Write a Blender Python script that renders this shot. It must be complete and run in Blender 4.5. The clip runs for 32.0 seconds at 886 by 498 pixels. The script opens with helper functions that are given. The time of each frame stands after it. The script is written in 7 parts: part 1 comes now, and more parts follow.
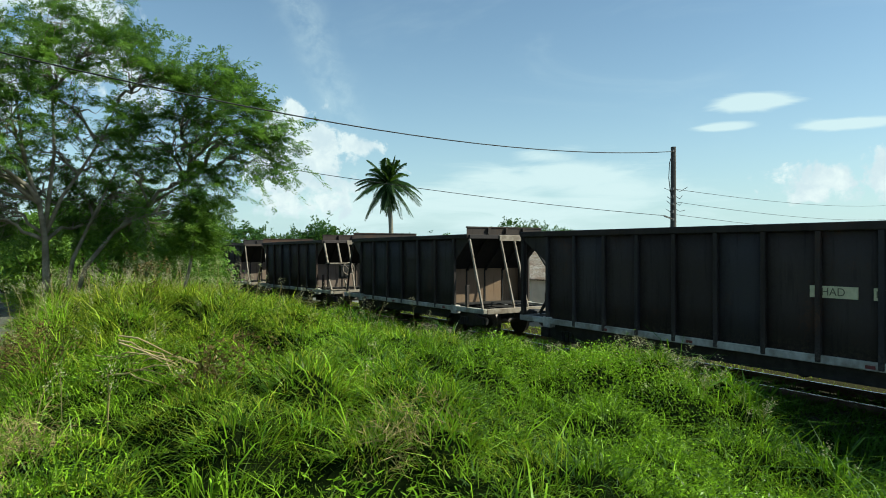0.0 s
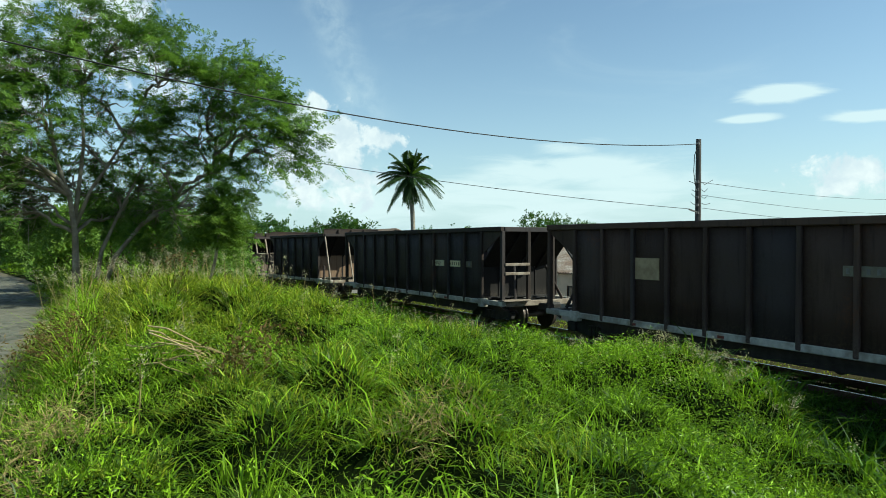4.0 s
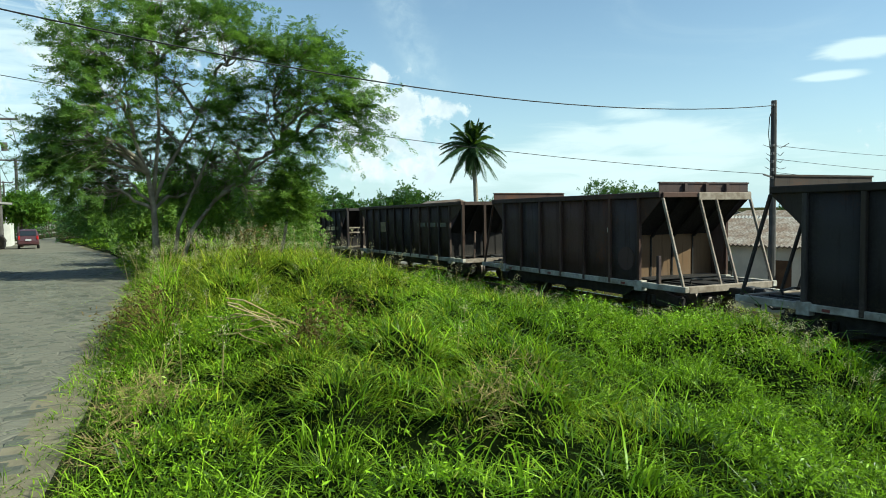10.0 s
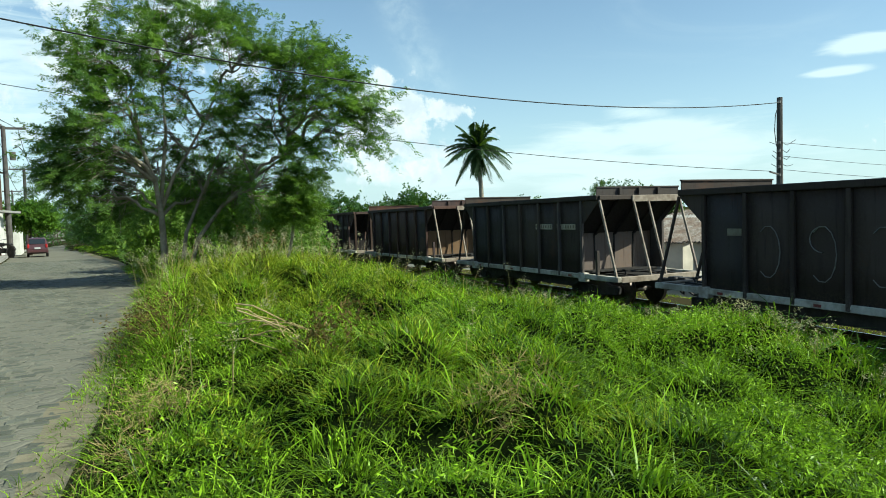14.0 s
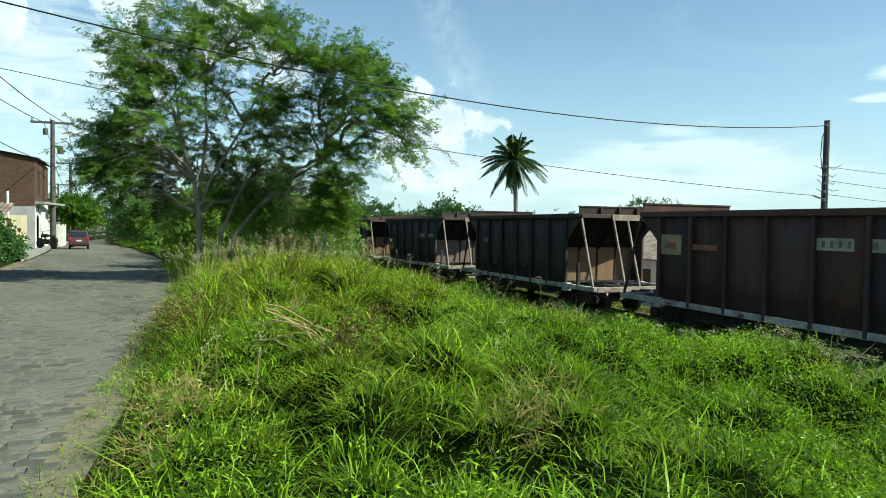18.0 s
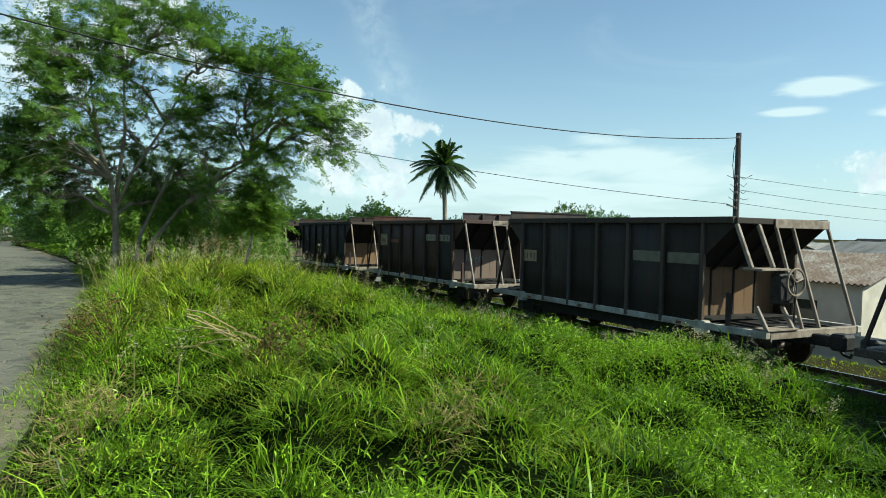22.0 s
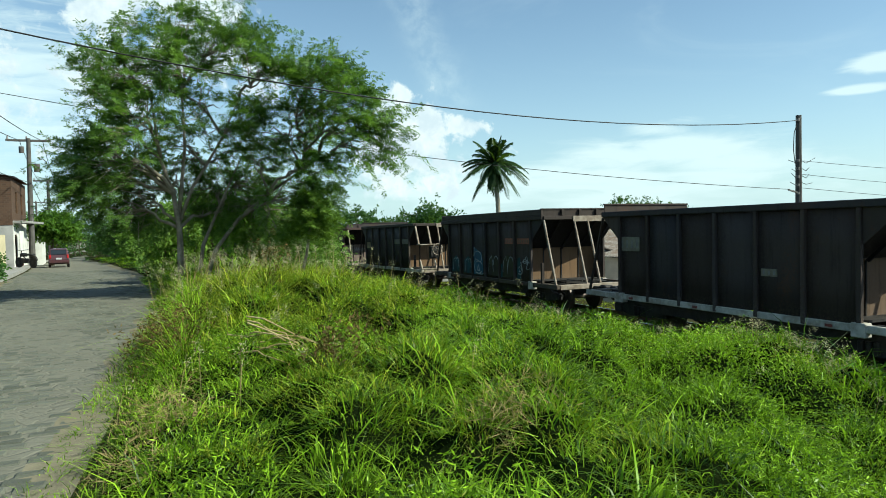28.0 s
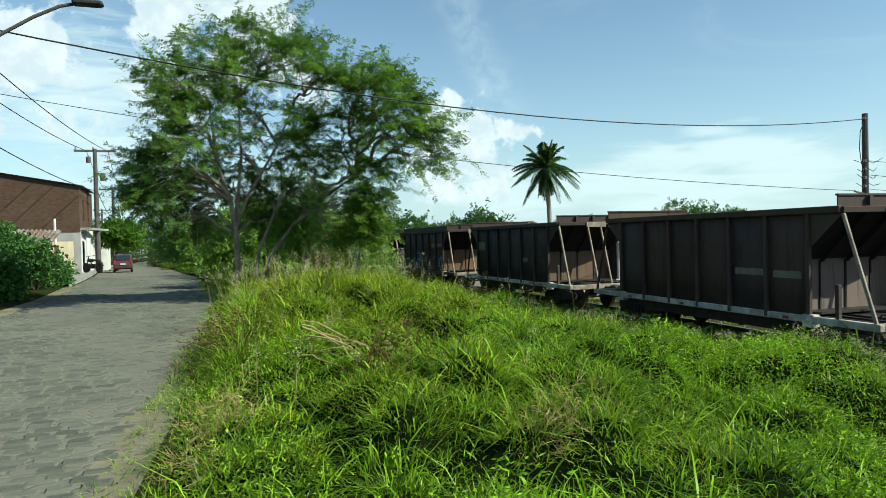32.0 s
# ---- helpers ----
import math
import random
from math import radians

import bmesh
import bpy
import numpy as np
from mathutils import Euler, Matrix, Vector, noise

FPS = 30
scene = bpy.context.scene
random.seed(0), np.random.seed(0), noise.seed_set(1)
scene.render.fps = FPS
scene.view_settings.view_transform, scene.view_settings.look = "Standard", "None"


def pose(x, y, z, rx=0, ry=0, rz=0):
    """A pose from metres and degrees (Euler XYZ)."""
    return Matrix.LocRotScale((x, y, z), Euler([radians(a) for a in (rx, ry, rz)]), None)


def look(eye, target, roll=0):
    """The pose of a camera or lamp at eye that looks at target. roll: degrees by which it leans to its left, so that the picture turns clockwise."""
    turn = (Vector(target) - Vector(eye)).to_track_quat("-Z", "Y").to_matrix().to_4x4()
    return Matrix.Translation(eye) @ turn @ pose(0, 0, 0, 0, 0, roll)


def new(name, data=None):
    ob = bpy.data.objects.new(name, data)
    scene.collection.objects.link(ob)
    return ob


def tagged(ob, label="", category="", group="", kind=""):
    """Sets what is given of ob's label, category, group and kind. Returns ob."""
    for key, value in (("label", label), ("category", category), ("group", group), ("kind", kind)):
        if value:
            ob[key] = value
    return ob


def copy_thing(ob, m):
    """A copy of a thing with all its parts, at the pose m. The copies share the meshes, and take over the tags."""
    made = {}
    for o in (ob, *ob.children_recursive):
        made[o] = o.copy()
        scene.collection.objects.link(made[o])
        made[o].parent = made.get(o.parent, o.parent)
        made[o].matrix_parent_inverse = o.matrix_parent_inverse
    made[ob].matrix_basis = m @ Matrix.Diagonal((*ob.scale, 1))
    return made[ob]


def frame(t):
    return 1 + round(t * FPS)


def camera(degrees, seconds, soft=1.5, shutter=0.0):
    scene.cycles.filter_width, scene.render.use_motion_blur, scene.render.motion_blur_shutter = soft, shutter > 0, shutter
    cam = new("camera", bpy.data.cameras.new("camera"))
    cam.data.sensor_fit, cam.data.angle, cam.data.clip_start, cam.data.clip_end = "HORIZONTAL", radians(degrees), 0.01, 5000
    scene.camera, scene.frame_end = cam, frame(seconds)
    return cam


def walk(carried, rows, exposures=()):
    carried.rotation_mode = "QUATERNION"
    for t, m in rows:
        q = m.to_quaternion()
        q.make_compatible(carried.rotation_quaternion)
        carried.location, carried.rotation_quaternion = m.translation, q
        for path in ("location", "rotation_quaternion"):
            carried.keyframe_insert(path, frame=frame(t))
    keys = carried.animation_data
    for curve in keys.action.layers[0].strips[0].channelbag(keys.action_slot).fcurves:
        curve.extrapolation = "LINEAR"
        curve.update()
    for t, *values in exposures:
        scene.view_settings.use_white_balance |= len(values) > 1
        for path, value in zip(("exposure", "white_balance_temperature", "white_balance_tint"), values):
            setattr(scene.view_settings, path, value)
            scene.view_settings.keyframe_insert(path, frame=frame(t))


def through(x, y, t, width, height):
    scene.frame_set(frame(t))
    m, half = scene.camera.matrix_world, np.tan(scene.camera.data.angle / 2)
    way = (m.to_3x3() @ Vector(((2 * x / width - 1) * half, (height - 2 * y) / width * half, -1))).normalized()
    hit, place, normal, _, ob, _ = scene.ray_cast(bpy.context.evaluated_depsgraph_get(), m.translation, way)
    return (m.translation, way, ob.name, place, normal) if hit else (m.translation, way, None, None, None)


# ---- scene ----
cam = camera(66.0, 32.0, soft=0.9)
# seconds, x, y, z, yaw, pitch, roll of the camera
PATH = [
    (0.0, 0.063, 0.056, 1.631, -31.20, -0.20, -0.00),
    (0.5, 0.075, 0.057, 1.625, -30.45, -0.47, 0.25),
    (1.0, 0.059, 0.043, 1.632, -30.84, -0.65, 0.35),
    (1.5, 0.039, 0.049, 1.637, -30.66, -0.64, -0.01),
    (2.0, 0.052, 0.049, 1.633, -29.91, -0.59, -0.21),
    (2.5, 0.042, 0.042, 1.635, -29.65, -0.14, 0.01),
    (3.0, 0.055, 0.043, 1.637, -29.67, -0.58, -0.15),
    (3.5, 0.048, 0.049, 1.630, -29.47, -0.34, 0.19),
    (5.5, -0.043, 0.010, 1.645, -28.43, -3.44, -0.57),
    (6.0, -0.040, 0.013, 1.647, -27.33, -2.80, -0.35),
    (6.5, -0.049, 0.006, 1.645, -27.34, -2.67, -0.21),
    (7.0, -0.032, -0.014, 1.644, -27.85, -2.66, 0.02),
    (7.5, -0.032, -0.001, 1.645, -27.90, -2.74, 0.05),
    (8.0, -0.049, 0.009, 1.647, -27.49, -2.45, 0.31),
    (8.5, -0.041, 0.015, 1.645, -25.31, -2.68, -0.09),
    (9.0, -0.034, 0.006, 1.645, -24.80, -2.95, -0.83),
    (9.5, -0.033, 0.006, 1.641, -24.11, -2.88, -1.09),
    (10.0, -0.027, -0.003, 1.653, -24.09, -3.27, -0.74),
    (10.5, -0.032, 0.019, 1.650, -22.93, -3.18, -0.90),
    (11.0, -0.043, 0.017, 1.647, -22.65, -2.78, -1.20),
    (11.5, -0.044, 0.032, 1.639, -23.42, -3.01, -1.00),
    (12.0, -0.034, 0.036, 1.643, -24.01, -3.15, -0.35),
    (12.5, -0.037, 0.041, 1.637, -24.38, -3.53, -0.48),
    (13.0, -0.043, 0.038, 1.637, -25.36, -3.35, 0.07),
    (13.5, -0.047, 0.019, 1.672, -24.05, -3.59, 0.02),
    (14.0, -0.040, -0.023, 1.661, -23.54, -3.08, -1.61),
    (14.5, -0.038, -0.019, 1.666, -22.81, -2.98, -1.81),
    (16.5, -0.008, 0.043, 1.628, -23.12, -4.37, -0.69),
    (17.0, 0.001, 0.064, 1.656, -22.52, -4.26, 0.31),
    (17.5, 0.001, 0.080, 1.653, -20.53, -2.91, 0.38),
    (18.0, 0.000, 0.072, 1.641, -20.86, -2.19, 0.92),
    (18.5, 0.017, 0.079, 1.652, -21.91, -1.81, 0.74),
    (19.0, 0.010, 0.068, 1.644, -21.93, -2.41, 0.75),
    (19.5, 0.000, 0.070, 1.643, -21.62, -1.89, 1.04),
    (20.0, 0.008, 0.069, 1.637, -21.86, -2.57, 1.44),
    (20.5, 0.026, 0.071, 1.656, -24.23, -4.71, 0.94),
    (21.0, 0.018, 0.064, 1.650, -26.27, -3.30, 0.78),
    (21.5, 0.013, 0.070, 1.646, -25.63, -2.72, 0.74),
    (22.0, -0.001, 0.065, 1.649, -26.81, -1.72, 1.38),
    (22.5, 0.004, 0.058, 1.647, -26.07, -1.74, 1.37),
    (23.0, -0.000, 0.044, 1.651, -25.66, -1.49, 1.73),
    (23.5, 0.014, 0.038, 1.653, -26.65, -1.12, 2.33),
    (24.0, 0.001, 0.041, 1.639, -27.55, -1.69, 1.17),
    (24.5, 0.019, 0.036, 1.657, -27.42, -1.19, 1.52),
    (26.5, 0.024, -0.084, 1.653, -25.15, -3.27, -0.96),
    (27.0, 0.030, -0.079, 1.667, -24.07, -2.61, -0.82),
    (27.5, 0.027, -0.080, 1.670, -22.57, -2.26, -0.75),
    (28.0, 0.022, -0.071, 1.666, -22.15, -1.80, -1.03),
    (28.5, 0.025, -0.060, 1.659, -21.48, -2.31, -0.59),
    (29.0, 0.035, -0.068, 1.660, -21.33, -2.86, -0.54),
    (29.5, 0.021, -0.071, 1.676, -21.25, -1.77, -0.77),
    (30.0, 0.019, -0.071, 1.666, -20.30, -1.49, -1.44),
    (30.5, 0.029, -0.070, 1.668, -18.85, -1.80, -0.33),
    (31.0, 0.035, -0.074, 1.665, -18.53, -0.86, -0.89),
    (31.5, 0.017, -0.063, 1.678, -18.99, -0.55, -1.25),
    (32.0, 0.012, -0.063, 1.664, -17.92, -1.30, -1.31),
]
walk(cam, [(t, pose(x, y, z, 90 + pitch, 0, yaw) @ pose(0, 0, 0, 0, 0, roll)) for t, x, y, z, yaw, pitch, roll in PATH],
     exposures=[(0.0, 0.53, 6050, -5), (3.0, 0.56, 6050, -5), (6.0, 0.66, 6050, -5), (11.0, 0.72, 6050, -5), (17.0, 0.76, 6050, -5), (20.0, 0.71, 6050, -5), (22.0, 0.63, 6050, -5), (24.0, 0.58, 6050, -5), (28.0, 0.70, 6050, -5), (32.0, 0.66, 6050, -5)])

# ---------------------------------------------------------------- world, sun
SUN_AZ, SUN_EL = 35.0, 38.0      # degrees: azimuth from +x towards -y, elevation


def sun_way():
    a, e = radians(SUN_AZ), radians(SUN_EL)
    return Vector((math.cos(a) * math.cos(e), -math.sin(a) * math.cos(e), math.sin(e)))


class Nodes:
    """Short names for building node trees."""

    def __init__(self, tree):
        self.t = tree

    def n(self, kind, **props):
        node = self.t.nodes.new(kind)
        for k, v in props.items():
            if k == "op":
                node.operation = v
            elif k == "mode":
                node.blend_type = v
            elif k == "dtype":
                node.data_type = v
            elif k == "space":
                node.vector_type = v
        return node

    def put(self, sock, v):
        if isinstance(v, bpy.types.NodeSocket):
            self.t.links.new(v, sock)
        elif v is not None:
            sock.default_value = v

    def m(self, op, a, b=None, c=None, clamp=False):
        node = self.n("ShaderNodeMath", op=op)
        node.use_clamp = clamp
        for i, v in enumerate((a, b, c)):
            self.put(node.inputs[i], v)
        return node.outputs[0]

    def ramp(self, fac, stops, mode="LINEAR"):
        node = self.n("ShaderNodeValToRGB")
        r = node.color_ramp
        r.interpolation = mode
        while len(r.elements) < len(stops):
            r.elements.new(0.5)
        for e, (p, c) in zip(r.elements, stops):
            e.position = p
            e.color = (c, c, c, 1) if isinstance(c, (int, float)) else (*c, 1)
        self.put(node.inputs[0], fac)
        return node.outputs[0]

    def step(self, v, lo, hi):
        node = self.n("ShaderNodeMapRange")
        node.interpolation_type = "SMOOTHSTEP"
        self.put(node.inputs["Value"], v)
        node.inputs["From Min"].default_value, node.inputs["From Max"].default_value = lo, hi
        return node.outputs[0]

    def noise(self, vec, scale, detail=4, rough=0.55, dist=0.0):
        node = self.n("ShaderNodeTexNoise")
        self.put(node.inputs["Vector"], vec)
        node.inputs["Scale"].default_value, node.inputs["Detail"].default_value = scale, detail
        node.inputs["Roughness"].default_value, node.inputs["Distortion"].default_value = rough, dist
        return node.outputs["Fac"]

    def voronoi(self, vec, scale, feature="F1", out="Distance"):
        node = self.n("ShaderNodeTexVoronoi")
        node.feature = feature
        self.put(node.inputs["Vector"], vec)
        node.inputs["Scale"].default_value = scale
        return node.outputs[out]

    def mix(self, fac, a, b, mode="MIX"):
        node = self.n("ShaderNodeMix", dtype="RGBA")
        node.blend_type = mode
        self.put(node.inputs[0], fac)
        for i, v in ((6, a), (7, b)):
            if isinstance(v, tuple) and len(v) == 3:
                v = (*v, 1)
            self.put(node.inputs[i], v)
        return node.outputs[2]

    def scaled(self, vec, s):
        node = self.n("ShaderNodeMapping")
        self.put(node.inputs["Vector"], vec)
        node.inputs["Scale"].default_value = s
        return node.outputs[0]

    def coords(self, out="Object"):
        return self.n("ShaderNodeTexCoord").outputs[out]

    def combine(self, x, y, z=0.0):
        node = self.n("ShaderNodeCombineXYZ")
        for i, v in enumerate((x, y, z)):
            self.put(node.inputs[i], v)
        return node.outputs[0]

    def split(self, v):
        node = self.n("ShaderNodeSeparateXYZ")
        self.put(node.inputs[0], v)
        return node.outputs

    def bump(self, height, strength=0.3, dist=0.02):
        node = self.n("ShaderNodeBump")
        node.inputs["Strength"].default_value, node.inputs["Distance"].default_value = strength, dist
        self.put(node.inputs["Height"], height)
        return node.outputs[0]


# cumulus and thin clouds: azimuth from +y to the right, elevation, half widths, all in degrees, and weight
CUMULUS = [
    (18.4, 10.2, 1.9, 1.9, 1.0), (20.6, 8.0, 3.2, 2.6, 1.0), (23.6, 8.3, 2.6, 1.3, 0.8), (18.0, 6.0, 3.2, 3.4, 1.0),
    (21.5, 4.6, 4.0, 2.2, 0.75), (26.6, 6.2, 1.8, 0.7, 0.6),
    (-1.0, 19.6, 6.6, 3.2, 1.0), (3.4, 17.4, 3.6, 2.6, 1.0), (-4.0, 16.6, 3.0, 2.8, 1.0),
    (-14.0, 13.6, 5.0, 3.6, 1.0), (2.5, 14.2, 4.5, 3.2, 0.9), (-3.0, 11.5, 5.0, 3.5, 0.8), (7.5, 12.0, 3.0, 2.4, 0.7), (-10.0, 9.0, 4.5, 2.2, 0.55), (-5.0, 6.0, 4.0, 2.0, 0.6),
    (-20.0, 10.0, 8.0, 6.0, 0.8), (60.0, 4.6, 4.2, 1.9, 0.8), (66.0, 5.4, 4.5, 2.2, 0.9),
]
STREAKS = [
    (34.0, 3.8, 9.0, 1.7, 1.05), (42.0, 5.8, 6.5, 1.5, 1.15), (38.0, 2.2, 12.0, 1.6, 0.9), (55.6, 10.9, 2.8, 0.62, 1.6), (53.4, 9.2, 2.2, 0.36, 1.4),
    (62.0, 8.8, 3.4, 0.42, 1.4), (36.0, 5.2, 6.0, 1.6, 1.0), (45.0, 4.4, 7.0, 1.8, 1.0), (40.0, 7.4, 3.0, 0.8, 0.9), (24.0, 3.0, 8.0, 2.4, 0.95), (32.0, 2.0, 14.0, 1.4, 0.6), (50.0, 3.0, 10.0, 1.2, 0.5),
    (-9.0, 10.0, 9.0, 7.0, 0.80),
]


def make_world():
    world = bpy.data.worlds.new("world")
    scene.world = world
    world.use_nodes = True
    world.node_tree.nodes.clear()
    k = Nodes(world.node_tree)
    sky = k.n("ShaderNodeTexSky")
    sky.sky_type, sky.sun_disc = "NISHITA", False
    sky.sun_elevation, sky.sun_rotation = radians(SUN_EL), radians(90 + SUN_AZ)
    sky.air_density, sky.dust_density, sky.ozone_density, sky.altitude = 1.0, 0.5, 1.0, 50
    x, y, z = k.split(k.coords("Generated"))
    deg = 180 / math.pi
    az = k.m("MULTIPLY", k.m("ARCTAN2", x, y), deg)
    el = k.m("MULTIPLY", k.m("ARCSINE", z), deg)
    uv = k.combine(az, el)

    def lobes(rows):
        total = None
        for a, e, ra, re, w in rows:
            du = k.m("DIVIDE", k.m("SUBTRACT", az, a), ra)
            dv = k.m("DIVIDE", k.m("SUBTRACT", el, e), re)
            r2 = k.m("ADD", k.m("MULTIPLY", du, du), k.m("MULTIPLY", dv, dv))
            g = k.m("MULTIPLY", k.m("EXPONENT", k.m("MULTIPLY", r2, -0.9)), w)
            total = g if total is None else k.m("MAXIMUM", total, g)
        return total

    billow = k.noise(uv, 0.55, 7, 0.62, 0.3)
    cum = k.step(k.m("ADD", lobes(CUMULUS), k.m("MULTIPLY", k.m("SUBTRACT", billow, 0.5), 1.5)), 0.40, 0.66)
    wisp = k.noise(k.scaled(uv, (0.16, 0.8, 1)), 1.0, 6, 0.6, 0.6)
    thin = k.step(k.m("ADD", lobes(STREAKS), k.m("MULTIPLY", k.m("SUBTRACT", wisp, 0.5), 1.3)), 0.30, 0.95)
    # one faint tall wisp and a thin veil of cirrus over the whole sky
    veil = k.step(k.noise(k.scaled(uv, (0.05, 0.12, 1)), 1.0, 5, 0.6, 1.0), 0.5, 0.85)
    tilt = k.m("SUBTRACT", k.m("SUBTRACT", az, 22.0), k.m("MULTIPLY", k.m("SUBTRACT", el, 13.0), -0.45))
    band = k.m("EXPONENT", k.m("MULTIPLY", k.m("MULTIPLY", tilt, tilt), -0.35))
    tall = k.m("MULTIPLY", k.m("MULTIPLY", band, k.step(el, 7.0, 12.0)), k.step(billow, 0.25, 0.8))
    thin = k.m("MAXIMUM", thin, k.m("MAXIMUM", k.m("MULTIPLY", veil, 0.25), k.m("MULTIPLY", tall, 0.42)))
    shade = k.step(k.noise(k.combine(az, k.m("ADD", el, -0.7)), 0.5, 5, 0.6, 0.3), 0.35, 0.75)
    white = k.mix(shade, (0.86, 0.93, 1.0), (1.14, 1.15, 1.14))
    haze = k.m("EXPONENT", k.m("MULTIPLY", k.m("MAXIMUM", el, 0.0), -0.13))
    blue = k.mix(1.0, sky.outputs[0], (SKY_GAIN, SKY_GAIN, SKY_GAIN), "MULTIPLY")
    pale = k.mix(k.m("MULTIPLY", haze, 0.80), blue, (0.68, 0.90, 1.03))
    col = k.mix(k.m("MULTIPLY", thin, 0.82), pale, (0.95, 1.06, 1.08))
    col = k.mix(k.m("MULTIPLY", cum, 0.94), col, white)
    bg = k.n("ShaderNodeBackground")
    k.put(bg.inputs["Color"], col)
    bg.inputs["Strength"].default_value = SKY_STRENGTH
    out = k.n("ShaderNodeOutputWorld")
    k.put(out.inputs["Surface"], bg.outputs[0])


SKY_GAIN, SKY_STRENGTH = 0.150, 0.59
make_world()
sun = new("sun", bpy.data.lights.new("sun", "SUN"))
sun.data.energy, sun.data.angle, sun.data.color = 4.7, radians(0.5), (1.0, 0.95, 0.82)
sun.matrix_world = look(sun_way() * 200, (0, 0, 0))


# ---------------------------------------------------------------- materials
def material(name, build, rough=0.7, metal=0.0):
    mat = bpy.data.materials.new(name)
    mat.use_nodes = True
    k = Nodes(mat.node_tree)
    bsdf = mat.node_tree.nodes["Principled BSDF"]
    bsdf.inputs["Roughness"].default_value, bsdf.inputs["Metallic"].default_value = rough, metal
    bsdf.inputs["Specular IOR Level"].default_value = 0.5 if rough < 0.6 else 0.14 if rough < 0.95 else 0.0
    col, height, strength, rgh = (list(build(k)) + [None, 0.3, None])[:4] if build else (None, None, 0, None)
    k.put(bsdf.inputs["Base Color"], (*col, 1) if isinstance(col, tuple) and len(col) == 3 else col)
    if height is not None:
        k.put(bsdf.inputs["Normal"], k.bump(height, strength))
    if rgh is not None:
        k.put(bsdf.inputs["Roughness"], rgh)
    return mat


def mottled(name, a, b, scale=3.0, rough=0.8, metal=0.0, bump=0.25, fine=40.0):
    """Two tones, broad stains and a fine grain."""

    def build(k):
        p = k.coords()
        broad, grain = k.noise(p, scale, 5), k.noise(p, fine, 4)
        col = k.mix(k.step(broad, 0.3, 0.7), a, b)
        col = k.mix(k.m("MULTIPLY", grain, 0.45), col, tuple(0.55 * c for c in a))
        return col, k.m("ADD", grain, k.m("MULTIPLY", broad, 0.6)), bump

    return material(name, build, rough, metal)


def leafy(name, dark, light, patch=0.5, dry=None, gloss=0.5, through=0.33, speck=0.75):
    """Leaves and blades: each island has its own tone, patches of it lie together, and light passes through."""
    mat = bpy.data.materials.new(name)
    mat.use_nodes = True
    k = Nodes(mat.node_tree)
    t = mat.node_tree
    bsdf = t.nodes["Principled BSDF"]
    rnd = k.n("ShaderNodeNewGeometry").outputs["Random Per Island"]
    area = k.noise(k.coords(), patch, 3)
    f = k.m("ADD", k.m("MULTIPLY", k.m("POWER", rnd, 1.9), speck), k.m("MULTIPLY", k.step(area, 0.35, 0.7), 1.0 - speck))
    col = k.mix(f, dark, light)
    if dry:
        col = k.mix(k.step(k.m("ADD", rnd, k.m("MULTIPLY", area, 0.35)), 1.14, 1.24), col, dry)
    k.put(bsdf.inputs["Base Color"], col)
    bsdf.inputs["Roughness"].default_value = gloss
    bsdf.inputs["Specular IOR Level"].default_value = 0.16
    tr = k.n("ShaderNodeBsdfTranslucent")
    k.put(tr.inputs["Color"], k.mix(0.35, col, (0.27, 0.48, 0.015), "MIX"))
    ms = k.n("ShaderNodeMixShader")
    ms.inputs[0].default_value = through
    k.put(ms.inputs[1], bsdf.outputs[0])
    k.put(ms.inputs[2], tr.outputs[0])
    k.put(t.nodes["Material Output"].inputs["Surface"], ms.outputs[0])
    return mat


def wagon_paint(name, base, rust, worn=0.5):
    """Old freight paint: vertical rain streaks, rust blooms, dust and small dents."""

    def build(k):
        p = k.coords()
        streak = k.noise(k.scaled(p, (9, 9, 0.9)), 1.0, 5, 0.65)
        bloom = k.noise(p, 0.9, 6, 0.65, 0.4)
        speck = k.noise(p, 22, 4, 0.7)
        tone = k.n("ShaderNodeObjectInfo").outputs["Random"]
        col = k.mix(k.step(tone, 0.0, 1.0), base, tuple(c * 1.75 for c in base))
        other = k.m("FRACT", k.m("MULTIPLY", tone, 7.31))
        col = k.mix(k.m("MULTIPLY", k.step(other, 0.35, 1.0), 0.5), col, (base[0] * 0.95, base[0] * 1.02, base[0] * 1.22))
        col = k.mix(k.m("MULTIPLY", k.step(k.noise(k.scaled(p, (0.8, 0.8, 0.35)), 1.0, 4), 0.48, 0.7), 0.5), col, tuple(1.9 * c for c in base))
        col = k.mix(k.m("MULTIPLY", k.step(streak, 0.5, 0.72), 0.55), col, tuple(0.45 * c for c in base))
        edge = k.m("ADD", k.m("MULTIPLY", bloom, 0.75), k.m("MULTIPLY", speck, 0.35))
        col = k.mix(k.m("MULTIPLY", k.step(edge, 0.72 - 0.25 * worn, 0.85 - 0.15 * worn), 0.85), col, rust)
        z = k.split(p)[2]
        dust = k.m("MULTIPLY", k.step(z, 1.15, 0.75), k.step(speck, 0.35, 0.7))
        col = k.mix(k.m("MULTIPLY", dust, 0.5), col, (0.16, 0.13, 0.10))
        return col, k.m("ADD", k.m("MULTIPLY", bloom, 0.8), k.m("MULTIPLY", speck, 0.3)), 0.35, k.step(speck, -0.6, 1.2)

    return material(name, build, 0.65)


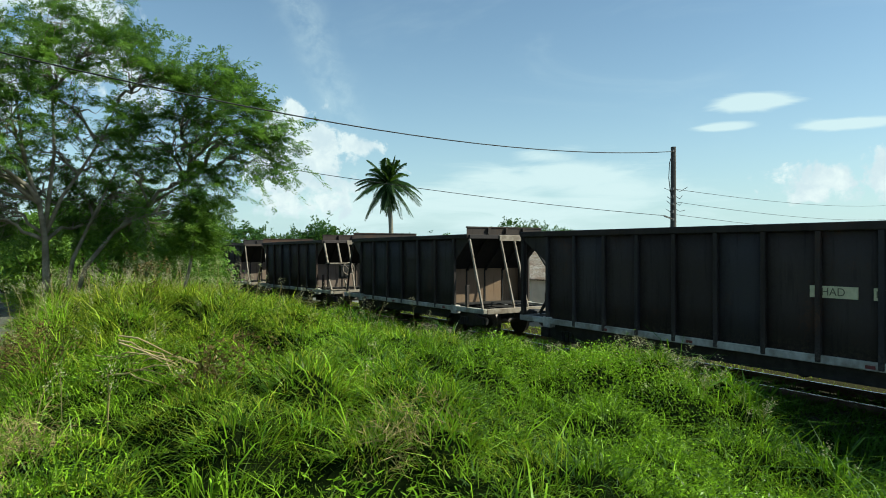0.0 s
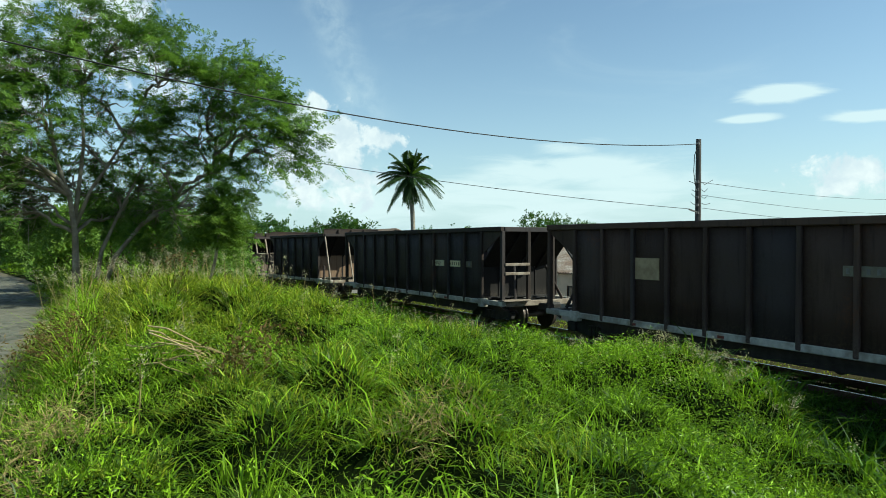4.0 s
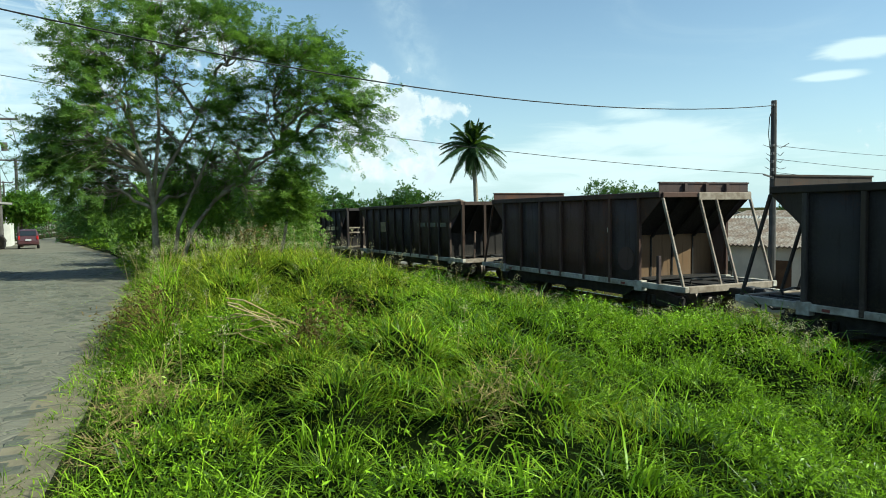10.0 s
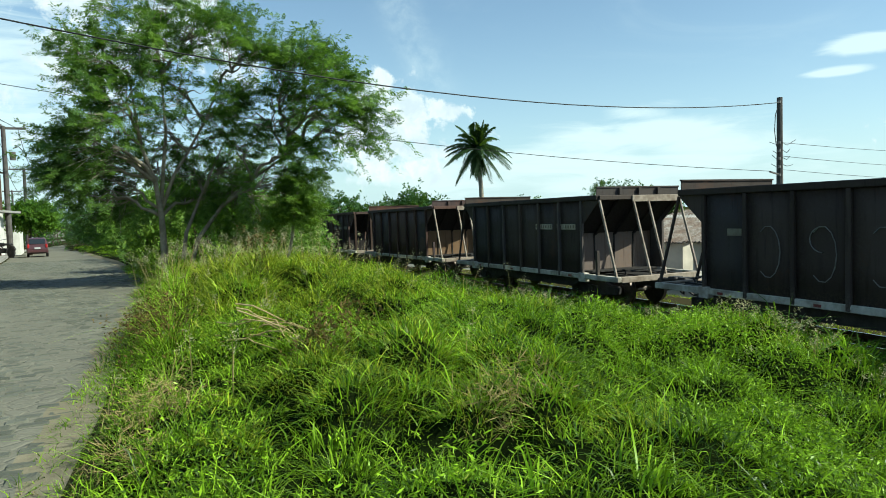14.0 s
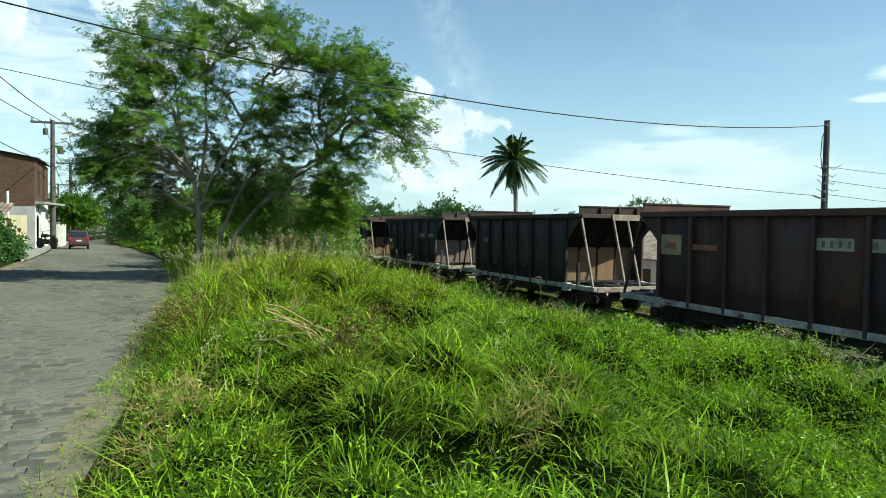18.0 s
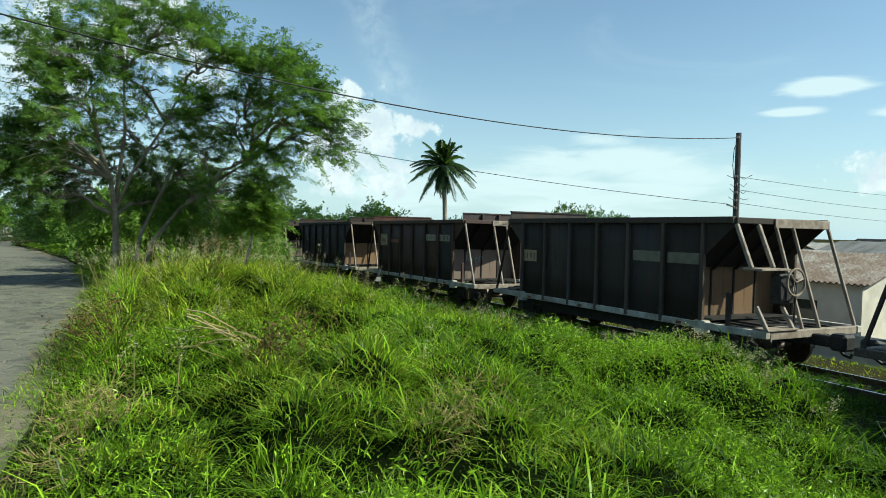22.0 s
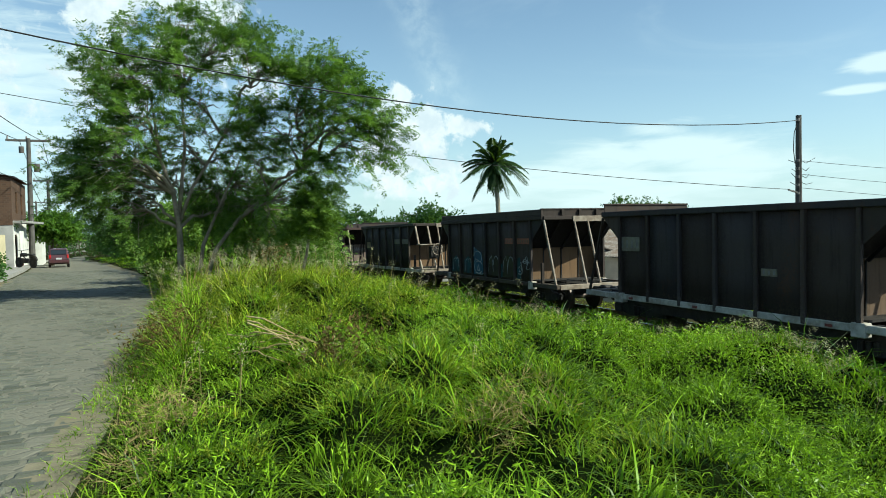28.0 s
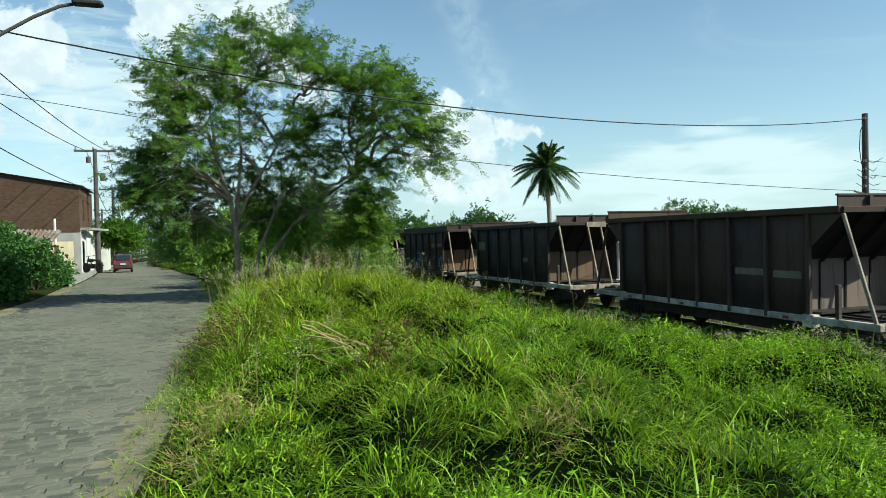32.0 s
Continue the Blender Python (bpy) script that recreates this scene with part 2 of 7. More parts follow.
MAT = {}
MAT["dirt"] = mottled("dirt", (0.20, 0.15, 0.09), (0.10, 0.09, 0.045), 0.6, 0.95)
MAT["sand"] = mottled("sand", (0.27, 0.235, 0.16), (0.15, 0.135, 0.09), 1.3, 0.95, 0, 0.4, 60)
MAT["ballast"] = mottled("ballast", (0.065, 0.058, 0.040), (0.034, 0.034, 0.020), 6, 0.95, 0, 0.8, 25)
MAT["rail"] = mottled("rail_steel", (0.16, 0.10, 0.07), (0.09, 0.06, 0.045), 8, 0.55, 0.6)
MAT["rail_top"] = mottled("polished_rail", (0.55, 0.54, 0.52), (0.42, 0.40, 0.38), 8, 0.25, 1.0, 0.05)
MAT["sleeper"] = mottled("sleeper_wood", (0.075, 0.058, 0.042), (0.04, 0.03, 0.024), 5, 0.9)
MAT["bark"] = mottled("bark", (0.36, 0.31, 0.24), (0.17, 0.14, 0.10), 4, 0.9, 0, 0.8, 18)
MAT["bark_dark"] = mottled("dark_bark", (0.14, 0.11, 0.08), (0.07, 0.055, 0.04), 4, 0.9, 0, 0.8, 18)
MAT["palm_bark"] = mottled("palm_bark", (0.40, 0.36, 0.29), (0.20, 0.17, 0.13), 6, 0.9, 0, 0.6, 20)
MAT["concrete"] = mottled("concrete", (0.36, 0.34, 0.31), (0.24, 0.23, 0.21), 2.5, 0.85)
MAT["pole_dark"] = mottled("weathered_pole", (0.12, 0.11, 0.10), (0.07, 0.065, 0.06), 3, 0.8)
MAT["cable"] = mottled("cable_rubber", (0.02, 0.02, 0.02), (0.03, 0.03, 0.03), 5, 0.6)
MAT["porcelain"] = mottled("porcelain", (0.25, 0.22, 0.2), (0.15, 0.13, 0.12), 9, 0.3)
MAT["white_sill"] = mottled("dirty_white_paint", (0.62, 0.58, 0.50), (0.26, 0.22, 0.17), 4, 0.7, 0, 0.2, 25)
MAT["pale_steel"] = mottled("pale_brace_paint", (0.36, 0.30, 0.24), (0.17, 0.125, 0.09), 5, 0.7, 0, 0.2, 25)
MAT["dark_steel"] = mottled("dark_steel", (0.055, 0.05, 0.047), (0.03, 0.027, 0.025), 6, 0.6, 0.2)
MAT["wheel_steel"] = mottled("wheel_steel", (0.12, 0.09, 0.07), (0.06, 0.05, 0.045), 9, 0.5, 0.6)
MAT["slope"] = wagon_paint("slope_sheet_rust", (0.13, 0.09, 0.06), (0.24, 0.14, 0.075), 0.6)
MAT["bulkhead"] = wagon_paint("dusty_bulkhead", (0.130, 0.078, 0.042), (0.18, 0.098, 0.047), 0.5)
# near black in place of the deep shade inside the wagon ends
MAT["shaded_end"] = wagon_paint("shade_black_end_paint", (0.013, 0.011, 0.010), (0.026, 0.017, 0.012), 0.3)
MAT["ore"] = mottled("dark_ore", (0.10, 0.09, 0.08), (0.05, 0.045, 0.04), 3, 0.95, 0, 0.9, 12)
MAT["label"] = mottled("label_paint", (0.74, 0.66, 0.42), (0.55, 0.49, 0.31), 6, 0.7, 0, 0.1)
MAT["label_old"] = mottled("old_cream_paint", (0.47, 0.36, 0.22), (0.28, 0.20, 0.12), 5, 0.7, 0, 0.1)
MAT["label_white"] = mottled("white_label_paint", (0.46, 0.40, 0.31), (0.24, 0.19, 0.14), 5, 0.7, 0, 0.1)
MAT["label_faint"] = mottled("faded_label_paint", (0.22, 0.20, 0.15), (0.14, 0.12, 0.09), 5, 0.7, 0, 0.1)
MAT["ink"] = mottled("label_ink", (0.20, 0.17, 0.11), (0.12, 0.10, 0.065), 6, 0.8)
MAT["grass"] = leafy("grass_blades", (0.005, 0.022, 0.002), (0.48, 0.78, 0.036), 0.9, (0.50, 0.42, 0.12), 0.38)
MAT["grass_tall"] = leafy("tall_grass", (0.05, 0.085, 0.006), (0.60, 0.66, 0.045), 0.6, (0.45, 0.38, 0.18))
# darker than the grass, so that low growth reads as shaded
MAT["weed"] = leafy("shade_dark_weed_leaves", (0.006, 0.026, 0.003), (0.11, 0.24, 0.012), 0.8)
# near black: the shade between the tussocks is put into this colour
MAT["thatch"] = mottled("shade_dark_stems", (0.010, 0.015, 0.004), (0.004, 0.008, 0.002), 4, 0.95, 0, 0.9, 30)
MAT["straw"] = leafy("dry_straw", (0.26, 0.18, 0.08), (0.48, 0.36, 0.17), 1.0, None, 0.7, 0.25)
MAT["dry_wood"] = mottled("bleached_dry_wood", (0.62, 0.47, 0.24), (0.44, 0.31, 0.14), 6, 0.8, 0, 0.2)
MAT["deadleaf"] = leafy("dead_leaves", (0.06, 0.036, 0.014), (0.20, 0.125, 0.045), 1.0, None, 0.8, 0.2)
MAT["seed"] = leafy("seed_heads", (0.42, 0.36, 0.22), (0.68, 0.60, 0.40), 1.0, None, 0.8, 0.35)
MAT["leaf_tree"] = leafy("mesquite_leaves", (0.036, 0.085, 0.026), (0.24, 0.38, 0.070), 0.9, None, 0.40, 0.42, 0.45)
MAT["leaf_bush"] = leafy("bush_leaves", (0.030, 0.085, 0.010), (0.17, 0.30, 0.03), 0.4)
MAT["leaf_hedge"] = leafy("creeper_leaves", (0.018, 0.056, 0.016), (0.11, 0.22, 0.045), 0.6, None, 0.5, 0.25)
MAT["leaf_far"] = leafy("far_leaves", (0.022, 0.06, 0.020), (0.07, 0.14, 0.03), 0.15)
MAT["leaf_yellow"] = leafy("yellow_green_leaves", (0.08, 0.15, 0.02), (0.22, 0.32, 0.05), 0.5)
MAT["leaf_palm"] = leafy("palm_leaflets", (0.014, 0.032, 0.012), (0.045, 0.085, 0.022), 0.3, None, 0.5, 0.2)

# ---------------------------------------------------------------- mesh helpers
def mesh_object(name, verts, faces, mat, parent=None, smooth=False):
    me = bpy.data.meshes.new(name)
    me.from_pydata([tuple(v) for v in verts], [], faces)
    if smooth:
        me.polygons.foreach_set("use_smooth", [True] * len(me.polygons))
    me.materials.append(mat)
    ob = new(name, me)
    ob.parent = parent
    return ob


def array_mesh(name, verts, quads, tris, mat, parent=None):
    """A large mesh from numpy arrays: verts (n, 3), quads (m, 4), tris (k, 3)."""
    me = bpy.data.meshes.new(name)
    nq, nt = len(quads), len(tris)
    me.vertices.add(len(verts))
    me.vertices.foreach_set("co", np.asarray(verts, np.float32).ravel())
    me.loops.add(nq * 4 + nt * 3)
    me.loops.foreach_set("vertex_index", np.concatenate([np.asarray(quads, np.int32).ravel(), np.asarray(tris, np.int32).ravel()]))
    me.polygons.add(nq + nt)
    me.polygons.foreach_set("loop_start", np.concatenate([np.arange(nq) * 4, nq * 4 + np.arange(nt) * 3]).astype(np.int32))
    me.update(calc_edges=True)
    me.validate()
    me.materials.append(mat)
    ob = new(name, me)
    ob.parent = parent
    return ob


def part(name, bm, mat, parent, label="", smooth=False):
    me = bpy.data.meshes.new(name)
    bmesh.ops.recalc_face_normals(bm, faces=bm.faces)
    bm.to_mesh(me)
    bm.free()
    if smooth:
        me.polygons.foreach_set("use_smooth", [True] * len(me.polygons))
    me.materials.append(mat)
    ob = new(name, me)
    ob.parent = parent
    return tagged(ob, label)


def empty(name, m=None):
    ob = new(name)
    ob.empty_display_size = 0.2
    if m is not None:
        ob.matrix_basis = m
    return ob


def add_box(bm, lo, hi, bevel=0.0, m=None):
    c = [(a + b) / 2 for a, b in zip(lo, hi)]
    s = [abs(b - a) for a, b in zip(lo, hi)]
    made = bmesh.ops.create_cube(bm, size=1.0, matrix=(m or Matrix()) @ Matrix.Translation(c) @ Matrix.Diagonal((*s, 1)))
    if bevel:
        edges = list({e for v in made["verts"] for e in v.link_edges})
        bmesh.ops.bevel(bm, geom=edges, offset=bevel, segments=1, affect="EDGES", profile=0.5)
    return bm


def box(lo, hi, bevel=0.0, m=None):
    return add_box(bmesh.new(), lo, hi, bevel, m)


def add_bar(bm, a, b, w, h, bevel=0.0):
    """A bar of section w by h from a to b; h lies nearest to the vertical."""
    a, b = Vector(a), Vector(b)
    d = b - a
    y = d.normalized()
    up = Vector((0, 0, 1)) if abs(y.z) < 0.95 else Vector((0, 1, 0))
    x = y.cross(up).normalized()
    z = x.cross(y)
    m = Matrix((x, y, z)).transposed().to_4x4()
    m.translation = (a + b) / 2
    return add_box(bm, (-w / 2, -d.length / 2, -h / 2), (w / 2, d.length / 2, h / 2), bevel, m)


def bar(a, b, w, h, bevel=0.0):
    return add_bar(bmesh.new(), a, b, w, h, bevel)


def add_tube(bm, pts, radii, sides=8, cap=True):
    pts = [Vector(p) for p in pts]
    if isinstance(radii, (int, float)):
        radii = [radii] * len(pts)
    rings = []
    side = None
    for i, p in enumerate(pts):
        d = (pts[min(i + 1, len(pts) - 1)] - pts[max(i - 1, 0)]).normalized()
        if side is None:
            side = d.orthogonal().normalized()
        side = (side - d * side.dot(d)).normalized()
        other = d.cross(side)
        rings.append([bm.verts.new(p + (side * math.cos(a) + other * math.sin(a)) * radii[i])
                      for a in (2 * math.pi * j / sides for j in range(sides))])
    for r, s in zip(rings, rings[1:]):
        for j in range(sides):
            bm.faces.new((r[j], r[(j + 1) % sides], s[(j + 1) % sides], s[j]))
    if cap:
        bm.faces.new(rings[0][::-1])
        bm.faces.new(rings[-1])
    return bm


def tube(pts, radii, sides=8, cap=True):
    return add_tube(bmesh.new(), pts, radii, sides, cap)


def disc(bm, centre, axis, r, depth, sides=24, r2=None):
    a = Vector(axis).normalized()
    q = a.to_track_quat("Z", "Y").to_matrix().to_4x4()
    bmesh.ops.create_cone(bm, cap_ends=True, segments=sides, radius1=r, radius2=r if r2 is None else r2, depth=depth,
                          matrix=Matrix.Translation(centre) @ q)
    return bm


def prism(outline, axis, lo, hi):
    """A flat outline of two coordinates, drawn out along the axis 'x', 'y' or 'z'."""
    bm = bmesh.new()
    put = {"x": lambda p, v: (v, p[0], p[1]), "y": lambda p, v: (p[0], v, p[1]), "z": lambda p, v: (p[0], p[1], v)}[axis]
    a, b = [bm.verts.new(put(p, lo)) for p in outline], [bm.verts.new(put(p, hi)) for p in outline]
    bm.faces.new(a)
    bm.faces.new(b[::-1])
    for i in range(len(outline)):
        j = (i + 1) % len(outline)
        bm.faces.new((a[i], a[j], b[j], b[i]))
    return bm


def smooth01(v):
    v = np.clip(v, 0, 1)
    return v * v * (3 - 2 * v)


# ---------------------------------------------------------------- lie of the land
def fall(y):
    """The whole valley drops gently away along +y."""
    y = np.asarray(y, float)
    return np.where(y < 5, 0.0, np.where(y < 60, -0.00022 * (np.clip(y, 5, 60) - 5) ** 2, -0.6655 - 0.0242 * (np.clip(y, 60, 110) - 60)))


def road_right(y):
    return np.interp(y, [-60, 3, 5, 7.5, 10, 19, 28, 36, 42, 60, 88, 116, 200, 900], [-1.9, -0.88, -0.73, -0.58, -0.45, -0.1, -0.7, -1.5, -2.4, -4.6, -8.0, -10.8, -19, -90])


def road_left(y):
    return np.interp(y, [-60, 5, 19, 23, 35, 42, 60, 88, 137, 200, 900], [-6.4, -5.5, -5.2, -5.2, -6.2, -6.9, -9.2, -12.0, -15.6, -24, -95])


def track_x(y):
    """The middle of the track: straight, then a long bend."""
    y = np.asarray(y, float)
    bend = np.where(y < 15, 0.0, np.where(y < 60, -0.00105 * (np.clip(y, 15, 60) - 15) ** 2, -2.126 - 0.0945 * (y - 60)))
    return 11.75 + bend


RAIL = -0.83      # top of the rails beside the camera


def bumps(x, y, s, seed):
    return np.sin(x * s + seed) * np.cos(y * s * 0.83 + seed * 1.7) + 0.5 * np.sin(x * s * 2.3 - seed) * np.sin(y * s * 1.9 + seed * 0.6)


def bank_edge(y):
    """Where the bank breaks off towards the railway."""
    return np.clip(5.8 + 0.60 * (np.asarray(y, float) - 3.0), 4.5, 7.4)


def land(x, y):
    x, y = np.asarray(x, float), np.asarray(y, float)
    base = fall(y)
    u = x - road_right(y)
    v = track_x(y) - x
    near = np.exp(-((np.clip(y, 0, 99) / 60.0) ** 2))
    bank = 0.16 * smooth01(u / 0.9) + 0.12 * smooth01((u - 0.8) / 2.0) * near
    bank = bank + (0.10 * bumps(x, y, 1.3, 2.0) + 0.07 * bumps(x, y, 2.9, 5.0)) * smooth01((u - 0.3) / 1.5)
    bank = bank - 0.50 * smooth01((x - 2.6) / 4.4) - 0.36 * smooth01((x - 4.2) / 3.2) * smooth01((y - 5.0) / 6.0)
    bank = bank - 0.55 * smooth01((x - 2.0) / 2.6) * smooth01((6.8 - y) / 3.6)
    bank = bank + 0.30 * np.exp(-(((x - 1.6) / 1.6) ** 2) - (((y - 11.6) / 3.0) ** 2))
    bank = bank + 0.20 * np.exp(-(((x - 6.0) / 1.4) ** 2) - (((y - 6.6) / 2.0) ** 2))
    bank = bank * smooth01(u / 0.25)
    bed = RAIL - 0.30
    down = smooth01((x - np.minimum(bank_edge(y), track_x(y) - 3.6)) / 1.1)
    z = bank * (1 - down) + bed * down
    beyond = smooth01((-v - 3.0) / 6.0)
    z = z * (1 - beyond) + (-3.1) * beyond
    left = smooth01((road_left(y) - x) / 0.6)
    z = np.where(u < 0, 0.10 * left, z)
    return base + z - 0.035 * ((u < -0.15) & (x > road_left(y) + 0.15))


def land_at(x, y):
    return float(land(np.array([x]), np.array([y]))[0])


def grid_lines(marks):
    out = []
    for (a, b, step) in marks:
        out.extend(np.arange(a, b, step))
    return np.array(sorted(set(np.round(out, 4))))


def make_ground():
    xs = grid_lines([(-2600, -300, 230), (-300, -60, 30), (-60, -12, 4), (-12, -6.6, 0.6), (-6.6, 1.6, 0.12), (1.6, 15, 0.3), (15, 40, 1.5), (40, 200, 16), (200, 2700, 250)])
    ys = grid_lines([(-600, -60, 90), (-60, 0, 4), (0, 30, 0.3), (30, 70, 1.0), (70, 200, 10), (200, 3200, 250)])
    gx, gy = np.meshgrid(xs, ys)
    gz = land(gx, gy)
    verts = np.stack([gx, gy, gz], -1).reshape(-1, 3)
    nx, ny = len(xs), len(ys)
    i = (np.arange(ny - 1)[:, None] * nx + np.arange(nx - 1)[None]).ravel()
    quads = np.stack([i, i + 1, i + nx + 1, i + nx], -1)

    def build(k):
        p = k.coords()
        broad, grain = k.noise(p, 0.25, 5), k.noise(p, 14, 5)
        col = k.mix(k.step(broad, 0.35, 0.65), (0.022, 0.032, 0.010), (0.055, 0.047, 0.024))
        col = k.mix(k.m("MULTIPLY", grain, 0.5), col, (0.014, 0.013, 0.007))
        return col, grain, 0.6

    ob = array_mesh("ground", verts, quads, np.zeros((0, 3), int), material("soil_and_turf", build, 0.95))
    tagged(ob, "grassy earth bank falling from the road to the railway", "ground", kind="structure")


def strip(name, left, right, ys, lift, mat, drop=0.25, dip=0.0):
    """A ribbon of ground that follows the land between two lines, with sides."""
    verts, faces = [], []
    for y in ys:
        z = float(fall(y)) + lift
        a, b = float(left(y)), float(right(y))
        verts += [(a, y, z - drop), (a, y, z - dip), (b, y, z), (b, y, z - drop)]
    for i in range(len(ys) - 1):
        for j in range(3):
            faces.append((4 * i + j, 4 * i + j + 1, 4 * i + j + 5, 4 * i + j + 4))
    return mesh_object(name, verts, faces, mat)


def stone_mat():
    def build(k):
        p = k.coords()
        tone = k.n("ShaderNodeObjectInfo").outputs["Random"]
        isl = k.n("ShaderNodeNewGeometry").outputs["Random Per Island"]
        f = k.m("FRACT", k.m("ADD", tone, isl))
        grain, broad = k.noise(p, 45, 5), k.noise(p, 0.8, 4)
        col = k.mix(f, (0.072, 0.077, 0.058), (0.140, 0.143, 0.110))
        col = k.mix(k.m("MULTIPLY", k.step(broad, 0.45, 0.75), 0.4), col, (0.20, 0.19, 0.14))
        col = k.mix(k.m("MULTIPLY", grain, 0.4), col, (0.12, 0.11, 0.09))
        return col, grain, 0.5

    return material("granite_sett", build, 0.62)


def sett_shape(rng, w, l):
    """One paving sett with a rounded, uneven top: 8 vertices, 5 faces."""
    j = lambda s: rng.uniform(-s, s)
    hw, hl, t = w / 2, l / 2, 0.026
    low = [(sx * hw + j(.010), sy * hl + j(.008), -0.03) for sx, sy in ((-1, -1), (1, -1), (1, 1), (-1, 1))]
    top = [(sx * (hw - t) + j(.008), sy * (hl - t) + j(.008), 0.012 + j(.010)) for sx, sy in ((-1, -1), (1, -1), (1, 1), (-1, 1))]
    return low + top, [(4, 5, 6, 7), (0, 1, 5, 4), (1, 2, 6, 5), (2, 3, 7, 6), (3, 0, 4, 7)]


def make_road():
    ys = list(np.arange(-40, 60, 1.0)) + list(np.arange(60, 420, 8.0))

    def build(k):
        p = k.coords()
        broad, grain = k.noise(p, 0.5, 5), k.noise(p, 30, 5)
        cells = k.voronoi(k.scaled(p, (4.2, 6.2, 1)), 1.0, "DISTANCE_TO_EDGE")
        col = k.mix(k.step(broad, 0.3, 0.7), (0.195, 0.186, 0.14), (0.15, 0.143, 0.11))
        col = k.mix(k.m("MULTIPLY", k.step(cells, 0.09, 0.02), 0.4), col, (0.16, 0.15, 0.115))
        return k.mix(k.m("MULTIPLY", grain, 0.35), col, (0.11, 0.10, 0.08)), k.m("ADD", grain, k.step(cells, 0.0, 0.1)), 0.5

    road = strip("road", road_left, road_right, ys, 0.0, material("sandy_sett_bed", build, 0.9), 0.2)
    tagged(road, "worn road of grey granite setts with sandy joints", "road", kind="structure")
    rng = random.Random(4)
    mat = stone_mat()
    shapes = []
    for _ in range(10):
        v, f = sett_shape(rng, 0.222, 0.138)
        me = bpy.data.meshes.new("sett")
        me.from_pydata(v, [], f)
        me.materials.append(mat)
        shapes.append(me)
    verts, faces, singles = [], [], 0
    y, row = 3.4, 0
    while y < 40:
        a, b = float(road_left(y)) + 0.06, float(road_right(y)) - 0.12 + rng.uniform(-.10, .10)
        x = a + (0.12 if row % 2 else 0.0) + rng.uniform(-.03, .03)
        while x < b:
            w = rng.uniform(0.19, 0.27)
            cover = b - x < 0.75 and rng.random() < 0.75 - (b - x) * 0.9
            if not cover:
                z = float(fall(y)) - 0.006 + 0.008 * math.sin(x * 2.1 + y * 0.7) + rng.uniform(-.004, .004)
                if singles < 290 and 4.3 < y < 7.6 and x > -2.3:
                    ob = new("sett", shapes[rng.randrange(10)])
                    ob.parent = road
                    ob.matrix_basis = pose(x + w / 2, y, z, 0, 0, rng.uniform(-4, 4) + (180 if rng.random() < .5 else 0)) @ Matrix.Diagonal((w / 0.235, 1, 1, 1))
                    singles += 1
                else:
                    v, f = sett_shape(rng, w * 0.95, 0.135)
                    n = len(verts)
                    verts += [(x + w / 2 + p[0], y + p[1], z + p[2]) for p in v]
                    faces += [tuple(n + i for i in q) for q in f]
            x += w
        y += 0.152
        row += 1
    rest = mesh_object("setts", verts, faces, mat, road)
    tagged(rest, kind="stuff")
    # dusty verge beside the setts, and the pavement of the houses
    verge = strip("verge", lambda y: road_right(y) - 0.42 + 0.08 * math.sin(y * 1.7) + 0.07 * math.sin(y * 4.3), lambda y: road_right(y) + 0.35, list(np.arange(-10, 20, 0.07)) + list(np.arange(20, 60, 0.3)), 0.022, MAT["sand"], 0.2, 0.030)
    tagged(verge, "pale sandy verge between setts and grass", "verge", kind="structure")
    walkway = strip("pavement", lambda y: road_left(y) - 2.2, lambda y: road_left(y) - 0.05, list(np.arange(30.5, 90, 1.5)), 0.16, MAT["concrete"], 0.4)
    tagged(walkway, "pale concrete pavement with a kerb before the houses", "pavement", kind="structure")
    verge2 = strip("verge_left", lambda y: road_left(y) - 0.5 - 0.2 * math.sin(y), lambda y: road_left(y) + 0.25 + 0.1 * math.sin(2.1 * y), list(np.arange(-10, 31, 0.6)), 0.02, MAT["sand"], 0.2)
    tagged(verge2, "sandy road edge before the hedge", "verge", kind="structure")


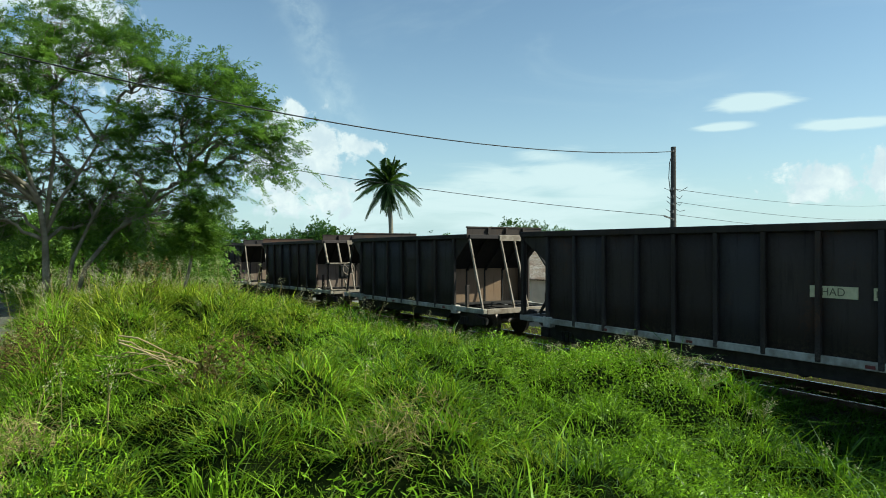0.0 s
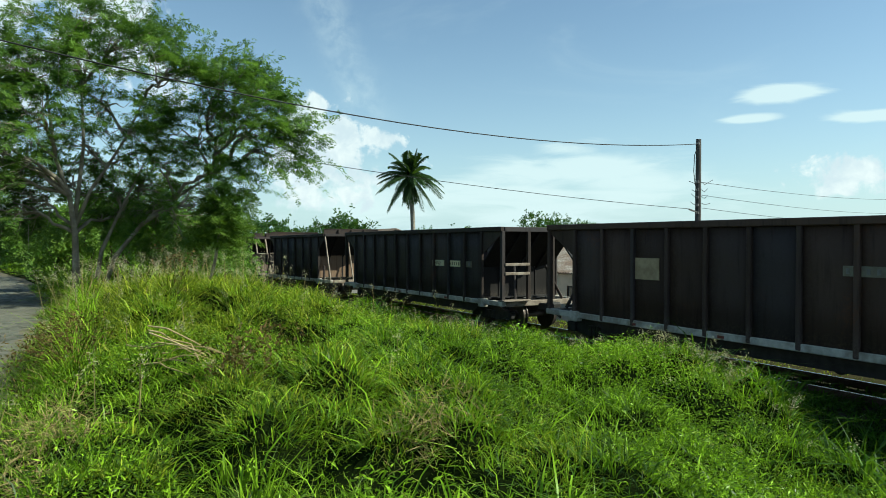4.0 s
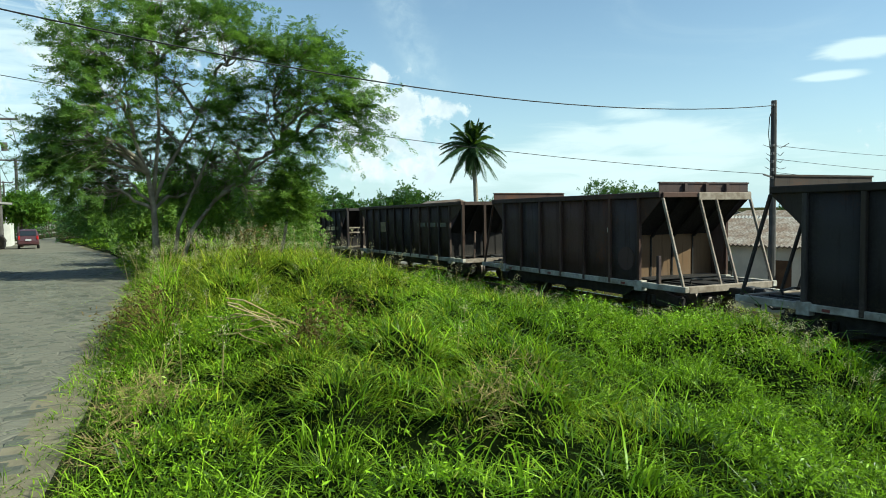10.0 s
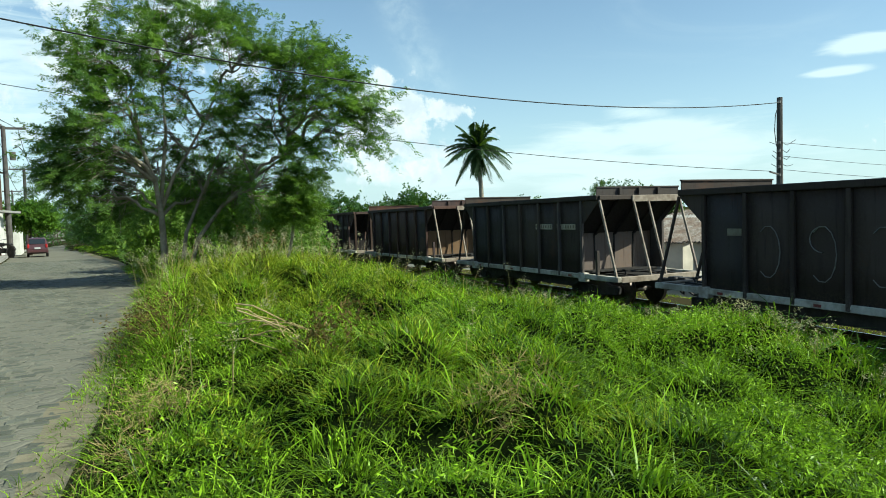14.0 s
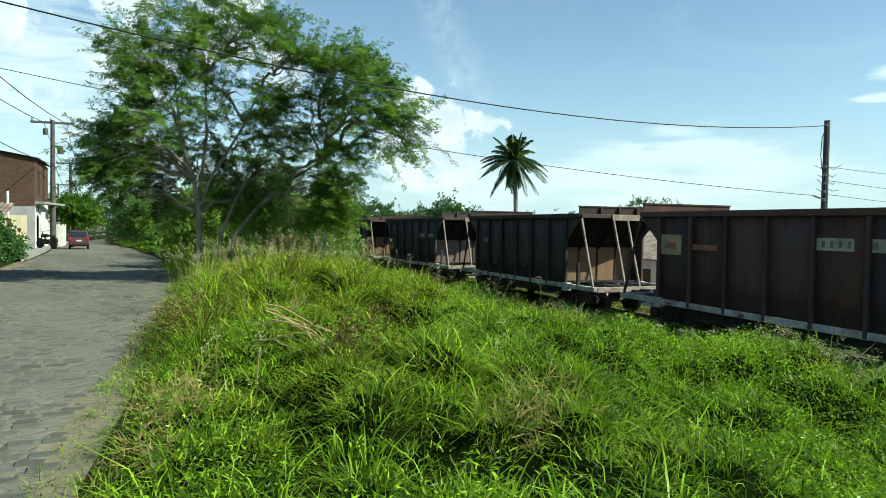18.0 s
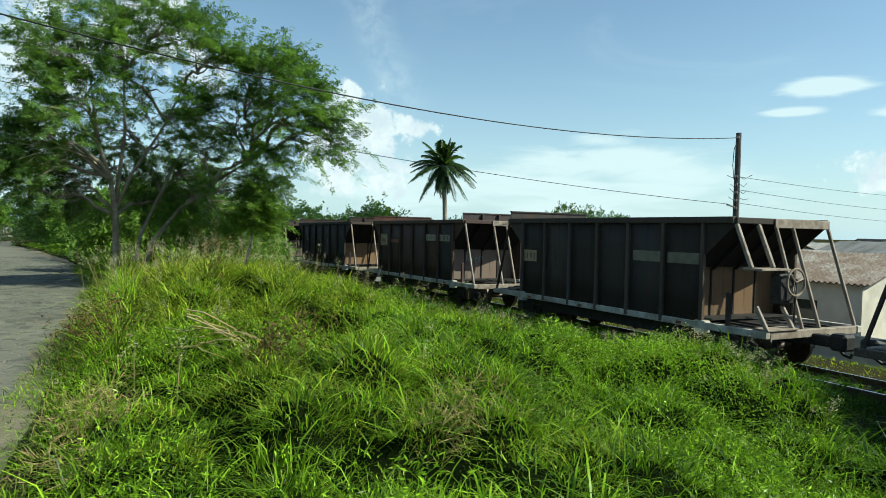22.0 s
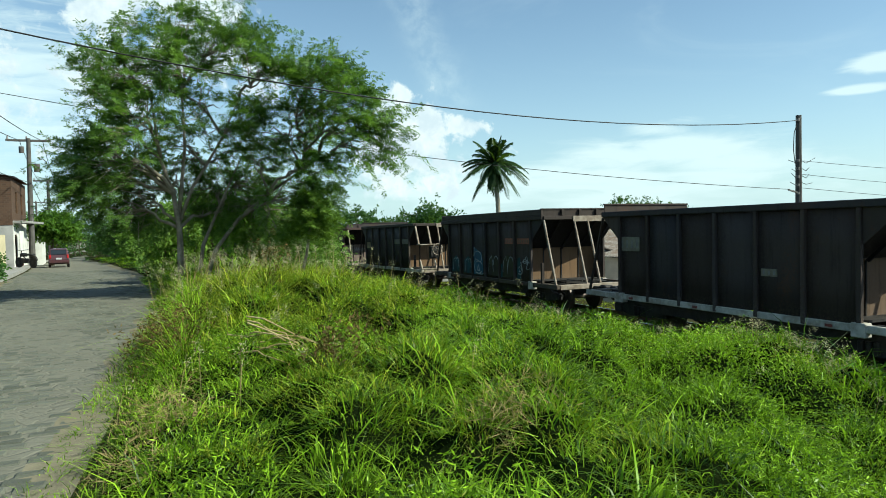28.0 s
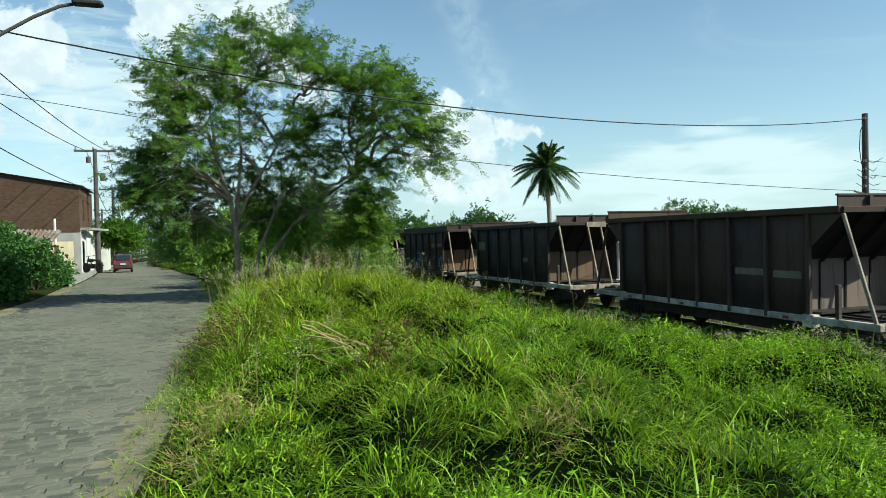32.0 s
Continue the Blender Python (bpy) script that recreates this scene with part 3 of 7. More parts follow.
def make_track():
    ys = np.concatenate([np.arange(-30, 60, 1.0), np.arange(60, 200, 4.0)])
    bed_v, bed_f = [], []
    for y in ys:
        x, z = float(track_x(y)), float(fall(y)) + RAIL
        bed_v += [(x - 2.0, y, z - 0.36), (x - 1.25, y, z - 0.17), (x + 1.25, y, z - 0.17), (x + 2.0, y, z - 0.36)]
    for i in range(len(ys) - 1):
        bed_f += [(4 * i + j, 4 * i + j + 1, 4 * i + j + 5, 4 * i + j + 4) for j in range(3)]
    bed = mesh_object("track_bed", bed_v, bed_f, MAT["ballast"])
    tagged(bed, "weedy ballast bed under the railway track", "track bed", kind="structure")
    track = empty("railway_track")
    tagged(track, "narrow gauge track of steel rails on wooden sleepers", "railway track")
    for side in (-0.53, 0.53):
        for name, prof, mat in (
            ("rail", [(-.06, -.13), (.06, -.13), (.012, -.1), (.012, -.035), (.033, -.028), (.033, -.004), (-.033, -.004), (-.033, -.028), (-.012, -.035), (-.012, -.1)], MAT["rail"]),
            ("rail_head", [(-.026, -.003), (.026, -.003), (.022, 0.0), (-.022, 0.0)], MAT["rail_top"]),
        ):
            n = len(prof)
            v, f = [], []
            for y in ys:
                x, z = float(track_x(y)) + side, float(fall(y)) + RAIL
                v += [(x + p[0], y, z + p[1]) for p in prof]
            for i in range(len(ys) - 1):
                f += [(n * i + j, n * i + (j + 1) % n, n * (i + 1) + (j + 1) % n, n * (i + 1) + j) for j in range(n)]
            mesh_object(name, v, f, mat, track)
    me = bpy.data.meshes.new("sleeper")
    bm = box((-0.95, -0.11, -0.26), (0.95, 0.11, -0.13), 0.012)
    bm.to_mesh(me)
    bm.free()
    me.materials.append(MAT["sleeper"])
    for i in range(150):
        y = -12 + i * 0.62
        ob = new("sleeper", me)
        ob.parent = track
        ob.matrix_basis = pose(float(track_x(y)), y, float(fall(y)) + RAIL, 0, 0, 0)


make_ground()
make_road()
make_track()

# ---------------------------------------------------------------- the train
HALF, SILL0, SILL1, TOP = 1.35, 0.67, 0.80, 2.83     # half width, sill, top of the sides, above the rails


def end_sheet(yt, yb, zb, sgn):
    """The sloping sheet at the end of the hopper, as a thin solid."""
    prof = [(sgn * yt, TOP - 0.05), (sgn * yb, zb)]
    return prism(prof + [(y - sgn * 0.04, z + (0.02 if i else 0)) for i, (y, z) in reversed(list(enumerate(prof)))], "x", -HALF + 0.09, HALF - 0.09)


def make_wheelset(parent, y):
    bm = bmesh.new()
    for s in (-1, 1):
        disc(bm, (s * 0.53, 0, 0), (1, 0, 0), 0.37, 0.10, 28)
        disc(bm, (s * 0.465, 0, 0), (1, 0, 0), 0.405, 0.03, 28)
        disc(bm, (s * 0.60, 0, 0), (1, 0, 0), 0.14, 0.06, 16)
        for q in range(4):
            a = q * math.pi / 2
            disc(bm, (s * 0.585, 0.23 * math.cos(a), 0.23 * math.sin(a)), (1, 0, 0), 0.05, 0.02, 8)
    disc(bm, (0, 0, 0), (1, 0, 0), 0.075, 1.5, 12)
    ob = part("wheelset", bm, MAT["wheel_steel"], parent)
    ob.location = (0, y, 0.37)
    return ob


def make_bogie(parent, y):
    bm = bmesh.new()
    for s in (-1, 1):
        prof = [(-1.0, 0.30), (-0.72, 0.30), (-0.40, 0.22), (0.40, 0.22), (0.72, 0.30), (1.0, 0.30), (1.0, 0.46), (0.62, 0.52), (0.30, 0.64), (-0.30, 0.64), (-0.62, 0.52), (-1.0, 0.46)]
        a, b = (s * 0.76, s * 0.88)
        va = [bm.verts.new((a, p[0], p[1])) for p in prof]
        vb = [bm.verts.new((b, p[0], p[1])) for p in prof]
        bm.faces.new(va)
        bm.faces.new(vb[::-1])
        for i in range(len(prof)):
            j = (i + 1) % len(prof)
            bm.faces.new((va[i], va[j], vb[j], vb[i]))
        for q in (-0.8, 0.8):
            add_box(bm, (s * 0.74, q - 0.15, 0.27), (s * 0.93, q + 0.15, 0.50), 0.02)
        for q in (-0.14, 0, 0.14):
            disc(bm, (s * 0.9, q, 0.36), (0, 0, 1), 0.055, 0.22, 10)
    add_box(bm, (-0.78, -0.18, 0.40), (0.78, 0.18, 0.62), 0.02)
    ob = part("bogie", bm, MAT["dark_steel"], parent)
    ob.location = (0, y, 0)
    return [make_wheelset(ob, q) for q in (-0.8, 0.8)]


def hopper_wagon(long_type):
    """One open hopper wagon. y runs along it, its front is +y, z is counted from the rails. Returns the thing and its paint parts."""
    panels, pitch = (10, 0.915) if long_type else (6, 1.045)
    pe = panels * pitch / 2                     # last post
    se = pe + (1.03 if long_type else 1.465)     # end of the sill
    te = se - 0.03 if long_type else pe + 0.705  # end of the body at the top
    w = empty("hopper_wagon")
    paint = []
    P = MAT["slope"]
    for s in (-1, 1):
        # side sheets between the posts, each slightly dished
        for i in range(panels):
            y0 = -pe + i * pitch
            bm = bmesh.new()
            n = 3
            rows = []
            for a in range(n + 1):
                for b in range(n + 1):
                    dish = 0.018 * math.sin(math.pi * a / n) * math.sin(math.pi * b / n)
                    rows.append(bm.verts.new((s * (HALF - 0.045 - dish), y0 + 0.02 + (pitch - 0.04) * a / n, SILL1 + (TOP - 0.13 - SILL1) * b / n)))
            for a in range(n):
                for b in range(n):
                    q = a * (n + 1) + b
                    bm.faces.new((rows[q], rows[q + n + 1], rows[q + n + 2], rows[q + 1]))
            back = bmesh.ops.extrude_edge_only(bm, edges=[e for e in bm.edges if len(e.link_faces) == 1])
            for v in back["geom"]:
                if isinstance(v, bmesh.types.BMVert):
                    v.co.x = s * (HALF - 0.085)
            bmesh.ops.contextual_create(bm, geom=[e for e in back["geom"] if isinstance(e, bmesh.types.BMEdge)])
            paint.append(part("side_panel", bm, P, w, smooth=True))
        for i in range(panels + 1):
            y0 = -pe + i * pitch
            bm = box((s * (HALF - 0.06), y0 - 0.045, SILL0 + 0.02), (s * (HALF + 0.025), y0 + 0.045, TOP - 0.12), 0.012)
            paint.append(part("post", bm, P, w))
        # top rail, and the white channel of the sill
        paint.append(part("top_rail", box((s * (HALF - 0.09), -te, TOP - 0.13), (s * (HALF + 0.035), te, TOP), 0.015), P, w))
        bm = box((s * (HALF - 0.12), -se, SILL0), (s * (HALF + 0.01), se, SILL1), 0.012)
        for q in range(-3, 4):
            add_box(bm, (s * (HALF - 0.01), q * pe / 3.4 - 0.05, SILL0 + 0.05), (s * (HALF + 0.018), q * pe / 3.4 + 0.05, SILL0 + 0.10))
        part("side_sill", bm, MAT["white_sill"], w, "dirty white sill channel")
        for e in (-1, 1):
            # wing sheet of the sloping end, and the jacking pad below the last post
            bm = prism([(e * pe, 2.06), (e * pe, TOP - 0.12), (e * te, TOP - 0.12), (e * te, TOP - 0.16)], "x", s * (HALF - 0.055), s * (HALF - 0.035))
            paint.append(part("wing_sheet", bm, P, w))
            part("jacking_pad", box((s * (HALF - 0.14), e * pe - 0.13, SILL0 - 0.08), (s * (HALF + 0.035), e * pe + 0.13, SILL1 + 0.03), 0.015), MAT["white_sill"], w, "white painted jacking pad")
    yb, zb = (pe - 0.40, 1.84) if not long_type else (pe - 0.12, 1.70)
    for e in (-1, 1):
        # sheet and ribs carry the recess's shade in their colour
        part("end_sheet", end_sheet(te - 0.04, yb, zb, e), MAT["shaded_end"], w, "sloping end sheet, coloured near black for the shade there")
        part("bulkhead", box((-HALF + 0.09, e * (yb - 0.03), SILL1 + 0.02), (HALF - 0.09, e * yb, zb - 0.003)), MAT["shaded_end" if long_type else "bulkhead"], w, "lower end sheet, coloured near black for the shade there" if long_type else "dusty tan lower end sheet")
        for x in (-0.65, 0.0, 0.65):
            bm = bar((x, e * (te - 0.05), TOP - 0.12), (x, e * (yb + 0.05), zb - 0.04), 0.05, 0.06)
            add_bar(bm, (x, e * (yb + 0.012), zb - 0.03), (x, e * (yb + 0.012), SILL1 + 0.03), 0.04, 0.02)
            part("end_rib", bm, MAT["shaded_end"], w)
        # sill beam across the end and the deck behind it
        part("end_sill", box((-HALF + 0.13, e * (se - 0.16), SILL0 - 0.02), (HALF - 0.13, e * (se - 0.01), SILL1 - 0.004), 0.012), MAT["pale_steel"], w, "pale painted end sill")
        bm = box((-0.30, e * (pe - 1.0), SILL0 + 0.02), (0.30, e * (se - 0.18), SILL1 - 0.03))
        for x in (-0.95, -0.6, 0.6, 0.95):
            add_box(bm, (x - 0.05, e * (pe + 0.02), SILL1 - 0.08), (x + 0.05, e * (se - 0.17), SILL1 - 0.03))
        part("end_deck", bm, MAT["dark_steel"], w)
        bm = bmesh.new()
        add_tube(bm, [(-0.7, e * (se - 0.55), SILL1), (-0.7, e * (se - 0.5), SILL1 + 0.08), (-0.2, e * (se - 0.35), SILL1 + 0.09), (0.35, e * (se - 0.40), SILL1 + 0.05), (0.8, e * (se - 0.6), SILL1)], 0.022, 6)
        part("brake_pipe", bm, MAT["dark_steel"], w)
        bm = box((-0.10, e * (se - 0.1), 0.52), (0.10, e * (se + 0.38), 0.72), 0.02)
        add_box(bm, (-0.17, e * (se + 0.34), 0.48), (0.17, e * (se + 0.66), 0.78), 0.05)
        part("coupler", bm, MAT["dark_steel"], w)
        part("air_hose", tube([(0.35, e * (se - 0.02), 0.68), (0.37, e * (se + 0.15), 0.5), (0.33, e * (se + 0.32), 0.36), (0.25, e * (se + 0.5), 0.34), (0.15, e * (se + 0.6), 0.45)], 0.028, 6), MAT["dark_steel"], w)
        if long_type:
            for x in (-HALF + 0.06, -0.42, 0.42, HALF - 0.06):
                if abs(x) < 1 and e > 0:
                    continue
                paint.append(part("end_post", box((x - 0.055, e * (se - 0.12), SILL1 - 0.01), (x + 0.055, e * (se - 0.02), TOP - 0.12), 0.01), P, w))
            for x in (-0.55, 0.55):
                paint.append(part("diagonal_brace", bar((x, e * (se - 0.55), SILL1 + 0.95), (x * 1.5, e * (se - 0.12), SILL1), 0.06, 0.07, 0.01), P, w))
            paint.append(part("top_beam", box((-HALF + 0.10, e * (te - 0.10), TOP - 0.14), (HALF - 0.10, e * (te + 0.01), TOP - 0.006), 0.012), P, w))
        else:
            paint.append(part("top_beam", box((-HALF + 0.04, e * (te - 0.05), TOP - 0.13), (HALF - 0.04, e * (te + 0.045), TOP - 0.012), 0.012), P, w))
            if e < 0:
                part("end_board", box((-0.30, e * (te + 0.047), TOP - 0.19), (HALF - 0.04, e * (te + 0.075), TOP - 0.02), 0.008), MAT["pale_steel"], w, "pale painted board along the hopper's end")
            for x in (-HALF + 0.05, -0.24, 0.24, HALF - 0.05):
                # front braces get the darker body paint in place of their shade
                part("end_brace", bar((x, e * (te + 0.03), TOP - 0.14), (x, e * (se - 0.10), SILL1 - 0.03), 0.058, 0.06, 0.01), MAT["pale_steel" if e < 0 else "slope"], w, "slanting end brace of pale paint" if e < 0 else "")
            # raised end plate with stiffeners
            bm = box((-HALF + 0.02, e * (te - 0.075), TOP - 0.05), (HALF - 0.02, e * (te - 0.052), TOP + 0.20))
            for x in (-0.62, 0.0, 0.62):
                add_box(bm, (x - 0.04, e * (te - 0.053), TOP + 0.01), (x + 0.04, e * (te + 0.02), TOP + 0.18))
            add_box(bm, (-HALF + 0.01, e * (te - 0.10), TOP + 0.18), (HALF - 0.01, e * (te - 0.03), TOP + 0.215))
            paint.append(part("end_plate", bm, P, w))
    # hopper bottom between the bogies, centre sill, discharge gear
    lo = 0.34
    bm = bmesh.new()
    for c in ((-0.85, 0.85) if not long_type else (-1.7, 0.0, 1.7)):
        top = [(-1.15, c - 0.8, SILL1 + 0.02), (1.15, c - 0.8, SILL1 + 0.02), (1.15, c + 0.8, SILL1 + 0.02), (-1.15, c + 0.8, SILL1 + 0.02)]
        bot = [(-0.55, c - 0.35, lo), (0.55, c - 0.35, lo), (0.55, c + 0.35, lo), (-0.55, c + 0.35, lo)]
        a, b = [bm.verts.new(p) for p in top], [bm.verts.new(p) for p in bot]
        bm.faces.new(b)
        for i in range(4):
            j = (i + 1) % 4
            bm.faces.new((a[i], a[j], b[j], b[i]))
    part("hopper_chute", bm, MAT["dark_steel"], w)
    for s in (-1, 1):
        part("side_girder", prism([(-pe + 0.25, SILL0), (-pe + 0.75, 0.40), (pe - 0.75, 0.40), (pe - 0.25, SILL0)], "x", s * (HALF - 0.34), s * (HALF - 0.24)), MAT["dark_steel"], w)
    part("centre_sill", box((-0.17, -se + 0.2, 0.50), (0.17, se - 0.2, 0.74)), MAT["dark_steel"], w)
    bm = box((-1.1, -pe, SILL1 + 0.01), (1.1, pe, SILL1 + 0.05))
    for q in (-0.66, 0.66):
        add_box(bm, (-1.2, q * pe - 0.07, SILL0 - 0.02), (1.2, q * pe + 0.07, SILL1 + 0.01))
    part("underframe", bm, MAT["dark_steel"], w)
    for q in (-0.3, 0.3):
        bm = bmesh.new()
        disc(bm, (-0.95, q * pe, 0.47), (1, 0, 0), 0.13, 0.05, 16)
        part("hand_wheel", bm, MAT["dark_steel"], w)
        part("brake_rod", tube([(-1.0, q * pe - 0.5, 0.55), (-1.0, q * pe + 0.6, 0.50)], 0.025, 6), MAT["dark_steel"], w)
    bm = bmesh.new()
    disc(bm, (-0.55, 0.1, 0.58), (0, 1, 0), 0.14, 0.8, 14)
    part("brake_cylinder", bm, MAT["dark_steel"], w)
    bc = pe - 0.15 if not long_type else pe - 0.2
    wheels = make_bogie(w, bc) + make_bogie(w, -bc)
    return w, paint, se


def cargo(se_top, seed):
    """A heap of dark ore that just shows above the sides."""
    rng = np.random.RandomState(seed)
    ys, xs = np.linspace(-se_top, se_top, 120), np.linspace(-1.25, 1.25, 20)
    gx, gy = np.meshgrid(xs, ys)
    gz = TOP - 0.12 + 0.10 * (1 - (gx / 1.25) ** 2) * (1 - np.abs(gy / se_top) ** 6) + 0.025 * bumps(gx * 2, gy, 3.1, seed) + rng.uniform(-.045, .045, gx.shape)
    n = len(xs)
    i = (np.arange(len(ys) - 1)[:, None] * n + np.arange(n - 1)[None]).ravel()
    return np.stack([gx, gy, gz], -1).reshape(-1, 3), np.stack([i, i + 1, i + n + 1, i + n], -1)


def text_part(words, size, parent, mat, where):
    cu = bpy.data.curves.new("lettering", "FONT")
    cu.body, cu.size, cu.extrude = words, size, 0.001
    cu.align_x, cu.align_y = "CENTER", "CENTER"
    tmp = new("lettering", cu)
    me = bpy.data.meshes.new_from_object(tmp)
    bpy.data.objects.remove(tmp)
    me.materials.append(mat)
    ob = new("lettering", me)
    ob.parent = parent
    ob.matrix_basis = where
    return ob


def side_plate(w, y0, y1, z0, z1, mat, label, marks=0, words=""):
    """A painted label on the near side; marks: plain bars that stand for lettering."""
    x = -HALF + 0.038
    ob = part("label_panel", box((x - 0.004, min(y0, y1), z0), (x + 0.03, max(y0, y1), z1)), mat, w, label)
    wide, mid = abs(y1 - y0), (z0 + z1) / 2
    if words:
        text_part(words, (z1 - z0) * 0.95, ob, MAT["ink"], Matrix.Translation((x - 0.007, (y0 + y1) / 2, mid)) @ Matrix(((0, 0, -1, 0), (-1, 0, 0, 0), (0, 1, 0, 0), (0, 0, 0, 1))))
    if marks:
        for i in range(marks):
            c = min(y0, y1) + wide * (i + 0.5) / marks
            h = (z1 - z0) * 0.27
            bm = box((x - 0.007, c - wide / marks * 0.18, mid - h), (x - 0.003, c + wide / marks * 0.18, mid + h))
            part("lettering_bar", bm, MAT["ink"] if mat != MAT["label_faint"] else MAT["chalk"], ob)
    return ob


PAINTS = {
    "post": wagon_paint("wagon_paint_dusty_rib", (0.056, 0.042, 0.032), (0.13, 0.085, 0.05), 0.4),
    "dark": wagon_paint("wagon_paint_dark_brown", (0.036, 0.027, 0.023), (0.085, 0.043, 0.026), 0.55),
    "black": wagon_paint("wagon_paint_black", (0.042, 0.037, 0.034), (0.10, 0.055, 0.035), 0.4),
    "brown": wagon_paint("wagon_paint_brown", (0.046, 0.029, 0.022), (0.105, 0.050, 0.027), 0.5),
    "red": wagon_paint("wagon_paint_red_oxide", (0.054, 0.031, 0.024), (0.125, 0.052, 0.028), 0.6),
    "grey": wagon_paint("wagon_paint_grey", (0.036, 0.028, 0.023), (0.085, 0.043, 0.026), 0.55),
}
# middle of each wagon at the start (metres along the track), long type, paint, load
TRAIN = [
    (72.4, False, "brown", False), (61.85, False, "red", False), (51.3, False, "brown", False), (40.77, False, "dark", False), (30.2, False, "brown", False),
    (19.66, False, "dark", False), (7.85, True, "dark", False), (-5.30, True, "brown", False), (-16.99, False, "red", False), (-27.50, False, "grey", True),
    (-38.03, False, "dark", False), (-48.45, False, "red", True), (-58.82, False, "grey", True), (-69.57, False, "dark", False), (-80.27, False, "dark", False),
    (-90.92, False, "brown", False), (-101.5, False, "dark", False), (-112.1, False, "brown", False),
]
SPEED = 3.25
LABELS = {
    "dark": "dark brown open hopper wagon with weathered steel sides", "black": "black open hopper wagon with weathered steel sides",
    "brown": "brown rusty open hopper wagon with ribbed steel sides", "red": "red oxide rusty open hopper wagon with ribbed sides",
    "grey": "sooty grey open hopper wagon with pale ribs",
}


def make_train():
    """Builds the two kinds once and copies them; each wagon has its own paint."""
    masters = {}
    wagons = []
    for kind in (False, True):
        w, paint, se = hopper_wagon(kind)
        masters[kind] = (w, {p.name for p in paint}, se)
    for i, (mid, kind, paint, load) in enumerate(TRAIN):
        master, names, se = masters[kind]
        first = not any(t[1] == kind for t in TRAIN[:i])
        w = master if first else copy_thing(master, Matrix())
        wagons.append((w, mid, kind, paint, load, se))
    for w, mid, kind, paint, load, se in wagons:
        for o in w.children_recursive:
            base = o.name.split(".")[0]
            if o.type == "MESH" and o.data.materials and o.data.materials[0] == MAT["slope"]:
                o.material_slots[0].link = "OBJECT"
                o.material_slots[0].material = PAINTS["post" if base == "post" and paint == "grey" else paint]
        text = LABELS[paint]
        if kind:
            text = "long " + text
        if load:
            text += ", heaped with ore"
            v, q = cargo(3.8, int(-mid))
            array_mesh("ore_load", v, q, np.zeros((0, 3), int), MAT["ore"], w)
        tagged(w, text, "freight wagon", "wagons of the train")
    return wagons


WAGONS = make_train()
BY_MID = {round(mid): w for w, mid, *_ in WAGONS}


def stroke(parent, pts, mat, r=0.013, name="graffiti_stroke"):
    """A painted line on the near side; pts: (y, z)."""
    fine = []
    for a, b in zip(pts, pts[1:]):
        fine += [(-HALF + 0.041, a[0] + (b[0] - a[0]) * t, a[1] + (b[1] - a[1]) * t) for t in (0.0, 0.5)]
    fine.append((-HALF + 0.041, *pts[-1]))
    return part(name, tube(fine, r, 6), mat, parent)


def arc(cy, cz, ry, rz, a0, a1, n=10):
    return [(cy + ry * math.cos(radians(a0 + (a1 - a0) * i / n)), cz + rz * math.sin(radians(a0 + (a1 - a0) * i / n))) for i in range(n + 1)]


def patch(parent, pts, mat, name="graffiti_fill", x=-HALF + 0.038):
    """A flat painted patch on the near side; pts: (y, z)."""
    return part(name, prism(pts, "x", x, x + 0.02), mat, parent)


MAT["spray_white"] = mottled("white_spray_paint", (0.55, 0.58, 0.58), (0.24, 0.25, 0.25), 5, 0.7)
MAT["spray_teal"] = mottled("teal_spray_paint", (0.036, 0.095, 0.105), (0.040, 0.045, 0.046), 4, 0.7)
MAT["spray_blue"] = mottled("blue_spray_paint", (0.060, 0.14, 0.21), (0.05, 0.085, 0.125), 4, 0.7)
MAT["spray_olive"] = mottled("olive_spray_paint", (0.055, 0.055, 0.028), (0.045, 0.034, 0.028), 4, 0.7)
MAT["chalk"] = mottled("faint_chalk", (0.22, 0.21, 0.20), (0.14, 0.13, 0.12), 9, 0.9)
MAT["label_red"] = mottled("faded_red_label", (0.34, 0.13, 0.085), (0.24, 0.10, 0.07), 5, 0.7, 0, 0.1)
MAT["reflector"] = mottled("red_reflector", (0.24, 0.042, 0.036), (0.12, 0.03, 0.025), 8, 0.4)


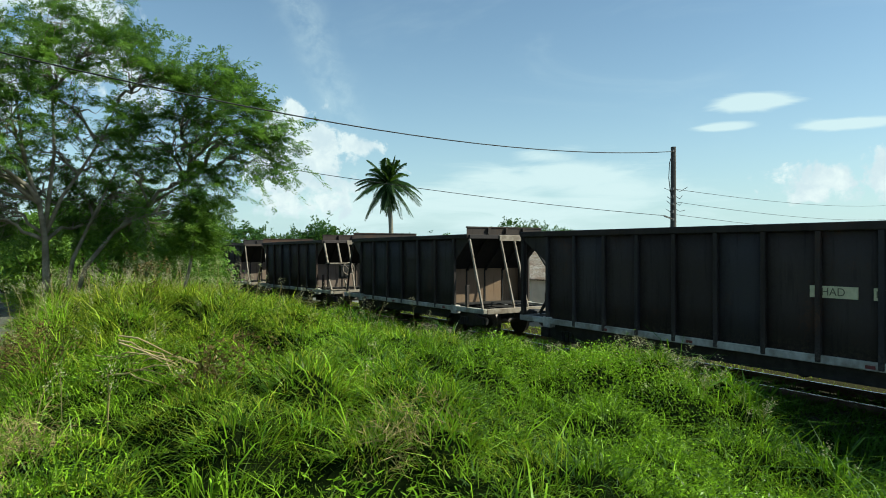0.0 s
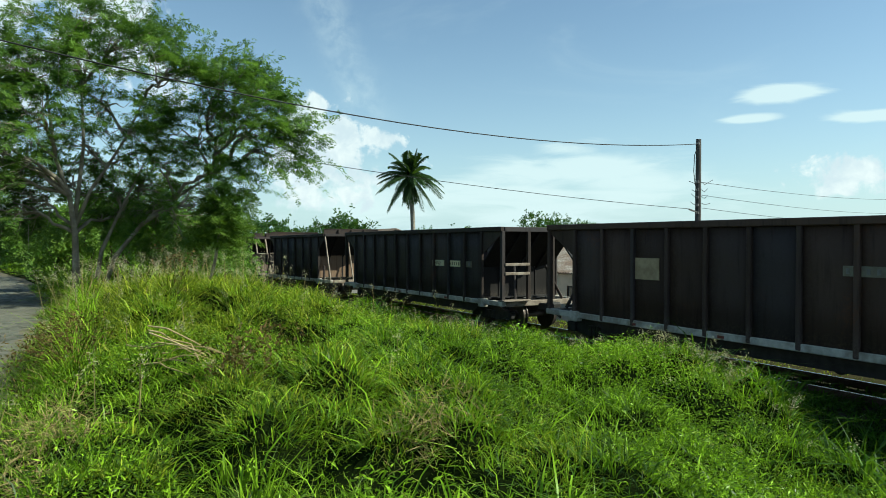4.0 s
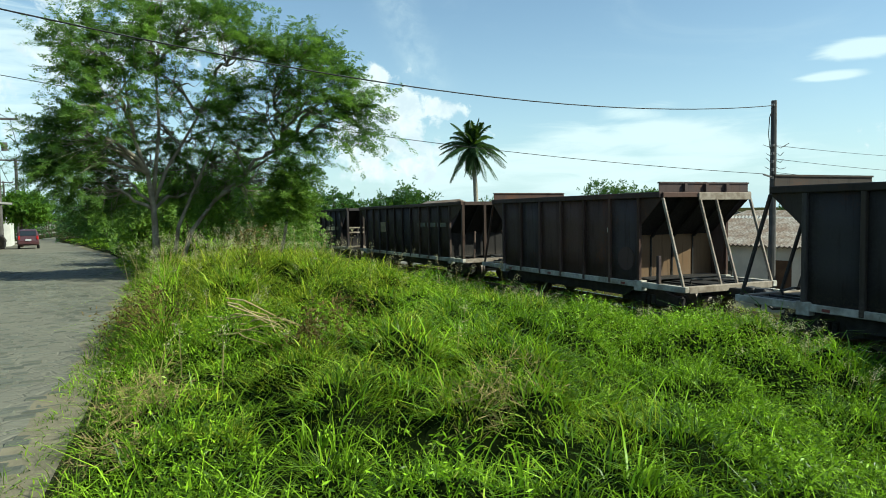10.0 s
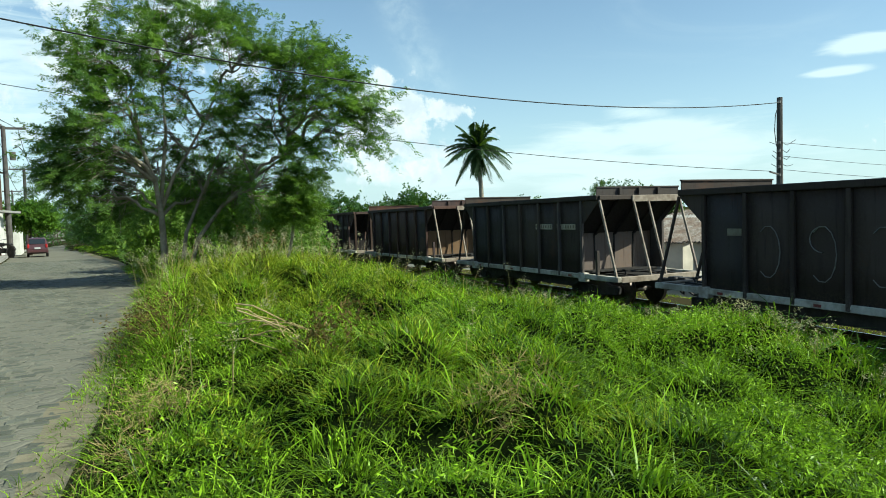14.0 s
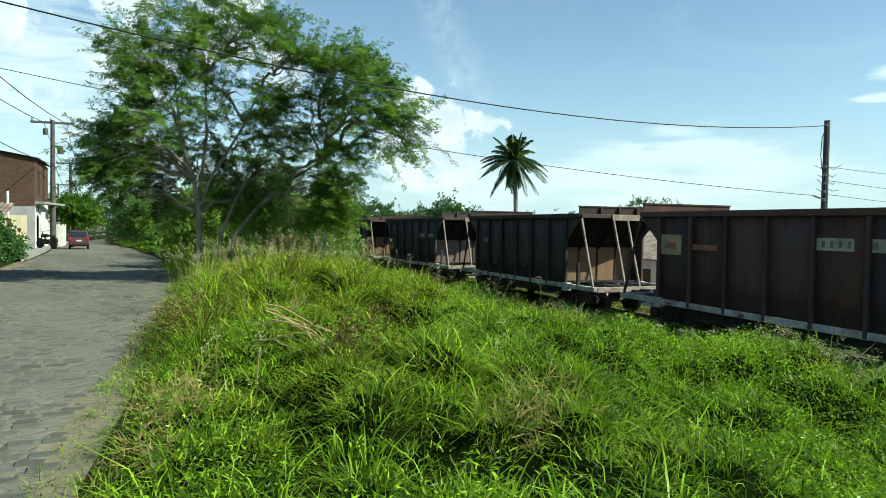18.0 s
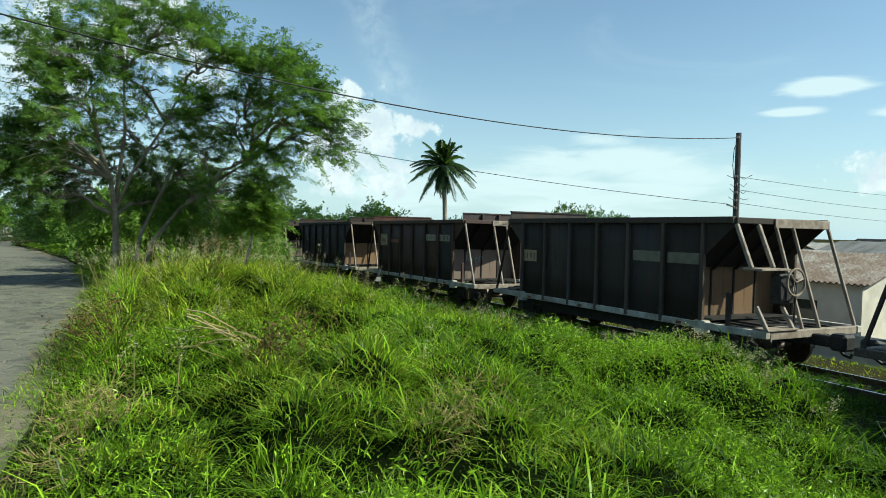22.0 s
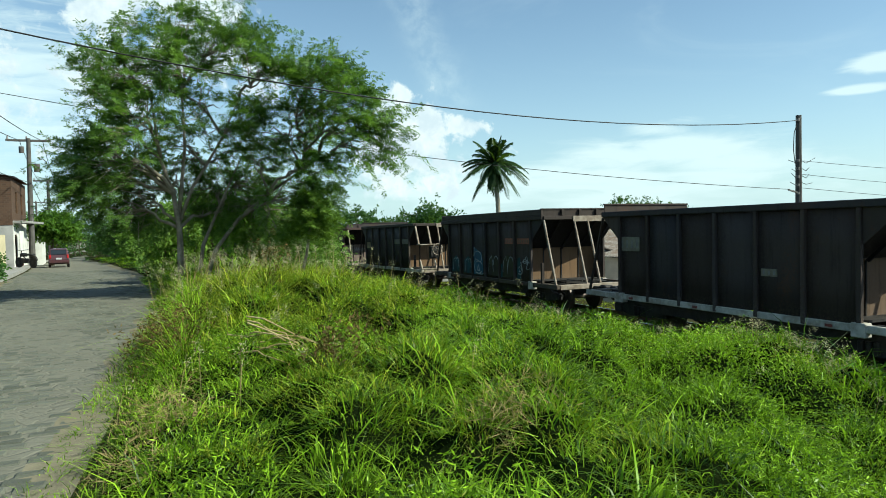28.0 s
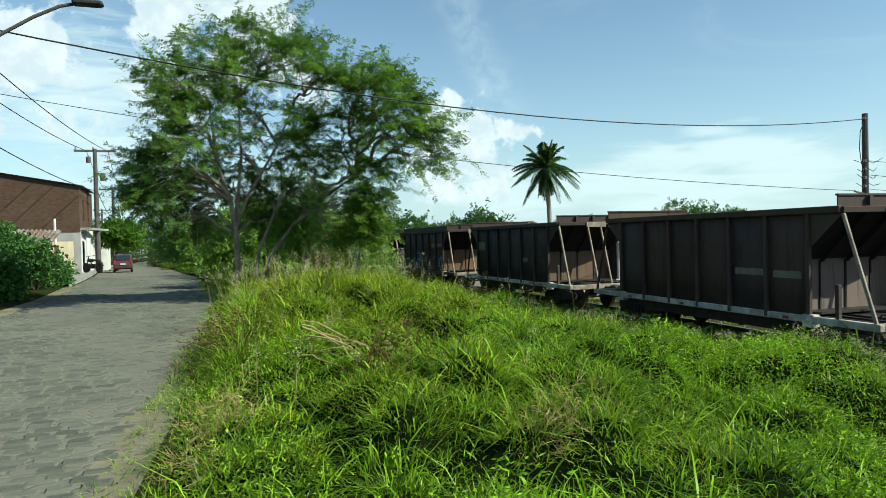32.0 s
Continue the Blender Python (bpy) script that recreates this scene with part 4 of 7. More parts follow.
def brake_platform(w, se, te):
    """The brakeman's stand at the rear: it takes the place of the near corner's brace."""
    for o in list(w.children_recursive):
        if o.name.startswith("end_brace"):
            xs, ys = [v.co.x for v in o.data.vertices], [v.co.y for v in o.data.vertices]
            if max(xs) < -1.0 and max(ys) < 0:
                bpy.data.objects.remove(o)
    y0 = -(te + 0.03)
    for x, yt in ((-HALF + 0.05, y0), (-0.72, y0)):
        part("upper_brace", bar((x, yt, TOP - 0.14), (x, -(te + 0.38), 1.90), 0.075, 0.07, 0.01), MAT["pale_steel"], w, "short pale brace above the stand")
    part("stand", box((-HALF + 0.02, -(te + 0.62), 1.86), (-0.55, -(te + 0.20), 1.90), 0.008), MAT["pale_steel"], w, "pale steel brakeman's stand")
    for x in (-HALF + 0.05, -0.62):
        part("lower_brace", bar((x, -(te + 0.50), 1.22), (x, -(se - 0.02), 0.82), 0.07, 0.07, 0.01), MAT["pale_steel"], w)
    part("step_plate", box((-HALF + 0.02, -(se + 0.02), 0.805), (-0.5, -(se - 0.30), 0.84), 0.006), MAT["pale_steel"], w, "pale step plate")
    bm = bmesh.new()
    c = Vector((-0.55, -(te + 0.72), 1.66))
    ring = [(c.x + 0.24 * math.cos(a), c.y, c.z + 0.24 * math.sin(a)) for a in (i * math.pi / 12 for i in range(25))]
    add_tube(bm, ring, 0.022, 6, False)
    for a in (0.3, 2.4, 4.5):
        add_tube(bm, [c, (c.x + 0.24 * math.cos(a), c.y, c.z + 0.24 * math.sin(a))], 0.014, 5)
    part("brake_wheel", bm, MAT["pale_steel"], w, "pale hand-brake wheel")
    part("brake_shaft", tube([c, (c.x, c.y + 0.02, SILL1)], 0.022, 6), MAT["dark_steel"], w)
    part("brake_box", box((-0.85, -(te + 0.62), 1.25), (-0.45, -(te + 0.40), 1.80), 0.03), MAT["dark_steel"], w)


def wagon_extras():
    A, B, D, E, F, G, H, I, J, Y = (BY_MID[k] for k in (8, -5, -28, -38, -48, -59, -70, -80, -91, 30))
    C = BY_MID[-17]
    # one wagon has lost its raised end plate
    for o in list(G.children):
        if o.name.startswith("end_plate") and o.data.vertices[0].co.y < 0:
            bpy.data.objects.remove(o)
    yl = "pale yellow label with dark lettering"
    side_plate(A, -1.68, -2.40, 1.68, 1.86, MAT["label"], yl, 0, "HAD")
    side_plate(A, -2.62, -3.36, 1.68, 1.86, MAT["label"], yl, 6)
    side_plate(A, -3.56, -4.0, 1.68, 1.86, MAT["label_faint"], "faded label", 2)
    se, te = 5.605, 5.575
    for z in (1.80, 1.55):
        part("rung", box((-HALF + 0.10, -(se + 0.005), z - 0.04), (-0.42, -(se - 0.055), z + 0.04), 0.01), MAT["pale_steel"], A, "pale end rung")
    part("step_board", box((-HALF - 0.01, -(se + 0.10), 0.80), (-0.45, -(se - 0.20), 0.84), 0.006), MAT["pale_steel"], A, "pale step board")
    side_plate(B, 2.78, 2.06, 1.66, 2.10, MAT["label_old"], "square cream label, scratched", 0)
    for a in (-1.60, -2.53, -3.44):
        side_plate(B, a, a - 0.76, 1.92, 2.08, MAT["label_faint"], "faded yellow label", 5)
    side_plate(C, -1.95, -2.10, 1.90, 2.02, MAT["label_white"], "small scratched white mark", 0)
    patch(C, arc(-2.65, 1.30, 0.30, 0.28, 0, 360, 14), PAINTS["red"], "rust_patch")
    for a in (-0.84, -1.95):
        side_plate(D, a, a - 0.85, 1.95, 2.10, MAT["label_white"], "white label strip", 7)
    # chalked ring letters on the next wagon
    for c in (1.6, 0.5, -0.55):
        stroke(E, arc(c, 1.60, 0.26, 0.48, 50, 310), MAT["chalk"], 0.010)
    stroke(E, arc(0.5, 1.85, 0.24, 0.22, 90, -90), MAT["chalk"], 0.010)
    side_plate(E, 2.55, 2.2, 1.88, 2.02, MAT["label_faint"], "faded label", 0)
    side_plate(F, 3.10, 2.42, 1.84, 2.30, MAT["label_old"], "square cream label with a red mark", 0)
    patch(F, [(2.98, 2.0), (2.55, 1.96), (2.60, 2.14), (2.92, 2.12)], MAT["label_red"], "red_mark", -HALF + 0.030)
    side_plate(F, 2.1, 1.3, 1.98, 2.1, MAT["label_red"], "faded red label", 6)
    side_plate(F, -0.97, -1.81, 2.10, 2.32, MAT["label_white"], "white label", 5)
    side_plate(F, -2.06, -2.85, 2.10, 2.32, MAT["label_white"], "white label", 3)
    side_plate(G, 3.17, 2.50, 1.68, 1.98, MAT["label_old"], "cream label with worn lettering", 4)
    for a in (-1.19, -2.20):
        side_plate(G, a, a - 0.83, 1.90, 2.12, MAT["label_faint"], "broad faded label band", 0)
    # white scrawl on one wagon's lower end sheet
    for c in range(5):
        x = -0.62 + 0.13 * c
        part("graffiti_stroke", tube([(x, -2.745, 1.40), (x + 0.05, -2.745, 1.66), (x + 0.09, -2.745, 1.46), (x + 0.16, -2.745, 1.62)], 0.012, 5), MAT["spray_white"], F)
    brake_platform(G, 4.60, 3.84)
    brake_platform(Y, 4.60, 3.84)
    # the painted wagon, with raised side boards
    for s in (-1, 1):
        part("side_board", box((s * (HALF - 0.06), -3.80, TOP + 0.002), (s * (HALF + 0.005), 3.80, TOP + 0.19), 0.01), PAINTS["dark"], H, "raised board along the top")
    W = MAT["spray_white"]
    for o in H.children:
        if o.name.startswith("side_sill"):
            o.material_slots[0].link = "OBJECT"
            o.material_slots[0].material = PAINTS["post"]
    patch(H, [(1.0, 0.86), (0.98, 1.86), (0.72, 1.72), (0.40, 1.66), (0.28, 1.35), (0.24, 1.05), (0.30, 0.86)], MAT["spray_blue"])
    stroke(H, [(0.92, 1.84), (0.98, 1.50), (0.86, 1.66), (0.62, 1.70), (0.40, 1.62), (0.32, 1.40), (0.48, 1.32), (0.84, 1.42), (0.92, 1.30)], W)
    stroke(H, arc(0.60, 1.12, 0.34, 0.22, 150, -140), W)
    stroke(H, [(0.94, 1.10), (0.80, 0.92), (0.40, 0.88), (0.24, 0.90)], W)
    stroke(H, [(0.72, 1.02), (0.62, 1.22), (0.50, 1.00), (0.72, 1.02)], W)
    for y0 in (-0.1, -1.15):
        patch(H, [(y0 - 0.05, 0.88), (y0 - 0.12, 1.45), (y0 - 0.45, 1.60), (y0 - 0.80, 1.42), (y0 - 0.86, 0.88)], MAT["spray_olive"])
        stroke(H, [(y0 - 0.1, 1.0), (y0 - 0.15, 1.40), (y0 - 0.32, 1.55), (y0 - 0.42, 1.35), (y0 - 0.44, 1.0)], W, 0.009)
        stroke(H, arc(y0 - 0.65, 1.25, 0.18, 0.30, 0, 200), W, 0.009)
    for y0 in (2.95, 1.85):
        patch(H, [(y0, 0.88), (y0 - 0.05, 1.35), (y0 - 0.4, 1.5), (y0 - 0.72, 1.3), (y0 - 0.75, 0.88)], MAT["spray_teal"])
        stroke(H, [(y0 - 0.12, 0.95), (y0 - 0.2, 1.35), (y0 - 0.34, 1.42)], W, 0.009)
        stroke(H, arc(y0 - 0.5, 1.2, 0.14, 0.22, 20, 210), W, 0.009)
    patch(H, [(-2.22, 0.86), (-2.22, 1.5), (-2.40, 1.55), (-2.46, 0.86)], MAT["spray_teal"])
    patch(H, [(-1.10, 0.86), (-1.12, 1.3), (-1.22, 1.3), (-1.22, 0.86)], MAT["spray_teal"], "graffiti_fill", -HALF + 0.036)
    rng = random.Random(8)
    for _ in range(9):
        cy, cz = -2.66 + rng.uniform(-.28, .28), 1.22 + rng.uniform(-.2, .25)
        stroke(H, arc(cy, cz, rng.uniform(.06, .2), rng.uniform(.06, .16), rng.uniform(0, 180), rng.uniform(200, 420), 7), W, 0.008)
    side_plate(H, -1.42, -2.06, 1.97, 2.15, MAT["label_red"], "faded red label", 5)
    side_plate(H, -2.24, -3.0, 1.97, 2.15, MAT["label_red"], "faded red label", 5)
    side_plate(I, 3.15, 2.42, 1.86, 2.20, MAT["label_faint"], "faded worn label", 4)
    side_plate(I, -1.15, -1.5, 1.48, 1.62, MAT["label_faint"], "small faded label", 3)
    side_plate(J, -1.2, -2.05, 1.50, 1.64, MAT["label_faint"], "faded label lettering", 6)
    side_plate(J, -2.25, -2.95, 1.48, 1.62, MAT["label_faint"], "faded label lettering", 5)
    for w, mid, kind, paint, load, s in WAGONS:
        if not kind:
            for e in (-1,):
                part("short_post", box((-HALF + 0.0, e * (s - 0.85) - 0.04, SILL1), (-HALF + 0.09, e * (s - 0.85) + 0.04, 1.42), 0.01), PAINTS[paint], w)
        for y in (-2.6, 0.55, 2.7):
            part("reflector", box((-HALF - 0.022, y - 0.07, 0.70), (-HALF - 0.008, y + 0.07, 0.75)), MAT["reflector"], w, "small red reflector")


wagon_extras()

# ---------------------------------------------------------------- plants
def unit(v):
    return v / np.maximum(np.linalg.norm(v, axis=-1, keepdims=True), 1e-9)


def sprays(rng, origin, way, length, n, leaf_l, leaf_w, droop):
    """Leaflets along twigs: diamonds of four corners. origin, way: (s, 3); length: (s,)."""
    s = len(origin)
    f = (np.arange(n) + 0.5)[None, :, None] / n
    pos = origin[:, None] + way[:, None] * length[:, None, None] * f
    pos[..., 2] -= droop * length[:, None] * f[..., 0] ** 2
    pos += rng.normal(0, 0.02, pos.shape) * (1 + leaf_l * 8)
    side = unit(rng.normal(0, 1, (s, n, 3)))
    side = unit(np.cross(np.broadcast_to(way[:, None], side.shape), side) + 0.5 * way[:, None])
    side[..., 2] -= 0.25
    side = unit(side)
    cross = unit(np.cross(side, rng.normal(0, 1, (s, n, 3))))
    ll = leaf_l * rng.uniform(0.6, 1.3, (s, n, 1))
    ww = leaf_w * rng.uniform(0.7, 1.2, (s, n, 1))
    a, c = pos, pos + side * ll
    m = pos + side * ll * 0.5
    v = np.stack([a, m + cross * ww / 2, c, m - cross * ww / 2], 2).reshape(-1, 3)
    return v, np.arange(len(v)).reshape(-1, 4)


def in_lobes(rng, lobes, count):
    """Points in the outer part of ellipsoids, with the way outwards."""
    lob = np.array(lobes, float)
    size = lob[:, 3] * lob[:, 4] + lob[:, 3] * lob[:, 5] + lob[:, 4] * lob[:, 5]
    pick = rng.choice(len(lob), count, p=size / size.sum())
    d = unit(rng.normal(0, 1, (count, 3)))
    r = rng.uniform(0.30, 1.0, (count, 1)) ** 0.6
    r = r * (1 + 0.22 * rng.normal(0, 1, (count, 1)) * (r > 0.8))
    return lob[pick, :3] + d * r * lob[pick, 3:6], d


def crown(name, parent, lobes, count, mat, seed, twig=0.6, n=12, leaf=(0.10, 0.035), droop=0.5, lift=0.15):
    rng = np.random.RandomState(seed)
    o, d = in_lobes(rng, lobes, count)
    way = unit(d + rng.normal(0, 0.6, d.shape) + np.array([0, 0, lift]))
    v, q = sprays(rng, o, way, twig * rng.uniform(0.5, 1.4, count), n, leaf[0], leaf[1], droop)
    return array_mesh(name, v, q, np.zeros((0, 3), int), mat, parent), o


def curve_pts(a, b, sag, n=7, wob=0.0, rng=None):
    a, b = np.array(a, float), np.array(b, float)
    out = []
    for i in range(n):
        t = i / (n - 1)
        p = a * (1 - t) + b * t
        p[2] += sag * 4 * t * (1 - t)
        if rng is not None and 0 < i < n - 1:
            p += rng.normal(0, wob, 3)
        out.append(tuple(p))
    return out


def make_tree(name, label, stems, lobes, count, leaf_mat, bark, seed, group="", **kw):
    """stems: (points, thickness at the foot, at the tip). Limbs run from the stems' ends to the lobes."""
    rng = np.random.RandomState(seed)
    x, y, z = stems[0][0][0]
    top = empty(name)
    tagged(top, label, "tree", group)
    bm = bmesh.new()
    for pts, r0, r1 in stems:
        k = len(pts)
        add_tube(bm, pts, [r0 + (r1 - r0) * i / (k - 1) for i in range(k)], 10)
    part("trunk", bm, bark, top, smooth=True)
    bm = bmesh.new()
    ends = [np.array(p) for pts, _, _ in stems for p in pts[len(pts) // 2:]]
    for lobe in lobes:
        c = np.array(lobe[:3])
        e = min(ends, key=lambda p: np.linalg.norm(p - c) + 2.0 * max(0, p[2] - c[2]))
        span = np.linalg.norm(c - e)
        path = curve_pts(e, c, 0.12 * span, 6, 0.05 * span, rng)
        add_tube(bm, path, [0.028 * span ** 0.5 + 0.012 - 0.004 * i for i in range(6)], 6)
        for _ in range(7):
            d = unit(rng.normal(0, 1, 3))
            tip = c + d * np.array(lobe[3:6]) * rng.uniform(0.7, 1.0)
            s = np.array(path[rng.randint(2, 6)])
            add_tube(bm, curve_pts(s, tip, 0.1, 5, 0.06, rng), [0.022, 0.018, 0.014, 0.010, 0.005], 5)
    part("branching", bm, bark, top, smooth=True)
    crown("crown", top, lobes, count, leaf_mat, seed + 1, **kw)
    return top


def plumes(rng, heart, way, length, fronds, droop, leaflets=8, frond_l=0.19, leaf=(0.080, 0.028)):
    """Leafy twigs: fronds stand out on both sides of each, and paired leaflets lie in the plane of each frond."""
    n = len(heart)
    f = (0.45 + 0.55 * (np.arange(fronds) + 0.5) / fronds)[None, :, None]
    foot = heart[:, None] + way[:, None] * length[:, None, None] * f
    foot[..., 2] -= droop[:, None] * length[:, None] * f[..., 0] ** 2
    up = unit(np.array([0, 0, 1.0]) + rng.normal(0, 0.30, (n, 1, 3)))
    side = unit(np.cross(np.broadcast_to(way[:, None], (n, fronds, 3)), up))
    sign = np.where(np.arange(fronds) % 2, 1.0, -1.0)[None, :, None]
    out = unit(side * sign + 0.55 * way[:, None] + rng.normal(0, 0.28, (n, fronds, 3)) + np.array([0, 0, -0.12]))
    fl = frond_l * rng.uniform(0.6, 1.25, (n, fronds, 1)) * (1.15 - 0.55 * f)
    g = ((np.arange(leaflets) // 2 + 0.6) / (leaflets / 2))[None, None, :, None]
    a = foot[:, :, None] + out[:, :, None] * fl[:, :, None] * g
    a[..., 2] -= 0.22 * (fl[:, :, None] * g ** 2)[..., 0]
    flat = unit(np.cross(out, up + rng.normal(0, 0.35, (n, fronds, 3))))
    lr = np.where(np.arange(leaflets) % 2, 1.0, -1.0)[None, None, :, None]
    d = unit(flat[:, :, None] * lr + 0.5 * out[:, :, None] + rng.normal(0, 0.18, (n, fronds, leaflets, 3)))
    wide = unit(out[:, :, None] - 0.5 * d + rng.normal(0, 0.15, (n, fronds, leaflets, 3)))
    ll = leaf[0] * rng.uniform(0.7, 1.3, (n, fronds, leaflets, 1))
    m = a + d * ll * 0.5
    v = np.stack([a, m + wide * leaf[1] / 2, a + d * ll, m - wide * leaf[1] / 2], 3).reshape(-1, 3)
    return v, np.arange(len(v)).reshape(-1, 4)


# limbs and foliage masses of the mesquite: middle, half sizes, number of boughs
TREE_MASSES = [
    (-1.25, 19.8, 2.95, 0.80, 0.80, 0.60, 9),
    (-0.95, 20.2, 2.20, 0.90, 0.80, 0.55, 9),
    (-1.35, 19.6, 3.60, 0.60, 0.70, 0.50, 6),
    (0.22, 19.57, 6.55, 1.22, 1.17, 0.70, 11),
    (1.26, 19.19, 6.38, 1.22, 1.17, 0.70, 11),
    (-0.53, 19.19, 5.53, 0.94, 1.02, 0.86, 10),
    (-0.32, 18.79, 4.58, 1.15, 1.17, 0.86, 9),
    (0.99, 20.04, 5.21, 1.30, 1.25, 0.86, 8),
    (2.43, 18.79, 5.68, 1.15, 1.17, 0.70, 11),
    (3.46, 18.01, 5.21, 1.08, 1.02, 0.63, 10),
    (4.09, 17.61, 4.43, 1.08, 1.10, 0.70, 11),
    (4.78, 17.23, 3.73, 0.64, 0.63, 0.55, 7),
    (3.06, 18.79, 4.27, 1.22, 1.17, 0.78, 9),
    (-0.74, 19.57, 3.49, 0.86, 0.86, 0.70, 10),
    (-1.01, 19.57, 4.35, 0.64, 0.78, 0.63, 7),
    (-0.53, 20.36, 2.63, 0.79, 0.78, 0.63, 10),
    (0.29, 20.83, 3.02, 1.08, 0.94, 0.70, 9),
    (2.03, 20.59, 3.02, 1.15, 1.10, 0.70, 11),
    (3.46, 18.16, 3.25, 0.86, 0.78, 0.63, 9),
    (-1.36, 18.79, 5.60, 0.64, 0.39, 0.15, 2),
    (-1.21, 18.79, 3.65, 0.51, 0.55, 0.55, 5),
    (4.01, 17.61, 5.53, 0.58, 0.55, 0.23, 4),
    (4.71, 17.23, 4.51, 0.64, 0.63, 0.39, 6),
    (1.39, 21.14, 2.23, 1.15, 0.94, 0.63, 10),
    (2.64, 20.75, 2.32, 1.08, 1.02, 0.63, 10),
    (3.13, 18.79, 2.47, 0.86, 0.86, 0.63, 9),
    (1.81, 19.26, 4.43, 0.94, 0.94, 0.63, 7),
    (0.50, 18.95, 5.76, 1.01, 1.02, 0.63, 7),
    (0.71, 20.12, 3.88, 1.01, 0.78, 0.63, 7),
    (1.67, 20.20, 3.73, 0.94, 0.78, 0.63, 7),
    (2.43, 19.57, 3.57, 0.94, 0.78, 0.63, 7),
    (1.39, 20.67, 2.87, 0.94, 0.78, 0.63, 8),
]
TREE_STEMS = [
    ([(0.43, 20.04, -0.05), (0.41, 19.96, 1.06), (0.39, 19.89, 1.77), (0.27, 19.73, 2.70), (-0.04, 19.57, 3.65), (-0.23, 19.57, 5.37)], 0.105, 0.027),
    ([(0.39, 19.89, 2.08), (0.49, 19.81, 3.02), (0.59, 19.66, 3.96), (0.55, 19.57, 5.37), (0.70, 19.57, 6.31)], 0.059, 0.020),
    ([(0.39, 19.89, 1.92), (0.75, 19.89, 2.87), (1.13, 19.73, 3.49), (1.57, 19.57, 4.27), (2.03, 19.57, 5.37)], 0.055, 0.020),
    ([(0.98, 20.36, -0.05), (1.33, 20.20, 1.14), (1.95, 19.89, 2.00), (2.74, 19.57, 2.70), (3.60, 19.11, 3.33)], 0.075, 0.027),
    ([(0.82, 20.44, -0.05), (1.02, 20.36, 1.30), (1.48, 20.20, 2.40), (2.03, 19.89, 3.65)], 0.067, 0.023),
]


def make_mesquite():
    rng = np.random.RandomState(11)
    top = empty("tree")
    tagged(top, "spreading feathery mesquite tree beside the road", "tree")
    for pts, r0, r1 in TREE_STEMS:
        k = len(pts)
        part("trunk", tube(pts, [r0 + (r1 - r0) * i / (k - 1) for i in range(k)], 10), MAT["bark"], top, smooth=True)
    ends = [np.array(p) for pts, _, _ in TREE_STEMS for p in pts[2:]]
    twigs, heart, way, length, droop = bmesh.new(), [], [], [], []
    middle = np.array([1.3, 19.4, 3.8])
    for x, y, z, rx, ry, rz, boughs in TREE_MASSES:
        c, r = np.array([x, y, z]), np.array([rx, ry, rz])
        e = min(ends, key=lambda p: np.linalg.norm(p - c) + 2.5 * max(0, p[2] - c[2] + 0.4))
        span = np.linalg.norm(c - e)
        path = curve_pts(e, c, 0.10 * span, 7, 0.04 * span, rng)
        part("limb", tube(path, [0.018 + 0.030 * span ** 0.5 - 0.0052 * span ** 0.5 * i for i in range(7)], 7), MAT["bark"], top, smooth=True)
        for _ in range(int(1.30 * boughs)):
            d = unit(rng.normal(0, 1, 3) + 0.35 * unit(c - middle))
            b = c + d * r * rng.uniform(0.25, 1.0)
            s = np.array(path[rng.randint(3, 7)])
            add_tube(twigs, curve_pts(s, b, 0.08, 5, 0.05, rng), [0.026, 0.021, 0.016, 0.012, 0.008], 5)
            lead = unit((b - s) + 0.4 * unit(b - middle) + np.array([0, 0, 0.15]))
            for _ in range(rng.randint(7, 11)):
                q = unit(lead + rng.normal(0, 0.50, 3) * np.array([1, 1, 0.55]))
                heart.append(b + rng.normal(0, 0.10, 3))
                way.append(q)
                length.append(rng.uniform(0.50, 1.12) * (1.6 if rng.random() < 0.12 else 1.0))
                droop.append(rng.uniform(-0.15, 0.55))
                if rng.random() < 0.5:
                    t = heart[-1] + q * length[-1] * 0.6
                    add_tube(twigs, [tuple(heart[-1]), tuple(t - np.array([0, 0, droop[-1] * length[-1] * 0.36]))], [0.009, 0.004], 4)
    part("branching", twigs, MAT["bark"], top)
    v, q = plumes(rng, np.array(heart), np.array(way), np.array(length), 13, np.array(droop))
    array_mesh("crown", v, q, np.zeros((0, 3), int), MAT["leaf_tree"], top)


make_mesquite()


def make_sapling():
    """A young feathery tree that leans out of the crown's shade."""
    rng = np.random.RandomState(19)
    top = empty("sapling")
    tagged(top, "yellow-green feathery sapling beside the mesquite tree", "tree")
    x, y = 3.5, 17.4
    g = land_at(x, y)
    pts = [(x - 0.3, y + 0.3, g - 0.1), (x - 0.1, y + 0.1, g + 0.9), (x, y, g + 1.7), (x + 0.1, y, g + 2.3)]
    part("trunk", tube(pts, [0.05, 0.04, 0.028, 0.012], 8), MAT["bark"], top, smooth=True)
    n = 150
    f = rng.uniform(0.25, 1.0, n)
    heart = np.array([pts[1]]) * (1 - f[:, None]) + np.array([pts[3]]) * f[:, None] + rng.normal(0, 0.12, (n, 3))
    way = unit(rng.normal(0, 1, (n, 3)) * np.array([1, 1, 0.35]) + np.array([0.15, -0.1, 0.25]))
    v, q = plumes(rng, heart, way, rng.uniform(0.5, 1.0, n), 15, rng.uniform(0.0, 0.5, n))
    array_mesh("crown", v, q, np.zeros((0, 3), int), MAT["leaf_yellow"], top)


make_sapling()


